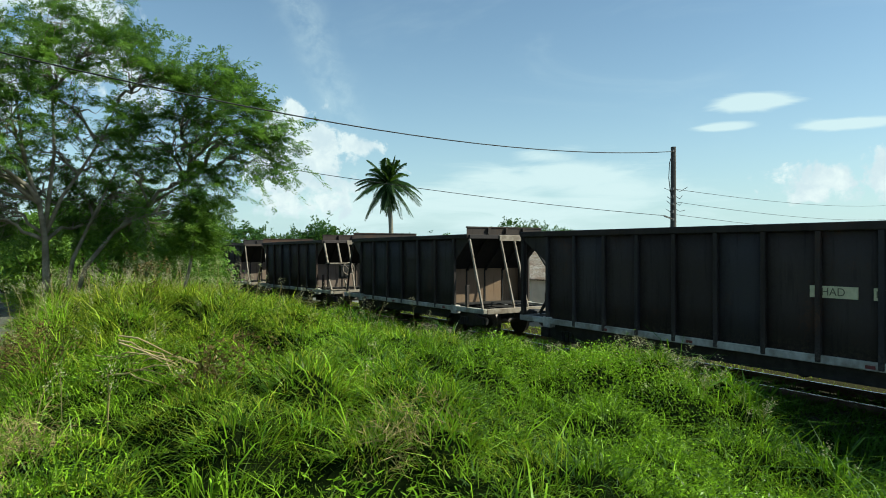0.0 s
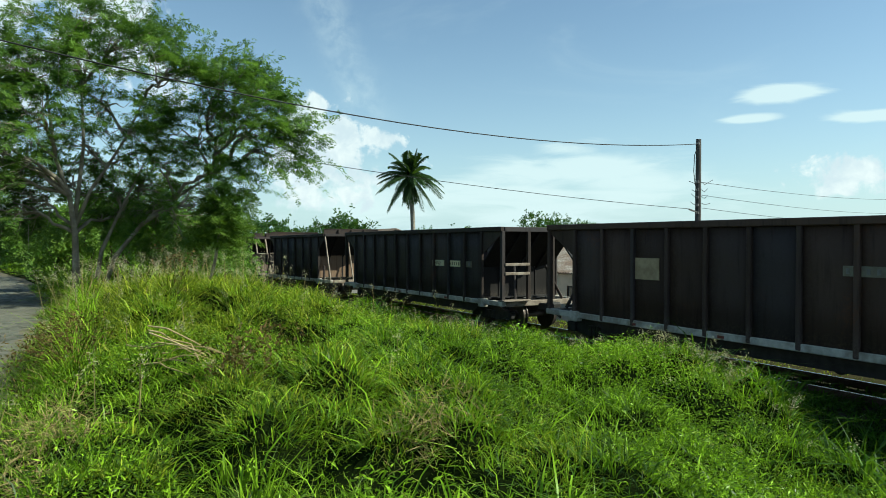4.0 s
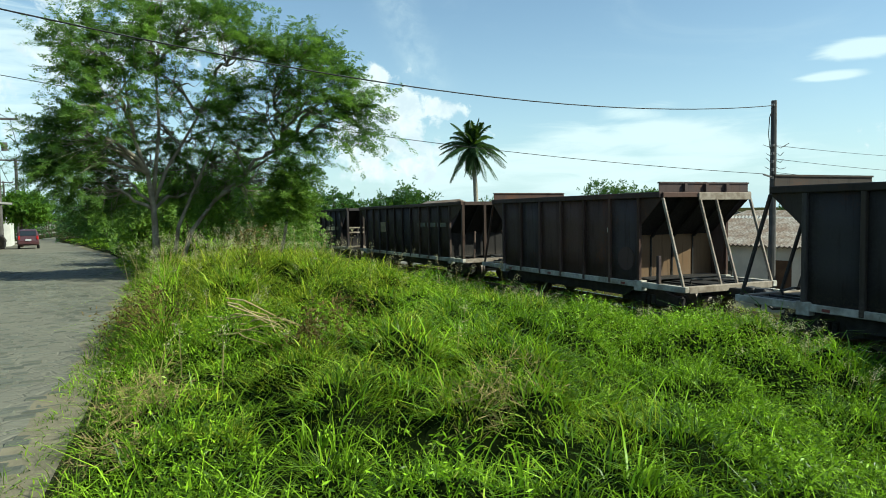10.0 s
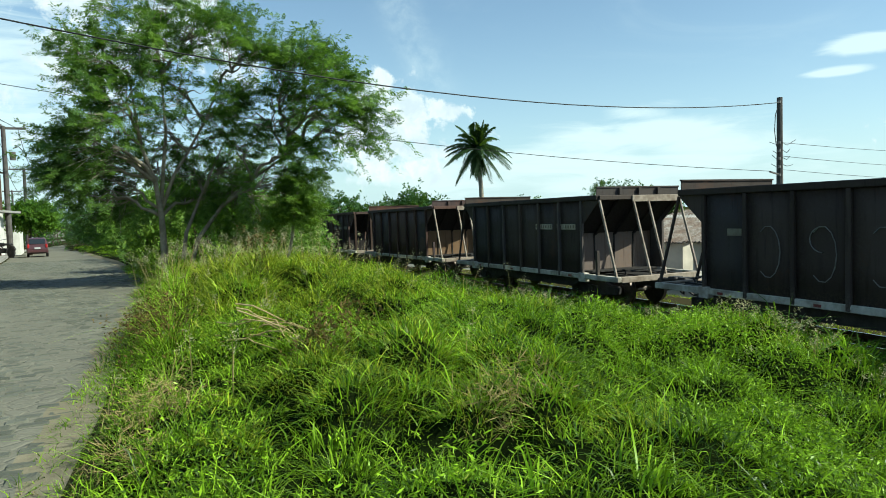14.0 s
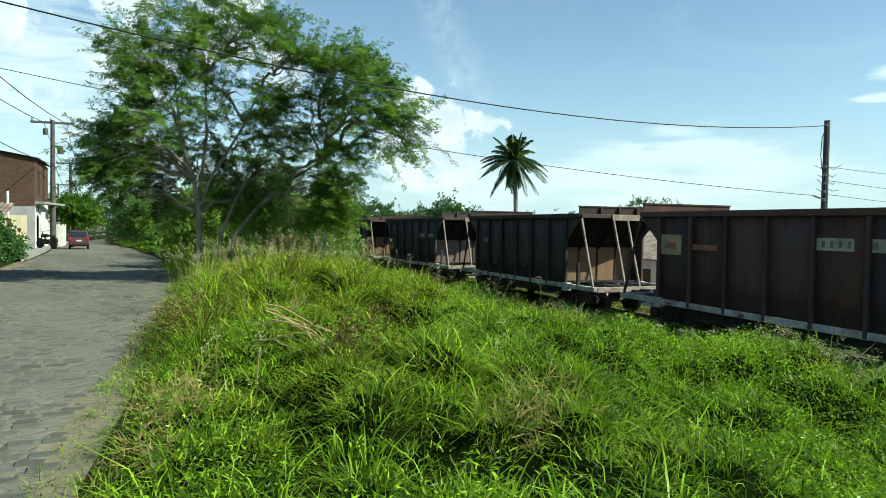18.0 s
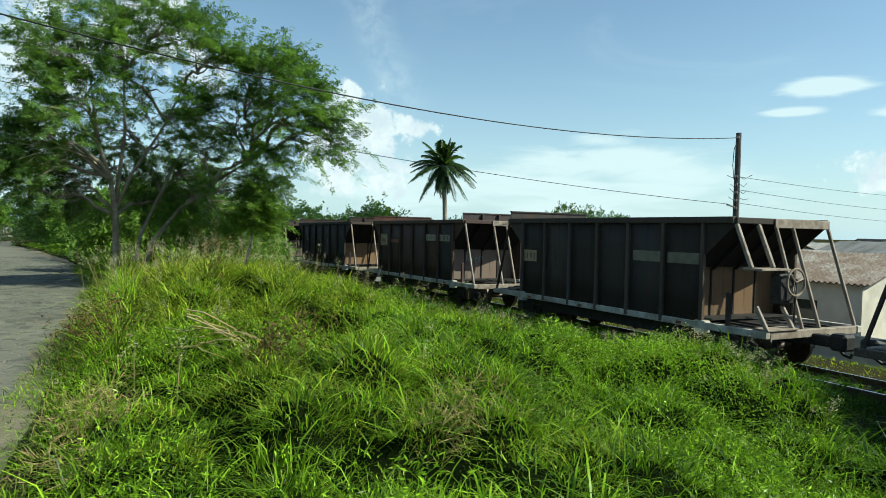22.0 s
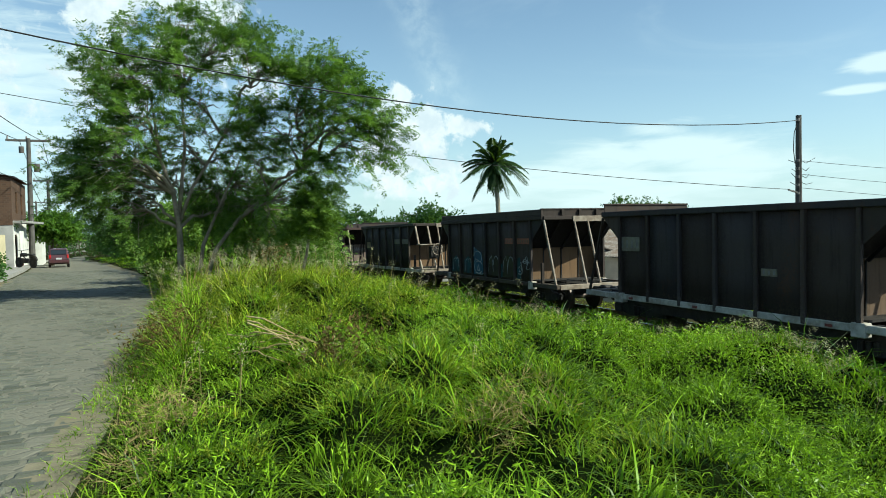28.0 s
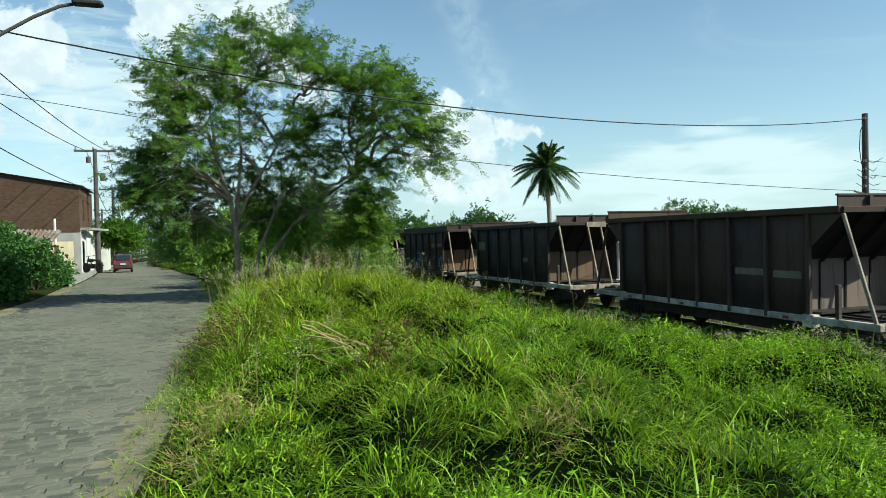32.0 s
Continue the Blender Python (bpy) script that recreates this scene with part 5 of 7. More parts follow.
def make_bush(name, label, lobes, count, mat, seed, leaf=(0.16, 0.07), twig=0.5, category="bush", group=""):
    top = empty(name)
    tagged(top, label, category, group)
    rng = np.random.RandomState(seed)
    bm = bmesh.new()
    for lobe in lobes:
        x, y = lobe[0], lobe[1]
        for _ in range(4):
            foot = (x + rng.uniform(-.3, .3), y + rng.uniform(-.3, .3), land_at(x, y) - 0.05)
            tip = (x + rng.uniform(-.6, .6) * lobe[3], y + rng.uniform(-.6, .6) * lobe[4], lobe[2] + 0.3 * lobe[5])
            add_tube(bm, curve_pts(foot, tip, 0.1, 5, 0.08, rng), [0.06, 0.05, 0.04, 0.03, 0.015], 6)
    part("stem", bm, MAT["bark_dark"], top, smooth=True)
    crown("foliage", top, lobes, count, mat, seed, twig=twig, n=9, leaf=leaf, droop=0.35)
    return top


def bushes():
    rng = random.Random(9)
    # scrub right of the tree and behind it
    for x, y, h, r, mat in ((-0.3, 25.6, 1.7, 0.9, "leaf_yellow"), (2.4, 27.4, 2.3, 1.5, "leaf_bush"), (3.9, 27.0, 2.2, 1.4, "leaf_bush"), (5.2, 26.4, 1.6, 1.1, "leaf_yellow"), (-0.6, 28.8, 1.7, 1.0, "leaf_yellow"), (2.6, 28.5, 1.5, 1.4, "leaf_bush"), (4.2, 29.5, 1.8, 1.6, "leaf_yellow"), (5.6, 28.0, 1.3, 1.2, "leaf_bush"), (3.4, 32.0, 2.4, 2.0, "leaf_tree"),
                            (5.4, 33.5, 2.2, 2.0, "leaf_tree"), (0.1, 31.0, 2.5, 1.0, "leaf_yellow"), (1.6, 33.0, 2.2, 1.3, "leaf_bush"), (4.6, 38.0, 2.6, 2.4, "leaf_tree"), (2.4, 40.0, 2.6, 2.2, "leaf_bush"),
                            (0.0, 36.0, 2.8, 1.3, "leaf_yellow"), (-0.2, 43.0, 2.6, 1.9, "leaf_yellow"), (3.4, 47.0, 3.2, 2.8, "leaf_tree"), (-1.4, 52.0, 2.3, 1.9, "leaf_bush"),
                            (1.4, 56.0, 3.3, 2.8, "leaf_tree"), (-3.4, 66.0, 2.8, 2.4, "leaf_bush"), (-0.6, 72.0, 3.8, 3.2, "leaf_far"), (-5.6, 84.0, 3.2, 2.8, "leaf_far"),
                            (-2.0, 92.0, 4.6, 4.0, "leaf_far"), (-8.0, 108.0, 4.2, 3.6, "leaf_far"), (-13.5, 122.0, 5.0, 4.4, "leaf_far"), (-20.0, 128.0, 5.0, 4.5, "leaf_far")):
        x = max(x, float(road_right(y)) + (0.2 if y < 28 else 1.9 if y < 80 else 0.6) + 0.9 * r) if y < 100 else x
        g = land_at(x, y)
        lobes = [(x + rng.uniform(-.5, .5) * r, y + rng.uniform(-.5, .5) * r, g + h * f, r * rng.uniform(.6, .9), r * rng.uniform(.6, .9), h * 0.42) for f in (0.45, 0.6, 0.95, 0.75)]
        far = y > 45
        make_bush("bush", "dense green scrub bush between road and railway", lobes, 600 if not far else 480, MAT[mat], int(y * 10), (0.16, 0.07) if not far else (0.34, 0.16), 0.5 if not far else 0.9, group="roadside scrub")
    # hedge plants before the houses on the far side of the road
    for x, y, h, r in ((-6.5, 22.4, 0.9, 0.8), (-6.9, 24.0, 1.4, 1.1), (-7.3, 26.0, 1.9, 1.4), (-7.0, 28.0, 1.5, 1.2), (-7.0, 30.0, 1.1, 1.0), (-6.95, 32.0, 0.7, 0.8), (-8.2, 24.6, 2.2, 1.5), (-8.3, 29.0, 1.7, 1.4), (-7.5, 21.2, 1.2, 1.0), (-9.6, 27.0, 2.0, 1.6)):
        g = land_at(x, y)
        lobes = [(x + rng.uniform(-.4, .4) * r, y + rng.uniform(-.4, .4) * r, g + h * f, r * .75, r * .75, h * .4) for f in (0.4, 0.65, 0.85)]
        make_bush("hedge_plant", "leafy green creeper heap beside the road", lobes, 950, MAT["leaf_hedge"], int(y * 7), (0.12, 0.09), 0.4, group="hedge plants")
    # trees behind the railway
    for x, y, z, r, h, mat in FAR_TREES:
        g = land_at(x, y)
        lobes = [(x + rng.uniform(-.7, .7) * r, y + rng.uniform(-.5, .5) * r, z - h * f, r * rng.uniform(.4, .65), r * rng.uniform(.4, .65), h * rng.uniform(.24, .34)) for f in (0.28, 0.35, 0.5, 0.6, 0.75)]
        make_tree("far_tree", "round green tree beyond the railway", [([(x, y, g - .2), (x + .1, y, g + (z - g) * .4), (x, y, z - h * .4)], 0.28, 0.12)], lobes, 700, MAT[mat], MAT["bark_dark"], int(x * 13), "trees beyond the railway", twig=0.8, n=9, leaf=(0.36, 0.18), droop=0.3)


FAR_TREES = [
    (15.5, 74.0, 4.0, 4.5, 5.5, "leaf_far"), (20.0, 67.0, 3.7, 3.6, 5.5, "leaf_far"), (24.0, 64.0, 4.0, 3.2, 5.5, "leaf_far"), (26.5, 70.0, 3.2, 3.0, 5.0, "leaf_far"),
    (30.0, 104.0, 3.4, 3.5, 6.0, "leaf_far"), (37.0, 104.0, 3.6, 4.0, 6.0, "leaf_far"), (45.0, 110.0, 3.2, 4.0, 6.0, "leaf_far"), (68.5, 85.0, 5.6, 5.0, 5.0, "leaf_far"),
    (73.0, 83.0, 4.2, 4.0, 4.0, "leaf_far"), (62.0, 98.0, 3.4, 4.0, 5.0, "leaf_far"), (90.0, 70.0, 3.0, 4.0, 5.0, "leaf_far"), (54.0, 108.0, 3.0, 4.5, 5.0, "leaf_far"),
]
bushes()


def make_palm():
    x, y = 33.75, 67.2
    g = land_at(x, y)
    top = empty("palm_tree")
    tagged(top, "tall coconut palm with drooping fronds", "palm tree")
    heart = np.array([x - 0.1, y, 8.65])
    pts = [(x + 0.5, y, g - 0.2), (x + 0.45, y, g + 3.5), (x + 0.25, y, 4.5), (x, y, 7.2), tuple(heart)]
    part("trunk", tube(pts, [0.32, 0.27, 0.25, 0.26, 0.36], 12), MAT["palm_bark"], top, smooth=True)
    rng = np.random.RandomState(5)
    for i in range(56):
        az = i * 2.399 + rng.uniform(-.2, .2)
        el = radians(rng.uniform(-45, 80) if i > 12 else rng.uniform(-85, -55))
        L = rng.uniform(3.0, 4.5) if i > 12 else rng.uniform(2.0, 3.0)
        d = np.array([math.cos(az) * math.cos(el), math.sin(az) * math.cos(el), math.sin(el)])
        n = 36
        f = np.linspace(0, 1, n)
        drop = (0.16 + rng.uniform(0.20, 0.48) * max(0.0, math.cos(el))) * L
        spine = heart + d * L * f[:, None]
        spine[:, 2] -= drop * f ** 2.2
        frond = part("frond", tube([tuple(p) for p in spine[::7]], [0.045, 0.035, 0.028, 0.02, 0.012, 0.006][:len(spine[::7])], 5), MAT["leaf_palm"], top)
        tang = unit(np.gradient(spine, axis=0))
        side = unit(np.cross(tang, [0, 0, 1.0]))
        V = []
        for s in (-1, 1):
            ll = rng.uniform(0.6, 1.15, n) * 0.92 * np.sin(math.pi * (0.12 + 0.83 * f)) ** 0.7
            out = unit(side * s * 0.75 + tang * 0.75 + np.array([0, 0, -0.30]))
            tip = spine + out * ll[:, None]
            tip[:, 2] -= 0.22 * ll
            mid = spine + out * ll[:, None] * 0.5
            V.append(np.stack([spine, mid + tang * 0.072, tip, mid - tang * 0.072], 1))
        V = np.concatenate(V).reshape(-1, 3)
        array_mesh("leaf_blade", V, np.arange(len(V)).reshape(-1, 4), np.zeros((0, 3), int), MAT["leaf_palm"], frond)
    bm = bmesh.new()
    for i in range(7):
        a = i * 0.9
        bmesh.ops.create_icosphere(bm, subdivisions=2, radius=0.16, matrix=Matrix.Translation((heart[0] + 0.32 * math.cos(a), heart[1] + 0.32 * math.sin(a), heart[2] - 0.35 - 0.1 * (i % 2))))
    part("coconuts", bm, MAT["leaf_palm"], top, smooth=True)


make_palm()


# ---------------------------------------------------------------- grass
def blades(rng, base, height, width, lean, droop, joints=((0.0, 0.8), (0.38, 1.0), (0.74, 0.75))):
    """Curved blades of two or three joints: (n, 3) feet, heights, widths, lean (n, 2)."""
    n = len(base)
    az = rng.uniform(0, 2 * math.pi, n)
    side = np.stack([np.cos(az), np.sin(az), np.zeros(n)], -1)
    out = np.concatenate([lean, np.zeros((n, 1))], 1)
    rows = []
    for f, w in joints:
        p = base + out * (height * f ** 1.6)[:, None]
        p[:, 2] += height * (f - droop * f ** 3)
        rows += [p - side * (width * w / 2)[:, None], p + side * (width * w / 2)[:, None]]
    tip = base + out * height[:, None]
    tip[:, 2] += height * (1 - droop)
    v = np.stack(rows + [tip], 1)
    k = 2 * len(joints)
    o = np.arange(n)[:, None] * (k + 1)
    quads = np.concatenate([o + np.array([[i, i + 1, i + 3, i + 2]]) for i in range(0, k - 2, 2)])
    tris = o + np.array([[k - 2, k - 1, k]])
    return v.reshape(-1, 3), quads, tris


def tufts(rng, count, area, keep):
    """Feet of tufts by rejection: area (x0, x1, y0, y1); keep(x, y) gives the chance."""
    x, y = rng.uniform(area[0], area[1], count * 3), rng.uniform(area[2], area[3], count * 3)
    ok = rng.uniform(0, 1, len(x)) < keep(x, y)
    return x[ok][:count], y[ok][:count]


def field(x, y, seed):
    """Slow variation from 0 to 1 over the meadow."""
    return np.clip(0.5 + 0.33 * bumps(x, y, 0.9, seed) + 0.17 * bumps(x, y, 2.6, seed + 3), 0, 1)


def on_bank(x, y):
    return (x > road_right(y) + 0.18) & (x < track_x(y) - 1.55)


# tussocks: a low relief of mounds and hollows, kept on a fine grid
HX0, HY0, HSTEP = -1.2, 1.4, 0.06


def tussock_grid():
    rng = np.random.RandomState(61)
    gx = HX0 + HSTEP * np.arange(212)
    gy = HY0 + HSTEP * np.arange(520)
    X, Y = np.meshgrid(gx, gy)
    H = np.zeros_like(X)
    for cx in np.arange(-0.9, 11.2, 0.64):
        for cy in np.arange(1.6, 32.0, 0.64):
            x, y = cx + rng.uniform(-.3, .3), cy + rng.uniform(-.3, .3)
            r, h = rng.uniform(0.24, 0.60), rng.uniform(0.12, 0.66) * (0.62 if x < 2.6 and y < 9 else 1.0)
            i0, i1 = int(max(0, (x - r - HX0) / HSTEP)), int(max(0, (x + r - HX0) / HSTEP + 1))
            j0, j1 = int(max(0, (y - r - HY0) / HSTEP)), int(max(0, (y + r - HY0) / HSTEP + 1))
            d = ((X[j0:j1, i0:i1] - x) / r) ** 2 + ((Y[j0:j1, i0:i1] - y) / r) ** 2
            H[j0:j1, i0:i1] = np.maximum(H[j0:j1, i0:i1], h * np.clip(1 - d, 0, 1) ** 0.6)
    for _ in range(40):
        x, y, r = rng.uniform(-0.2, 8.0), rng.uniform(3.0, 18.0), rng.uniform(0.06, 0.15)
        H *= 1 - np.exp(-(((X - x) / r) ** 2 + ((Y - y) / (1.3 * r)) ** 2))
    for x, y, r in HOLLOWS:
        H *= 1 - np.exp(-(((X - x) / r) ** 2 + ((Y - y) / (1.25 * r)) ** 2))
    u = X - road_right(Y)
    H *= smooth01((u - 0.05) / 1.3)
    H *= smooth01((Y - 1.8) / 0.9)
    H *= 1 - 0.85 * smooth01((X - bank_edge(Y) - 0.2) / 0.7)
    return H


HOLLOWS = [(1.66, 5.0, 0.17), (1.62, 3.35, 0.22), (3.55, 5.65, 0.24), (2.5, 8.6, 0.26), (4.6, 7.4, 0.25), (2.9, 4.1, 0.16), (0.75, 4.5, 0.12), (2.2, 6.6, 0.15), (5.4, 9.6, 0.34)]
TUSSOCK = tussock_grid()
SLOPE_Y, SLOPE_X = np.gradient(TUSSOCK, HSTEP)


def tussock(x, y):
    i = np.clip(((x - HX0) / HSTEP).astype(int), 0, TUSSOCK.shape[1] - 1)
    j = np.clip(((y - HY0) / HSTEP).astype(int), 0, TUSSOCK.shape[0] - 1)
    return TUSSOCK[j, i], SLOPE_X[j, i], SLOPE_Y[j, i]


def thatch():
    """Matted stems under the blades, near black to stand in for shade there."""
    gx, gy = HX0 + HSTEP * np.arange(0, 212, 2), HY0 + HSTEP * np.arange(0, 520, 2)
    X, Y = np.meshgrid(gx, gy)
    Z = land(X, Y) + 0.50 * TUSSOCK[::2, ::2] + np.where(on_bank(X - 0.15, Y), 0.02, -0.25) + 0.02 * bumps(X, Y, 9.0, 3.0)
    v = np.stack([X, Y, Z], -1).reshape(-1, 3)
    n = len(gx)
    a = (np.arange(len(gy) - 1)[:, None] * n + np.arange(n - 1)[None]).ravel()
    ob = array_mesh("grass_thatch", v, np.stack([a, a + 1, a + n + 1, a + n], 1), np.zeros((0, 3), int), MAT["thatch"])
    tagged(ob, "matted stems and roots under the grass, coloured near black for shade", "grass", kind="stuff")


thatch()


def turf(x, y):
    """The ground with the bed of the track on it."""
    off = np.abs(x - track_x(y))
    bed = fall(y) + RAIL - 0.17 - 0.19 * np.clip((off - 1.25) / 0.75, 0, 1)
    return np.where(off < 2.0, np.maximum(land(x, y), bed), land(x, y))


def bank_grass(name, label, mat, seed, count, per, area, keep, hgt, wid, spread, droop, lay=0.6, low=0.2, joints=((0.0, 0.9), (0.5, 1.0))):
    """Tufts that grow out of the tussocks and lean down their sides."""
    rng = np.random.RandomState(seed)
    x, y = tufts(rng, count, area, keep)
    n = len(x)
    size = rng.uniform(0.55, 1.25, n) * (0.65 + 0.55 * field(x, y, 5.0))
    k = np.repeat(np.arange(n), per)
    m = len(k)
    off = rng.normal(0, spread, (m, 2))
    bx, by = x[k] + off[:, 0], y[k] + off[:, 1]
    t, sx, sy = tussock(bx, by)
    edge = smooth01((bx - road_right(by)) / 1.3)
    h = hgt * size[k] * rng.uniform(0.45, 1.15, m) * (0.35 + 0.65 * edge) * (0.40 + 0.60 * smooth01(t / 0.22))
    tuft_way = rng.normal(0, 0.22, (n, 2))
    lean = off / spread * 0.22 + tuft_way[k] + rng.normal(0, 0.52, (m, 2)) - lay * np.clip(np.stack([sx, sy], -1), -0.8, 0.8) + np.array([-0.06, -0.08])
    base = np.stack([bx, by, turf(bx, by) - 0.05 + 0.74 * t * rng.uniform(low, 1.0, m)], -1)
    far = np.hypot(bx, by)
    v, q, tr = blades(rng, base, h, wid * rng.uniform(0.6, 1.4, m) * (1 + far / 22), lean, rng.uniform(droop[0], droop[1], m), joints)
    tagged(array_mesh(name, v, q, tr, mat), label, "grass", kind="stuff")


def near_keep(x, y):
    d = np.hypot(x, y)
    t = tussock(x, y)[0]
    return on_bank(x, y) * np.clip(1.25 * np.exp(-d / 9.0) + 0.10, 0, 1) * (0.18 + 0.82 * smooth01((t - 0.05) / 0.14)) * (1 - 0.97 * smooth01((x - bank_edge(y) - 0.1) / 0.6)) * (1 - 0.6 * np.exp(-((x - 2.0) / 1.9) ** 2 - ((y - 12.0) / 3.5) ** 2))


def low_keep(x, y):
    return on_bank(x, y) * np.clip(1.2 * np.exp(-np.hypot(x, y) / 10.0) + 0.08, 0, 1)


def out_of_hollows(x, y):
    """1 on the open bank, 0 in the middle of a hollow."""
    f = 1.0
    for hx, hy, r in HOLLOWS:
        f = f * (1 - np.exp(-((x - hx) ** 2 + (y - hy) ** 2) / (1.7 * r) ** 2))
    return f


def patchy(seed, a, b):
    return lambda x, y: near_keep(x, y) * smooth01((field(x, y, seed) - a) / (b - a))


LONG = ((0.0, 0.8), (0.38, 1.0), (0.74, 0.75))
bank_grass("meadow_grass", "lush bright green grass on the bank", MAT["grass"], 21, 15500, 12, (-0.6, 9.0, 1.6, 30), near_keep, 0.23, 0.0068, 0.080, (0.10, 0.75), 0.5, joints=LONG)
# dark filling: its colour stands in for shade between the tufts
bank_grass("undergrowth", "low dense green undergrowth on the bank, coloured dark for shaded gaps", MAT["weed"], 20, 10000, 7, (-0.6, 10.2, 1.6, 26), low_keep, 0.26, 0.008, 0.10, (0.2, 0.9))
bank_grass("yellow_tufts", "yellow-green fine grass tufts on the bank", MAT["grass_tall"], 27, 3000, 15, (-0.4, 8.4, 2.6, 24), patchy(3.3, 0.45, 0.7), 0.29, 0.005, 0.085, (0.1, 0.8))
bank_grass("yellow_patch", "sunlit yellow-green grass near the road", MAT["grass_tall"], 33, 2800, 13, (-0.4, 3.6, 3.2, 13.0), lambda x, y: near_keep(x, y) * np.exp(-((x - 0.9) / 1.4) ** 2 - ((y - 7.0) / 3.4) ** 2), 0.28, 0.005, 0.085, (0.1, 0.8))
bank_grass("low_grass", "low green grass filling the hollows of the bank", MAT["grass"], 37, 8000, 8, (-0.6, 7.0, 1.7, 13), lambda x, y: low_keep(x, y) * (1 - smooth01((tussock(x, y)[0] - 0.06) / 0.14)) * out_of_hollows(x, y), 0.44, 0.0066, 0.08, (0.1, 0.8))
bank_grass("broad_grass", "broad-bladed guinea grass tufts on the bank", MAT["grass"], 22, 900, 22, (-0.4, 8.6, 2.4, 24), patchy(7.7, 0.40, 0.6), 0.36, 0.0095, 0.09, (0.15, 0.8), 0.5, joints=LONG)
bank_grass("yellow_grass", "tall yellow-green grass on the mound", MAT["grass_tall"], 23, 2500, 18, (-0.2, 6.2, 8.0, 21), lambda x, y: on_bank(x, y) * (0.15 + 0.85 * np.exp(-((x - 2.2) / 2.2) ** 2 - ((y - 12.5) / 4.5) ** 2)), 0.42, 0.0065, 0.11, (0.1, 0.7), 0.6)
bank_grass("verge_straw", "dry straw-coloured grass fringe along the road", MAT["straw"], 29, 1300, 12, (-1.0, 1.4, 3.0, 24), lambda x, y: (x > road_right(y) - 0.12) * (x < road_right(y) + 0.6) * (0.3 + 0.7 * smooth01((field(x, y, 4.4) - 0.3) / 0.3)), 1.1, 0.005, 0.07, (0.3, 1.0))
bank_grass("verge_grass", "low green grass creeping over the road's edge", MAT["grass"], 30, 3600, 10, (-1.0, 1.4, 2.6, 30), lambda x, y: (x > road_right(y) - 0.02 - 0.14 * field(x, y, 6.1)) * (x < road_right(y) + 0.75), 1.35, 0.006, 0.07, (0.2, 0.9))
bank_grass("far_grass", "rough green grass along the railway and road", MAT["grass"], 24, 5200, 8, (-14, 12, 20, 100), lambda x, y: on_bank(x, y) * np.clip(1.2 - y / 90, 0.1, 1), 0.62, 0.02, 0.25, (0.1, 0.5))
bank_grass("roadside_grass", "bright green grass sloping down to the road", MAT["grass"], 28, 2600, 9, (-9, 2.5, 24, 75), lambda x, y: on_bank(x, y) * (x < road_right(y) + 2.6), 0.52, 0.012, 0.16, (0.2, 0.7))
# the train's shade is partly put into these weeds' dark colour
bank_grass("rank_grass", "rank weeds beside the train, coloured dark for the shade there", MAT["weed"], 25, 7000, 9, (5.4, 12.2, 0.6, 26), lambda x, y: (x > bank_edge(y) + 0.2) & (x < track_x(y) + 0.40), 0.78, 0.014, 0.12, (0.2, 0.8))
bank_grass("trackside_grass", "sunlit yellowish grass beyond the track", MAT["grass_tall"], 26, 2200, 12, (12.6, 20.0, 0.0, 34), lambda x, y: (x > track_x(y) + 0.9) * 1.0, 0.42, 0.012, 0.15, (0.1, 0.6))


def lone_tufts():
    """Broad arching tufts that stand out at the edge of the bank."""
    rng = np.random.RandomState(67)
    for x, y, h in ((5.95, 4.0, 0.62), (6.3, 4.5, 0.5), (5.4, 3.4, 0.5), (6.8, 5.1, 0.55), (0.9, 4.0, 0.42), (0.25, 4.5, 0.40), (3.9, 4.4, 0.45), (2.7, 5.7, 0.5), (4.9, 5.0, 0.5)):
        n = 46
        off = rng.normal(0, 0.10, (n, 2))
        base = np.stack([x + off[:, 0], y + off[:, 1], np.full(n, land_at(x, y) - 0.02) + 0.3 * float(tussock(np.array([x]), np.array([y]))[0][0])], -1)
        v, q, t = blades(rng, base, h * rng.uniform(0.6, 1.2, n), 0.014 * rng.uniform(0.6, 1.3, n), off / 0.10 * 0.25 + rng.normal(0, 0.2, (n, 2)), rng.uniform(0.3, 1.0, n))
        tagged(array_mesh("grass_tuft", v, q, t, MAT["grass"]), "arching tuft of broad bright green grass", "grass", "grass tufts")


lone_tufts()


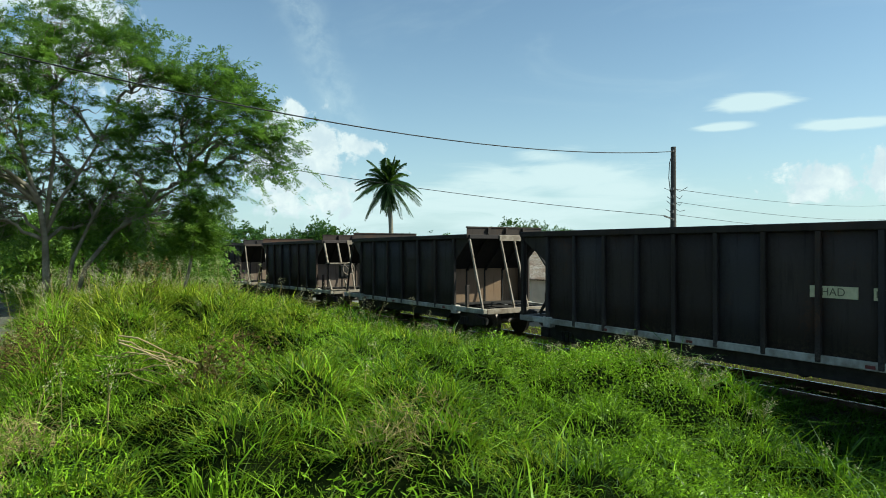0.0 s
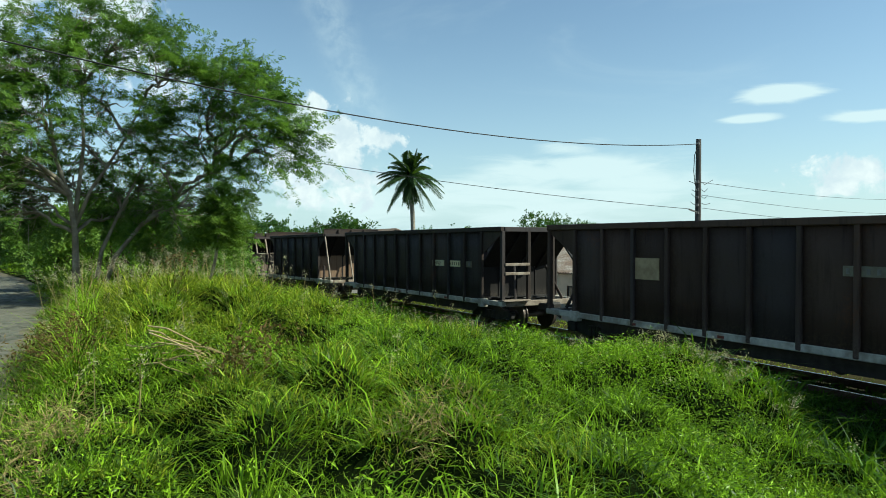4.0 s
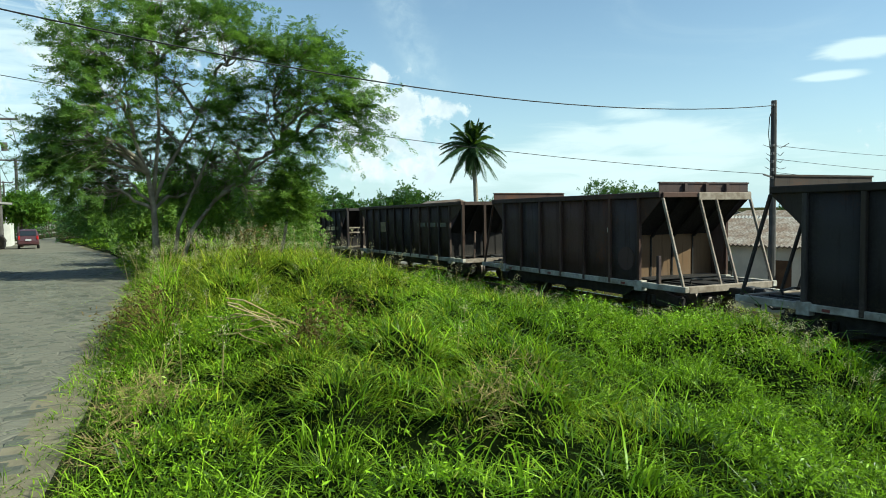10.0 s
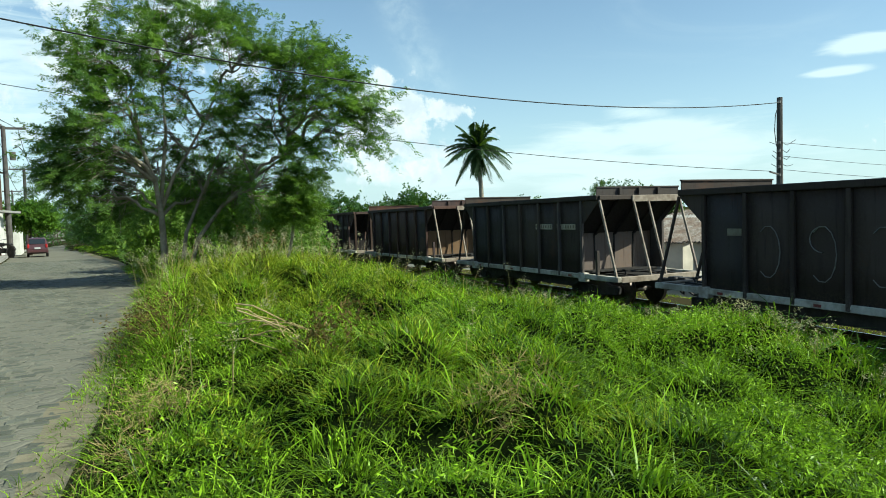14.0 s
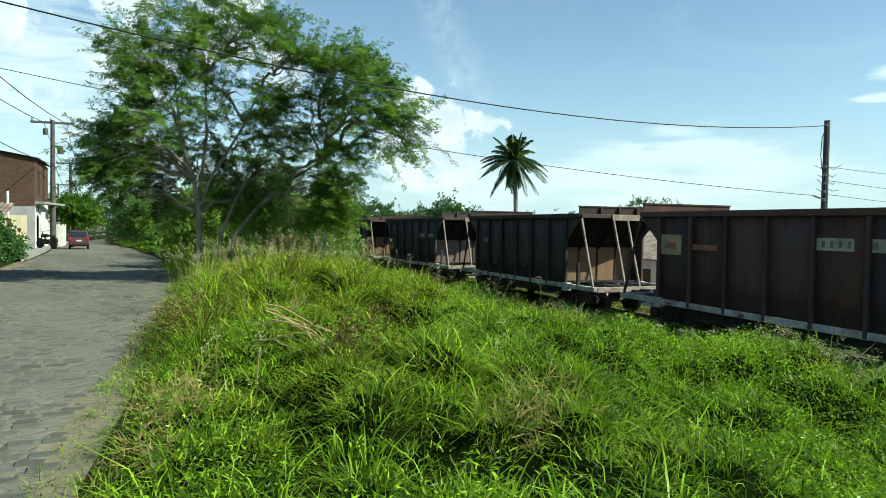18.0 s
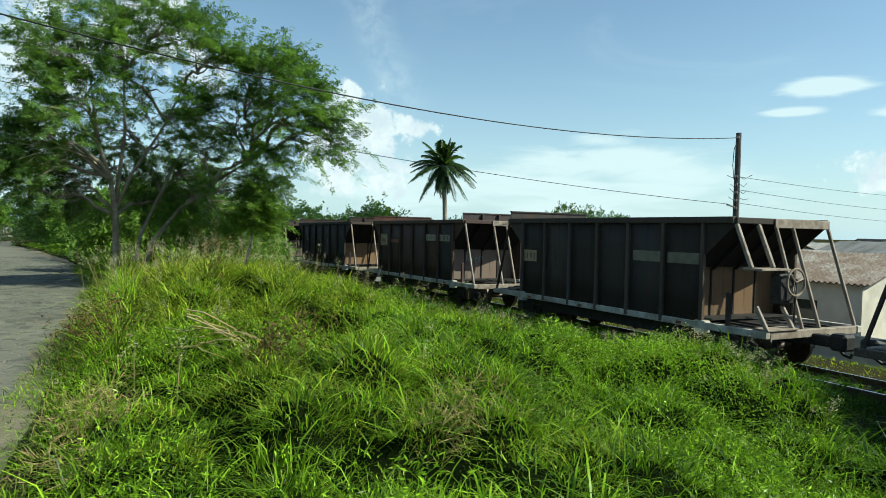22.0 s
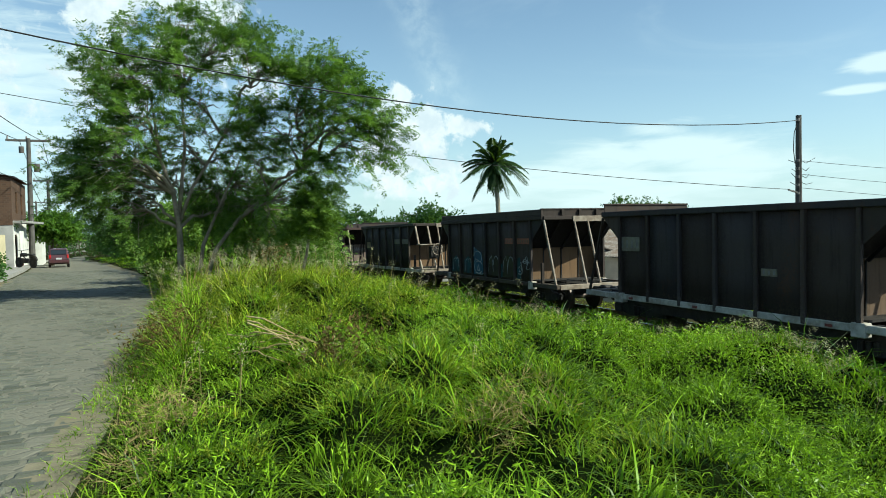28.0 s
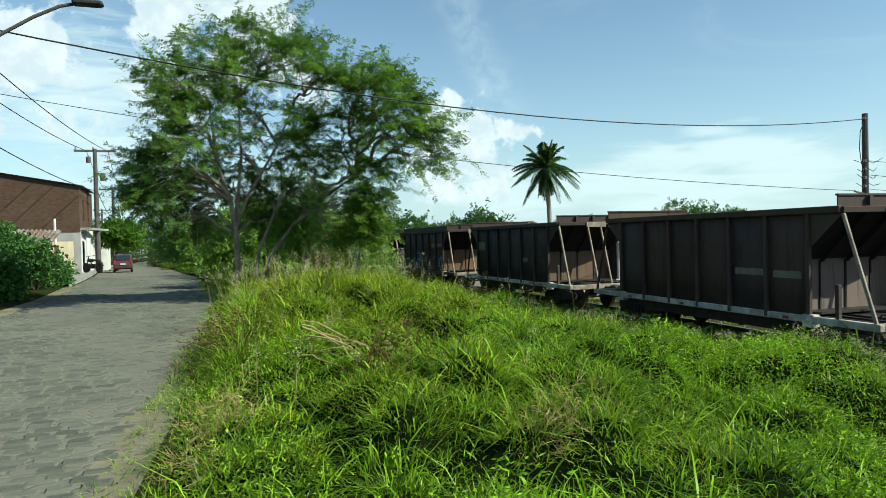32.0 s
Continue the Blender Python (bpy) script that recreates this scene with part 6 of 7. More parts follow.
def weeds():
    """Broad leaves low between the grass."""
    rng = np.random.RandomState(31)
    x, y = tufts(rng, 6500, (-0.3, 8.0, 2.2, 14), lambda x, y: near_keep(x, y) * smooth01((field(x, y, 9.1) - 0.38) / 0.2))
    n = len(x)
    o = np.stack([x, y, land(x, y) + 0.5 * tussock(x, y)[0] + rng.uniform(0.03, 0.20, n)], -1)
    way = unit(rng.normal(0, 1, (n, 3)) * np.array([1, 1, 0.4]) + np.array([0, 0, 0.7]))
    v, q = sprays(rng, o, way, rng.uniform(0.12, 0.30, n), 12, 0.045, 0.010, 0.6)
    tagged(array_mesh("weeds", v, q, np.zeros((0, 3), int), MAT["grass"]), "low broad-leaved green weeds in the grass", "weeds", kind="stuff")
    # bright rounded weeds at the edge of the bank
    x, y = tufts(rng, 1500, (4.2, 7.0, 3.5, 9.0), lambda x, y: np.exp(-((x - 5.7) / 0.8) ** 2 - ((y - 6.6) / 1.6) ** 2))
    n = len(x)
    o = np.stack([x, y, land(x, y) + 0.4 * tussock(x, y)[0] + rng.uniform(0.0, 0.14, n)], -1)
    way = unit(rng.normal(0, 1, (n, 3)) + np.array([0, 0, 0.8]))
    v, q = sprays(rng, o, way, rng.uniform(0.12, 0.3, n), 14, 0.045, 0.012, 0.4)
    tagged(array_mesh("shrubby_weeds", v, q, np.zeros((0, 3), int), MAT["grass"]), "bright green bushy weeds on the bank's edge", "weeds", kind="stuff")


weeds()


def seed_grass():
    """Tall stalks with pale feathery heads."""
    rng = np.random.RandomState(41)
    spots = [(1.5, 15.0, 1.8, 1.8, 300, 1.0), (4.6, 16.0, 1.6, 3.0, 60, 0.8), (7.2, 10.0, 0.7, 2.6, 150, 0.55), (6.9, 6.2, 0.5, 1.2, 60, 0.45), (1.0, 9.0, 1.0, 3.0, 40, 0.6)]
    V, Q, W = [], [], []
    bx, by, hh = [], [], []
    for cx, cy, sx, sy, n, h in spots:
        bx.append(rng.normal(cx, sx, n)); by.append(rng.normal(cy, sy, n)); hh.append(h * rng.uniform(0.6, 1.15, n))
    bx, by, hh = np.concatenate(bx), np.concatenate(by), np.concatenate(hh)
    ok = on_bank(bx, by) & (by > 3)
    bx, by, hh = bx[ok], by[ok], hh[ok]
    base = np.stack([bx, by, land(bx, by)], -1)
    lean = rng.normal(0, 0.16, (len(bx), 2))
    v, q, t = blades(rng, base, hh, np.full(len(bx), 0.008), lean, np.full(len(bx), 0.03))
    stalks = array_mesh("seeding_grass", v, q, t, MAT["straw"])
    tagged(stalks, "tall dry grass stalks with pale feathery heads", "grass", kind="stuff")
    tip = base + np.concatenate([lean, np.zeros((len(bx), 1))], 1) * (hh * 0.8)[:, None]
    tip[:, 2] += hh * 0.8
    way = unit(np.concatenate([lean * 2.0, np.ones((len(bx), 1))], 1))
    v, q = sprays(rng, tip, way, 0.24 * hh, 30, 0.034, 0.007, 0.25)
    tagged(array_mesh("seed_heads", v, q, np.zeros((0, 3), int), MAT["seed"], stalks), kind="stuff")


seed_grass()


def dry_things():
    rng = np.random.RandomState(51)
    # broken dry branches lying on the mound
    top = empty("dead_branch")
    tagged(top, "bleached dead branches lying in the grass", "branch")
    for _ in range(9):
        u, w = rng.uniform(-0.16, 0.16), rng.uniform(-0.35, 0.35)
        a = (0.74 + u + rng.uniform(-.05, .05), 7.45 + w)
        b = (a[0] + rng.uniform(0.45, 0.85), a[1] - rng.uniform(0.5, 1.0))
        za, zb = land_at(*a) + rng.uniform(0.15, 0.50), land_at(*b) + rng.uniform(0.08, 0.30)
        part("twig", tube(curve_pts((*a, za), (*b, zb), 0.06, 6, 0.025, rng), [0.009, 0.009, 0.008, 0.007, 0.005, 0.003], 6), MAT["dry_wood"], top)
    for name, label, cx, cy, sx, sy, n, mat, hgt in (
        ("withered_plant", "withered brown plant in the grass", 1.45, 6.0, 0.20, 0.22, 110, "deadleaf", 0.45),
        ("withered_plant", "withered brown plant at the road's edge", 0.02, 9.4, 0.22, 0.9, 260, "deadleaf", 0.42),
        ("withered_plant", "withered brown stalks on the mound", 1.5, 10.8, 0.15, 0.2, 60, "deadleaf", 0.85),
        ("dry_grass_clump", "clump of straw-coloured dry grass", 2.05, 3.75, 0.13, 0.12, 55, "straw", 0.30),
        ("dry_grass_clump", "clump of straw-coloured dry grass at the verge", -0.22, 4.5, 0.10, 0.20, 45, "straw", 0.16),
        ("dry_grass_clump", "flattened straw-coloured dry grass", 0.0, 5.4, 0.12, 0.10, 80, "straw", 0.26),
    ):
        x, y = rng.normal(cx, sx, n), rng.normal(cy, sy, n)
        o = np.stack([x, y, land(x, y) + 0.4 * tussock(x, y)[0] + rng.uniform(0.05, hgt, n)], -1)
        way = unit(rng.normal(0, 1, (n, 3)) + np.array([0, 0, 0.5]))
        leaf = (0.050, 0.020) if mat == "deadleaf" else (0.13, 0.005)
        v, q = sprays(rng, o, way, rng.uniform(0.1, 0.25, n), 8, leaf[0], leaf[1], 0.4)
        tagged(array_mesh(name, v, q, np.zeros((0, 3), int), MAT[mat]), label, "dry plant", kind="stuff")


dry_things()

# ---------------------------------------------------------------- poles and cables
def cable(name, a, b, sag, r=0.012, label="sagging black overhead cable"):
    pts = curve_pts(a, b, -sag, 25)
    ob = part(name, tube(pts, r, 5), MAT["cable"], None)
    return tagged(ob, label, "cable")


def make_poles():
    x, y = 21.75, 18.35
    g = land_at(x, y)
    pole = empty("utility_pole")
    tagged(pole, "dark weathered concrete pole behind the railway", "utility pole")
    part("shaft", tube([(x, y, g - 0.3), (x, y, 5.56)], [0.15, 0.10], 10), MAT["pole_dark"], pole)
    for z in (5.38, 3.9, 3.6, 3.3, 3.0, 2.7):
        part("insulator", disc(bmesh.new(), (x - 0.12, y - 0.08, z), (0, 0, 1), 0.05, 0.09, 10), MAT["porcelain"], pole)
    part("bracket", bar((x - 0.10, y - 0.05, 2.72), (x - 0.85, y - 0.3, 2.80), 0.05, 0.05), MAT["pole_dark"], pole)
    bm = bmesh.new()
    rng = np.random.RandomState(3)
    add_tube(bm, [(x - 0.2, y - .1, 5.2), (x - 0.34, y - .1, 4.9), (x - 0.38, y - .1, 4.3), (x - 0.30, y - .1, 3.8), (x - 0.14, y - .1, 3.55), (x - 0.12, y - .1, 2.8)], 0.016, 6)
    for z in (3.9, 3.62, 3.35, 3.1):
        for s in (-1, 1):
            add_tube(bm, [(x, y - .1, z), (x + s * 0.25, y - .1, z - 0.10 + rng.uniform(-.05, .05)), (x + s * rng.uniform(.4, .75), y - .1, z + rng.uniform(-.05, .12))], 0.011, 5)
    part("loose_wires", bm, MAT["cable"], pole)
    cable("overhead_cable", (-6.5, 13.0, 5.75), (x - 0.12, y - 0.08, 5.36), 0.98, 0.015)
    cable("overhead_cable", (-8.5, 24.0, 6.6), (x - 0.80, y - 0.3, 2.82), 0.55, 0.010, "thin overhead cable passing behind the tree")
    for z, e in ((3.9, 6.0), (3.4, 4.6), (2.9, 3.6)):
        cable("distant_cable", (x + 0.1, y, z), (75.0, 34.0, e), 0.5, 0.009, "thin cable running on from the pole")
    # poles along the road, with cross-arms
    for i, (px, py, h, gear) in enumerate(((-7.9, 50.5, 7.85, True), (-10.3, 75.5, 7.0, False), (-18.2, 121.0, 6.8, False))):
        g = land_at(px, py)
        p = empty("street_pole")
        tagged(p, "grey concrete power pole with a wooden cross-arm", "utility pole", "poles along the road")
        part("shaft", tube([(px, py, g - 0.2), (px, py, h)], [0.19, 0.12], 10), MAT["pole_dark"], p)
        part("cross_arm", box((px - 1.25, py - 0.06, h - 0.22), (px + 1.25, py + 0.06, h - 0.08), 0.01), MAT["pole_dark"], p)
        for q in (-1.15, -0.1, 1.15):
            bm = bmesh.new()
            disc(bm, (px + q, py, h + 0.02), (0, 0, 1), 0.06, 0.2, 10, 0.04)
            part("insulator", bm, MAT["porcelain"], p)
        if gear:
            bm = bmesh.new()
            disc(bm, (px - 0.38, py - 0.1, h - 0.75), (0, 0, 1), 0.15, 0.4, 14)
            part("fuse_can", bm, MAT["pole_dark"], p)
            bm = bmesh.new()
            disc(bm, (px + 0.45, py - 0.1, h - 1.9), (0, 0, 1), 0.17, 0.5, 14)
            add_box(bm, (px - 0.1, py - 0.1, h - 1.7), (px + 0.6, py - 0.02, h - 1.62))
            add_tube(bm, [(px + 0.5, py - .1, h - 1.4), (px + 0.8, py - .1, h - 1.3), (px + 1.0, py - .1, h - 1.55)], 0.03, 6)
            part("switch_gear", bm, MAT["pole_dark"], p)
    for z0, z1, dx in ((5.0, 5.9, 0.0), (7.7, 7.6, -0.6), (7.7, 7.6, 0.7)):
        cable("street_cable", (-7.8 + dx, 50.5, z0), (-7.2 + dx, 14.0, z1), 0.5, 0.02, "cable strung along the road's poles")
        cable("street_cable", (-7.8 + dx, 50.5, z0), (-10.3 + dx, 75.5, z0 - 1.0), 0.4, 0.02, "cable strung along the road's poles")
    # lamp post on the far side of the road: its arm reaches over the setts
    lamp = empty("street_lamp")
    tagged(lamp, "concrete lamp post with a curved arm over the road", "street lamp")
    part("shaft", tube([(-6.6, 13.0, land_at(-6.6, 13.0) - 0.2), (-6.6, 13.0, 7.0)], [0.18, 0.13], 12), MAT["concrete"], lamp)
    part("arm", tube([(-6.5, 13.0, 3.4), (-4.6, 13.0, 4.45), (-3.5, 13.0, 5.05), (-2.9, 13.0, 5.45), (-2.5, 13.0, 5.66), (-2.2, 13.0, 5.74)], 0.03, 8), MAT["pole_dark"], lamp)
    bm = box((-2.3, 12.9, 5.70), (-1.82, 13.1, 5.79), 0.03)
    part("lamp_head", bm, MAT["dark_steel"], lamp)


make_poles()


# ---------------------------------------------------------------- houses
def plaster(name, a):
    return mottled(name, a, tuple(c * 0.72 for c in a), 1.2, 0.85, 0, 0.2, 30)


def brick_mat():
    def build(k):
        p = k.coords("Object")
        x, y, z = k.split(p)
        node = k.n("ShaderNodeTexBrick")
        k.put(node.inputs["Vector"], k.combine(k.m("ADD", x, y), z))
        node.inputs["Scale"].default_value = 2.2
        node.inputs["Color1"].default_value, node.inputs["Color2"].default_value = (0.095, 0.054, 0.034, 1), (0.066, 0.039, 0.026, 1)
        node.inputs["Mortar"].default_value = (0.088, 0.062, 0.045, 1)
        node.inputs["Mortar Size"].default_value = 0.02
        stain = k.noise(p, 0.7, 5)
        return k.mix(k.m("MULTIPLY", k.step(stain, 0.45, 0.75), 0.45), node.outputs["Color"], (0.12, 0.08, 0.06)), node.outputs["Fac"], -0.4

    return material("hollow_brick", build, 0.9)


def tile_mat():
    def build(k):
        p = k.coords()
        grain, broad = k.noise(p, 9, 4), k.noise(p, 1.2, 5)
        col = k.mix(k.step(broad, 0.35, 0.65), (0.17, 0.12, 0.09), (0.29, 0.265, 0.235))
        return k.mix(k.m("MULTIPLY", k.step(grain, 0.35, 0.65), 0.75), col, (0.10, 0.075, 0.06)), grain, 0.6

    return material("clay_tile", build, 0.85)


MAT["brick_wall"], MAT["tile"] = brick_mat(), tile_mat()
MAT["plaster_white"], MAT["plaster_yellow"] = plaster("white_plaster", (0.74, 0.72, 0.66)), plaster("yellow_plaster", (0.58, 0.50, 0.32))
MAT["plaster_grey"], MAT["plaster_cream"] = plaster("grey_render", (0.42, 0.40, 0.37)), plaster("cream_plaster", (0.66, 0.60, 0.50))
MAT["plaster_blue"] = plaster("pale_blue_plaster", (0.48, 0.56, 0.60))
MAT["wood_dark"] = mottled("dark_wood", (0.12, 0.07, 0.04), (0.07, 0.04, 0.025), 3, 0.7)
MAT["roof_grey"] = mottled("fibre_cement_roof", (0.40, 0.38, 0.35), (0.22, 0.21, 0.19), 1.0, 0.9)


def dark_glass():
    mat = bpy.data.materials.new("window_glass")
    mat.use_nodes = True
    b = mat.node_tree.nodes["Principled BSDF"]
    b.inputs["Base Color"].default_value = (0.02, 0.025, 0.03, 1)
    b.inputs["Roughness"].default_value = 0.08
    return mat


MAT["glass"] = dark_glass()


def wall_slab(parent, a, b, z0, z1a, z1b, mat, holes=(), thick=0.18, name="wall"):
    """A wall from a to b in plan; its top runs from z1a to z1b. holes: (from, to, low, high) along it, cut through."""
    a, b = Vector((*a, 0)), Vector((*b, 0))
    d = b - a
    L = d.length
    u = d / L
    n = Vector((-u.y, u.x, 0)) * thick
    cuts = sorted({0.0, L, *[h[0] for h in holes], *[h[1] for h in holes]})
    bm = bmesh.new()

    def block(s0, s1, low, h0, h1):
        p = [a + u * s0, a + u * s1]
        q = [[(v.x, v.y, z) for v, z in ((p[0], low), (p[1], low), (p[1], h1), (p[0], h0))], [(v.x + n.x, v.y + n.y, z) for v, z in ((p[0], low), (p[1], low), (p[1], h1), (p[0], h0))]]
        va, vb = [bm.verts.new(c) for c in q[0]], [bm.verts.new(c) for c in q[1]]
        bm.faces.new(va)
        bm.faces.new(vb[::-1])
        for i in range(4):
            j = (i + 1) % 4
            bm.faces.new((va[i], va[j], vb[j], vb[i]))

    top = lambda s: z1a + (z1b - z1a) * s / L
    for s0, s1 in zip(cuts, cuts[1:]):
        mine = sorted((h[2], h[3]) for h in holes if h[0] <= s0 + 1e-6 and h[1] >= s1 - 1e-6)
        z = z0
        for lo, hi in mine:
            if lo > z + 0.01:
                block(s0, s1, z, lo, lo)
            z = hi
        block(s0, s1, z, top(s0), top(s1))
    bmesh.ops.remove_doubles(bm, verts=bm.verts[:], dist=0.001)
    wall = part(name, bm, mat, parent)
    for h in holes:
        p, q = a + u * h[0] + n * 0.55, a + u * h[1] + n * 0.55
        door = h[2] <= z0 + 0.05
        leaf = part("door" if door else "window", bar((p.x, p.y, (h[2] + h[3]) / 2), (q.x, q.y, (h[2] + h[3]) / 2), 0.04, h[3] - h[2] - 0.01), MAT["wood_dark"] if door else MAT["glass"], parent)
        bm = bmesh.new()
        for v in (p, q):
            add_bar(bm, (v.x - n.x * .3, v.y - n.y * .3, h[2] + 0.005), (v.x - n.x * .3, v.y - n.y * .3, h[3] - 0.005), 0.06, 0.06)
        part("frame", bm, MAT["wood_dark"], leaf)
    return wall


def tiled_slope(parent, a, b, rise_to, mat, waves=0.2, name="roof"):
    """A roof slope between the eaves line a-b and the ridge line rise_to, with rolled courses."""
    a, b, c, d = Vector(a), Vector(b), Vector(rise_to[0]), Vector(rise_to[1])
    n = max(4, int((b - a).length / waves) * 4)
    v, f = [], []
    up = (b - a).cross(c - a).normalized()
    if up.z < 0:
        up = -up
    for k in range(2):
        for i in range(n + 1):
            t = i / n
            roll = 0.045 * math.sin(t * n * math.pi / 2)
            for s in (0, 1):
                e = (a.lerp(b, t) if s == 0 else c.lerp(d, t)) + up * (roll - 0.05 * k)
                v.append(tuple(e))
    m = 2 * (n + 1)
    for i in range(n):
        q = 2 * i
        f += [(q, q + 2, q + 3, q + 1), (m + q + 1, m + q + 3, m + q + 2, m + q), (q, m + q, m + q + 2, q + 2), (q + 1, q + 3, m + q + 3, m + q + 1)]
    f += [(0, 1, m + 1, m), (2 * n, m + 2 * n, m + 2 * n + 1, 2 * n + 1)]
    return mesh_object(name, v, f, mat, parent)


def gable_house(x, y, w, d, eave, ridge, turn, wall, roof, label, foot):
    """A small house; the ridge runs along its own y."""
    h = empty("house", pose(x, y, 0, 0, 0, turn))
    tagged(h, label, "house", "houses beyond the railway")
    hw, hd = w / 2, d / 2
    wall_slab(h, (-hw, hd), (-hw, -hd), foot, eave, eave, MAT[wall], [(d * .15, d * .15 + 1.0, eave - 1.75, eave - 0.75), (d * .45, d * .45 + 0.9, foot + 0.01, eave - 0.6), (d * .72, d * .72 + 1.0, eave - 1.75, eave - 0.75)])
    wall_slab(h, (hw, -hd), (hw, hd), foot, eave, eave, MAT[wall])
    for s in (-1, 1):
        pts = [(-hw + 0.18, foot), (hw - 0.18, foot), (hw - 0.18, eave), (0, ridge - 0.06), (-hw + 0.18, eave)]
        part("gable", prism(pts, "y", s * hd, s * (hd - 0.18)), MAT[wall], h)
    o = 0.35
    drop = (ridge - eave) / hw * o
    for s in (-1, 1):
        tiled_slope(h, (s * (hw + o), -hd - o, eave - drop + 0.06), (s * (hw + o), hd + o, eave - drop + 0.06), ((0, -hd - o, ridge + 0.06), (0, hd + o, ridge + 0.06)), MAT[roof])
    return h


def houses_beyond():
    rng = random.Random(77)
    spec = [
        (26.5, 19.5, 7.0, 9.0, 0.10, 1.0, 8, "plaster_cream", "tile", "low cream house with a mottled clay tile roof"),
        (27.5, 31.5, 7.5, 10.0, -0.1, 0.9, 6, "plaster_cream", "tile", "low cream house with a clay tile roof"),
        (25.0, 8.0, 6.0, 8.0, 0.2, 1.0, 10, "plaster_blue", "roof_grey", "pale blue house with a grey roof"),
        (30.0, 45.0, 8.0, 10.0, -0.2, 0.9, 4, "plaster_white", "tile", "white house with a clay tile roof"),
    ]
    for s in spec:
        gable_house(*s, land_at(s[0], s[1]) - 0.3)
    walls, roofs = ["plaster_cream", "plaster_white", "plaster_grey", "plaster_blue", "plaster_yellow", "brick_wall"], ["tile", "tile", "roof_grey"]
    names = {"plaster_cream": "cream", "plaster_white": "white", "plaster_grey": "grey", "plaster_blue": "pale blue", "plaster_yellow": "yellow", "brick_wall": "bare brick"}
    for i in range(26):
        az = radians(24 + (i * 37 % 52))
        r = 42 + (i * 29 % 85)
        x, y = r * math.sin(az), r * math.cos(az)
        g = land_at(x, y) + 0.012 * r
        wall, roof = walls[rng.randrange(6)], roofs[rng.randrange(3)]
        gable_house(x, y, rng.uniform(6, 9), rng.uniform(7, 11), g + 2.7, g + rng.uniform(3.4, 4.0), rng.uniform(-40, 60), wall, roof, "distant " + names[wall] + " house with a " + ("clay tile" if roof == "tile" else "grey sheet") + " roof", g - 3.0)
    # yard wall beside the nearest houses
    w = empty("yard_wall")
    tagged(w, "low rendered yard wall behind the railway", "wall")
    wall_slab(w, (20.5, 34.0), (20.5, 6.0), land_at(20.5, 20) - 0.2, -1.3, -1.3, MAT["plaster_cream"])


houses_beyond()


def houses_left():
    g = -0.5
    h = empty("brick_house")
    tagged(h, "two-storey house of bare brick with white ground floor", "house")
    near, far, back = (-8.15, 46.0), (-8.75, 54.0), (-16.5, 46.0)
    # wall towards the camera: brick above, dark render below
    wall_slab(h, back, near, 2.25, 6.5, 5.0, MAT["brick_wall"])
    wall_slab(h, (back[0], back[1] + 0.02), (near[0], near[1] + 0.02), g, 2.25, 2.25, MAT["plaster_grey"], name="lower_wall")
    wall_slab(h, (near[0] - 0.003, near[1] + 0.2), far, 2.5, 5.0, 5.0, MAT["brick_wall"], [(1.6, 2.7, 3.0, 4.3), (4.6, 5.7, 3.0, 4.3)], name="front_wall")
    wall_slab(h, (near[0], near[1] + 0.2), far, g, 2.5, 2.5, MAT["plaster_white"], [(0.7, 1.7, g + 0.01, 1.7), (3.0, 5.4, g + 0.01, 1.8)], name="shop_front")
    part("balcony_slab", box((near[0] - 0.15, 46.25, 2.38), (near[0] + 0.45, 54.0, 2.52), 0.01, None), MAT["concrete"], h)
    bm = bmesh.new()
    v = [bm.verts.new(p) for p in ((-16.7, 45.8, 6.60), (-7.9, 45.8, 5.06), (-8.5, 54.3, 5.06), (-16.7, 54.3, 6.60))]
    bm.faces.new(v)
    bmesh.ops.solidify(bm, geom=bm.faces[:], thickness=0.08)
    part("roof", bm, MAT["wood_dark"], h)
    wall_slab(h, (-16.5, 54.0), (-16.5, 46.2), g, 6.45, 6.45, MAT["brick_wall"], name="back_wall")
    wall_slab(h, far, (-16.5, 54.0), g, 5.0, 6.45, MAT["brick_wall"], name="far_wall")
    # small white and yellow house before it, with a tiled canopy
    s = empty("small_house")
    tagged(s, "small white and yellow house with a clay tile canopy", "house")
    wall_slab(s, (-11.5, 38.5), (-8.6, 38.5), -0.4, 1.6, 1.5, MAT["plaster_white"], [(0.5, 1.4, 0.3, 1.2)])
    wall_slab(s, (-8.58, 38.7), (-8.25, 44.5), -0.4, 1.7, 1.7, MAT["plaster_yellow"], [(2.0, 2.9, -0.39, 1.5)], name="front_wall")
    tiled_slope(s, (-11.8, 37.9, 1.75), (-8.0, 37.9, 1.65), ((-11.8, 40.2, 2.45), (-8.0, 40.2, 2.3)), MAT["tile"])
    part("water_pipe", tube([(-8.3, 40.2, 1.6), (-8.3, 40.2, 2.9)], 0.06, 8), MAT["plaster_white"], s)
    part("sign", box((-8.0, 47.0, 0.3), (-7.92, 48.0, 1.9), 0.01), MAT["plaster_white"], None)
    tagged(bpy.data.objects["sign"], "plain white signboard standing at the shop front", "sign")
    # clipped shade tree on the pavement
    make_tree("shade_tree", "clipped round shade tree on the pavement", [([(-7.6, 56.5, -0.6), (-7.6, 56.5, 0.6), (-7.5, 56.5, 1.8)], 0.13, 0.09)],
              [(-7.3, 56.5, 2.3, 1.35, 1.3, 0.95), (-8.0, 56.8, 2.2, 1.0, 1.0, 0.8), (-6.6, 56.3, 2.0, 0.9, 0.9, 0.7)], 1500, MAT["leaf_bush"], MAT["bark_dark"], 61, twig=0.35, n=9, leaf=(0.20, 0.12), droop=0.2)
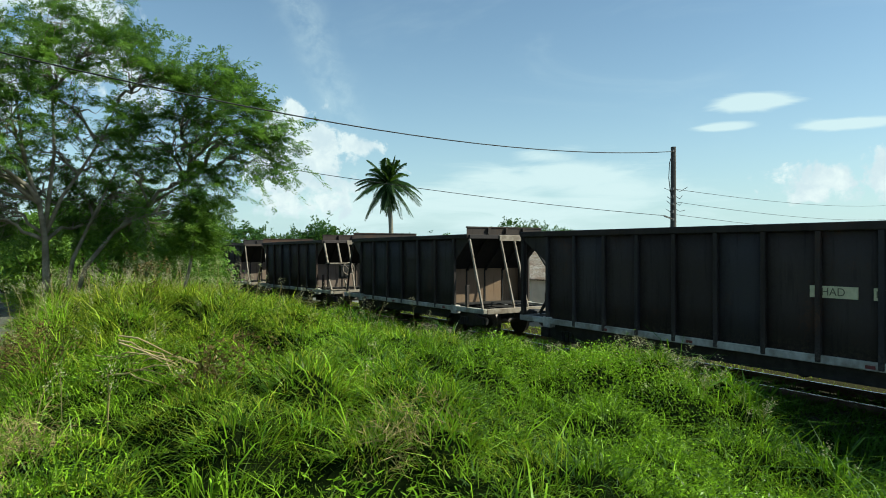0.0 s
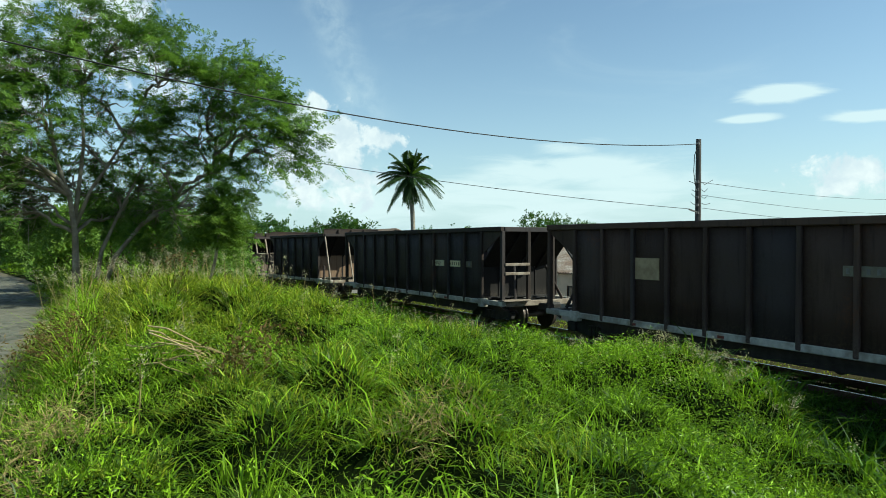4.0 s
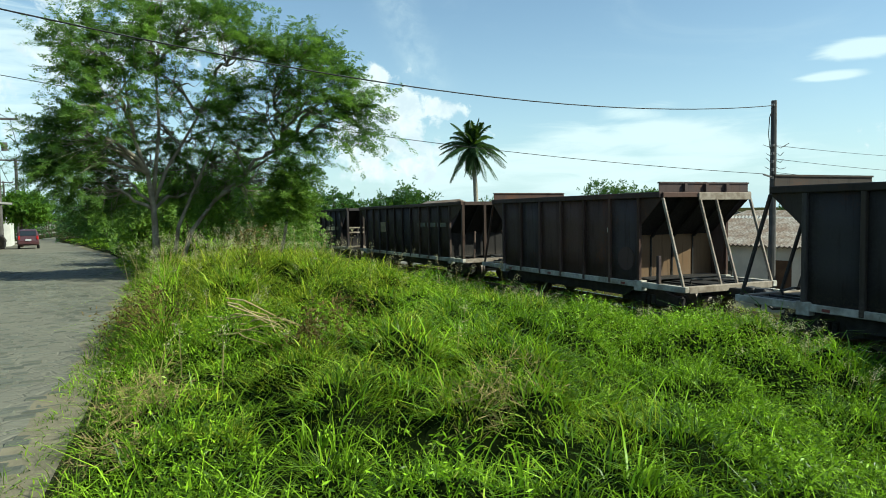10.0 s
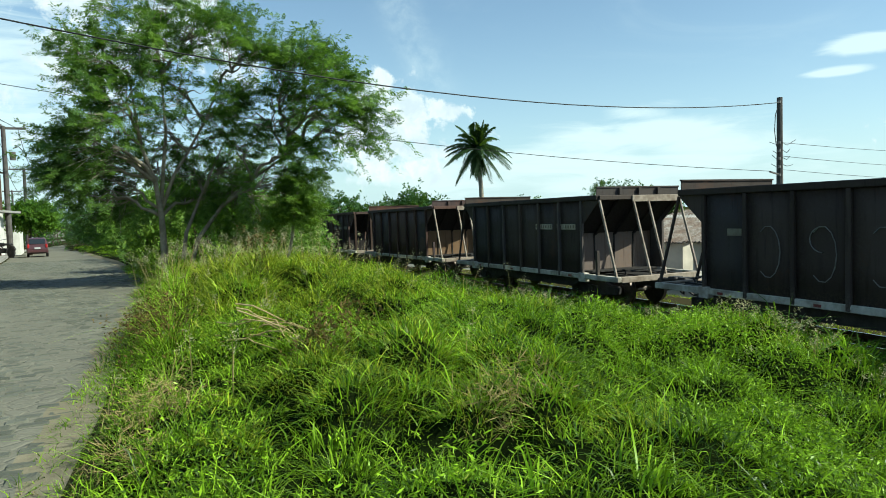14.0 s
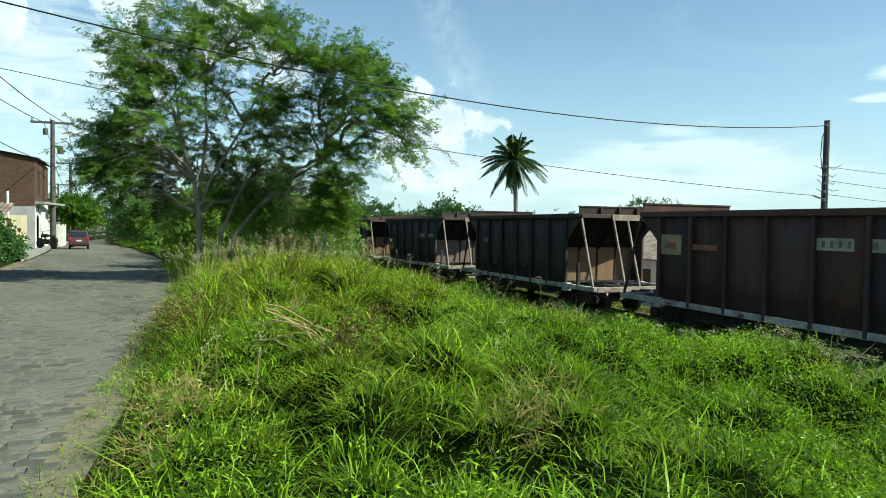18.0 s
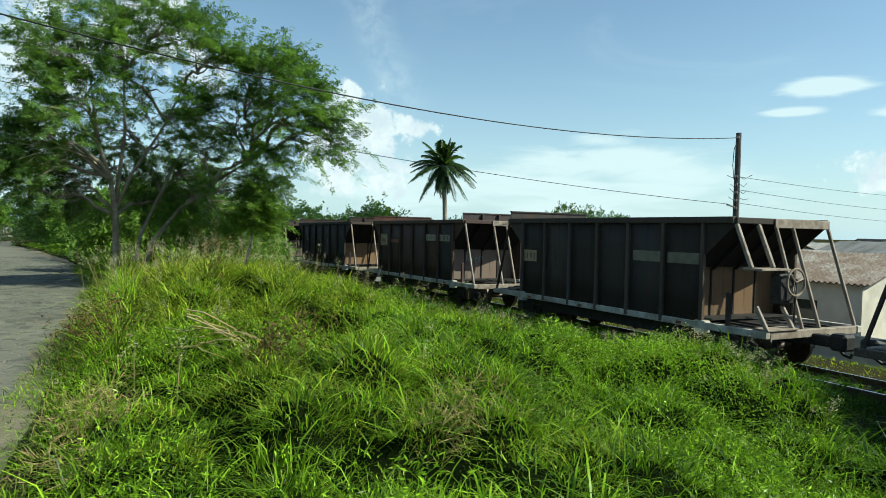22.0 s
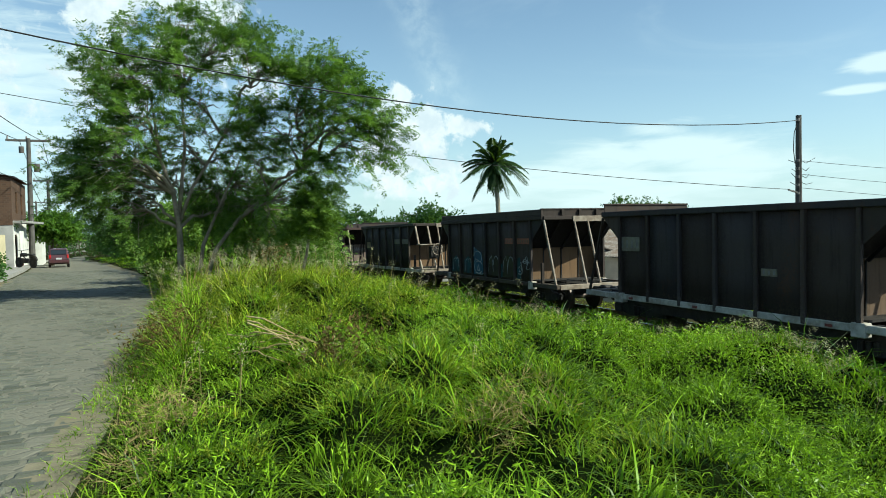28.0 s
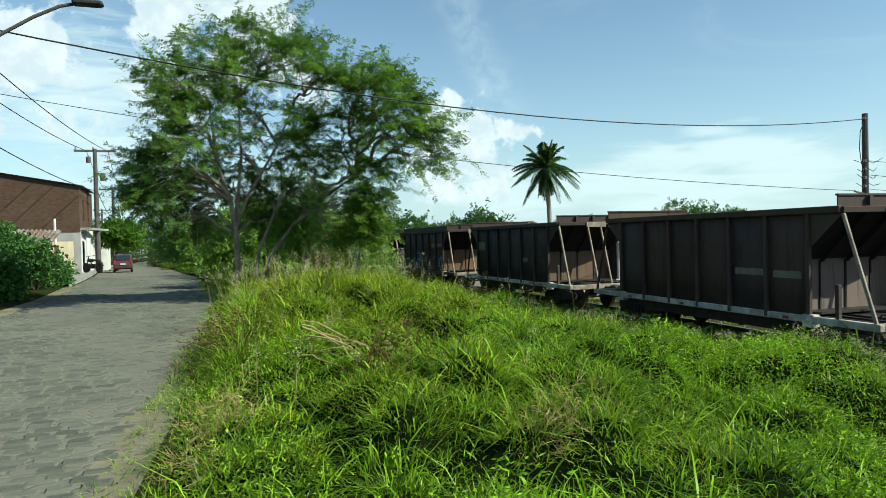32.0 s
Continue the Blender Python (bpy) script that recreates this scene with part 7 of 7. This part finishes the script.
    for x, y, w, d, e, wall in ((-13.0, 66.0, 7, 12, 3.0, "plaster_white"), (-16.0, 82.0, 8, 12, 3.0, "plaster_yellow"), (-19.0, 100.0, 8, 14, 3.2, "plaster_cream")):
        g2 = land_at(x, y)
        hh = gable_house(x, y, w, d, g2 + e, g2 + e + 1.1, 7, wall, "tile", "plain street house with a clay tile roof", g2 - 0.3)
        tagged(hh, group="houses along the road")


houses_left()


# ---------------------------------------------------------------- vehicles
def car_paint(name, col):
    mat = bpy.data.materials.new(name)
    mat.use_nodes = True
    b = mat.node_tree.nodes["Principled BSDF"]
    k = Nodes(mat.node_tree)
    dust = k.noise(k.coords(), 3.0, 5)
    k.put(b.inputs["Base Color"], k.mix(k.m("MULTIPLY", dust, 0.5), (*col, 1), tuple(0.5 * c + 0.05 for c in col)))
    b.inputs["Roughness"].default_value, b.inputs["Coat Weight"].default_value = 0.35, 0.5
    return mat


MAT["red_paint"], MAT["white_paint"] = car_paint("red_car_paint", (0.055, 0.010, 0.012)), car_paint("white_car_paint", (0.6, 0.6, 0.6))
MAT["rubber"] = mottled("tyre_rubber", (0.025, 0.025, 0.025), (0.04, 0.04, 0.04), 9, 0.85)
MAT["red_lamp"] = mottled("red_lamp_lens", (0.45, 0.02, 0.02), (0.3, 0.01, 0.01), 9, 0.2)
MAT["chrome"] = mottled("dull_chrome", (0.6, 0.6, 0.6), (0.45, 0.45, 0.45), 5, 0.25, 1.0, 0.05)
MAT["plate"] = mottled("grey_plate", (0.5, 0.5, 0.5), (0.4, 0.4, 0.4), 8, 0.5)


def make_car(m, paint, label):
    """A small hatchback; its front is +y."""
    car = empty("car", m)
    tagged(car, label, "car")
    prof = [(-1.85, 0.34), (-1.88, 0.62), (-1.80, 0.92), (-1.55, 1.36), (-1.30, 1.44), (0.30, 1.42), (0.85, 0.98), (1.62, 0.86), (1.82, 0.68), (1.84, 0.34), (1.55, 0.26), (-1.55, 0.26)]
    bm = bmesh.new()
    rings = []
    for x, f, dz in ((-0.80, 0.985, 0.0), (-0.74, 1.0, 0.015), (0.0, 1.0, 0.03), (0.74, 1.0, 0.015), (0.80, 0.985, 0.0)):
        ring = []
        for y, z in prof:
            taper = 1.0 - 0.22 * max(0.0, (z - 0.9) / 0.55)
            ring.append(bm.verts.new((x * taper, y * f, z + (dz if z > 0.8 else 0))))
        rings.append(ring)
    n = len(prof)
    for r, s in zip(rings, rings[1:]):
        for i in range(n):
            bm.faces.new((r[i], r[(i + 1) % n], s[(i + 1) % n], s[i]))
    bm.faces.new(rings[0][::-1])
    bm.faces.new(rings[-1])
    part("body", bm, paint, car)
    part("rear_window", prism([(-1.79, 0.98), (-1.60, 1.34), (-1.585, 1.335), (-1.775, 0.975)], "x", -0.58, 0.58), MAT["glass"], car).location = (0, -0.03, 0.02)
    part("windscreen", prism([(0.40, 1.36), (0.84, 1.01), (0.86, 1.03), (0.42, 1.385)], "x", -0.6, 0.6), MAT["glass"], car).location = (0, 0.01, 0.02)
    for s in (-1, 1):
        part("side_window", prism([(-1.40, 1.0), (-1.25, 1.33), (0.25, 1.33), (0.62, 1.0)], "x", s * 0.735, s * 0.775), MAT["glass"], car)
        part("tail_lamp", box((s * 0.60, -1.90, 0.70), (s * 0.76, -1.82, 0.98), 0.02), MAT["red_lamp"], car, "red tail lamp")
        part("mirror", box((s * 0.76, 0.55, 0.95), (s * 0.88, 0.63, 1.05), 0.02), paint, car)
        for y in (-1.18, 1.2):
            bm = bmesh.new()
            disc(bm, (s * 0.73, y, 0.28), (1, 0, 0), 0.28, 0.17, 24)
            wheel = part("wheel", bm, MAT["rubber"], car)
            bm = bmesh.new()
            disc(bm, (s * 0.80, y, 0.28), (1, 0, 0), 0.18, 0.04, 16)
            part("rim", bm, MAT["chrome"], wheel)
    part("bumper", box((-0.76, -1.96, 0.36), (0.76, -1.82, 0.56), 0.03), paint, car)
    part("number_plate", box((-0.22, -1.93, 0.62), (0.22, -1.885, 0.75)), MAT["plate"], car)
    return car


def make_motorcycle(m):
    b = empty("motorcycle", m)
    tagged(b, "dark parked motorcycle on the pavement", "motorcycle")
    for y in (-0.62, 0.65):
        bm = bmesh.new()
        bmesh.ops.create_cone(bm, cap_ends=True, segments=24, radius1=0.29, radius2=0.29, depth=0.09, matrix=Matrix.Translation((0, y, 0.29)) @ Matrix.Rotation(math.pi / 2, 4, "Y"))
        wheel = part("wheel", bm, MAT["rubber"], b)
        bm = bmesh.new()
        disc(bm, (0, y, 0.29), (1, 0, 0), 0.10, 0.11, 16)
        part("hub", bm, MAT["dark_steel"], wheel)
    bm = bmesh.new()
    add_tube(bm, [(0, 0.65, 0.29), (0, 0.48, 0.72), (0, 0.40, 0.95)], 0.03, 8)
    add_tube(bm, [(0, 0.45, 0.8), (0, 0.0, 0.45), (0, -0.62, 0.29)], 0.03, 8)
    part("frame", bm, MAT["dark_steel"], b)
    part("engine", box((-0.13, -0.15, 0.25), (0.13, 0.25, 0.52), 0.04), MAT["dark_steel"], b)
    part("fuel_tank", box((-0.13, 0.0, 0.62), (0.13, 0.42, 0.84), 0.07), MAT["rubber"], b)
    part("seat", box((-0.13, -0.65, 0.68), (0.13, 0.02, 0.80), 0.05), MAT["rubber"], b)
    part("handlebar", tube([(-0.34, 0.30, 1.02), (-0.1, 0.40, 0.98), (0.1, 0.40, 0.98), (0.34, 0.30, 1.02)], 0.016, 6), MAT["chrome"], b)
    part("mudguard", tube([(0, -0.95, 0.42), (0, -0.85, 0.58), (0, -0.62, 0.64), (0, -0.4, 0.60)], 0.07, 6), MAT["dark_steel"], b)


make_car(pose(-6.45, 50.8, float(fall(49.5)) - 0.03, -0.8, 0, 7.2) @ Matrix.Diagonal((0.72, 0.90, 0.84, 1)), MAT["red_paint"], "dark red hatchback parked at the road's edge")
make_car(pose(-12.0, 92.0, float(fall(92.0)) + 0.02, -1.3, 0, 7.5), MAT["white_paint"], "white car far down the road")
make_motorcycle(pose(-7.35, 45.0, float(fall(45.0)) + 0.16, 0, 0, 42))


# ---------------------------------------------------------------- what moves
def on_track(s):
    """The pose of a wagon whose middle is s metres along the line."""
    d = 3.2
    x, z = float(track_x(s)), float(fall(s)) + RAIL
    x0, x1 = float(track_x(s - d)), float(track_x(s + d))
    z0, z1 = float(fall(s - d)), float(fall(s + d))
    turn = math.degrees(math.atan2(-(x1 - x0), 2 * d))
    tilt = math.degrees(math.atan2(z1 - z0, 2 * d))
    return pose((x0 + x1) / 2 if s > 15 else x, s, z, tilt, 0, turn)


def motions():
    for w, mid, *_ in WAGONS:
        walk(w, [(t, on_track(mid + SPEED * t)) for t in (i * 0.8 for i in range(41))])
        ends = 200 if -112 < mid < 45 else 0
        for o in w.children_recursive:
            if ends and o.name.split(".")[0] == "wheelset":
                y = o.location.y
                step = 32.0 / ends
                walk(o, [(i * step, pose(0, y, 0.37, math.degrees(-SPEED * i * step / 0.37), 0, 0)) for i in range(ends + 1)])


motions()
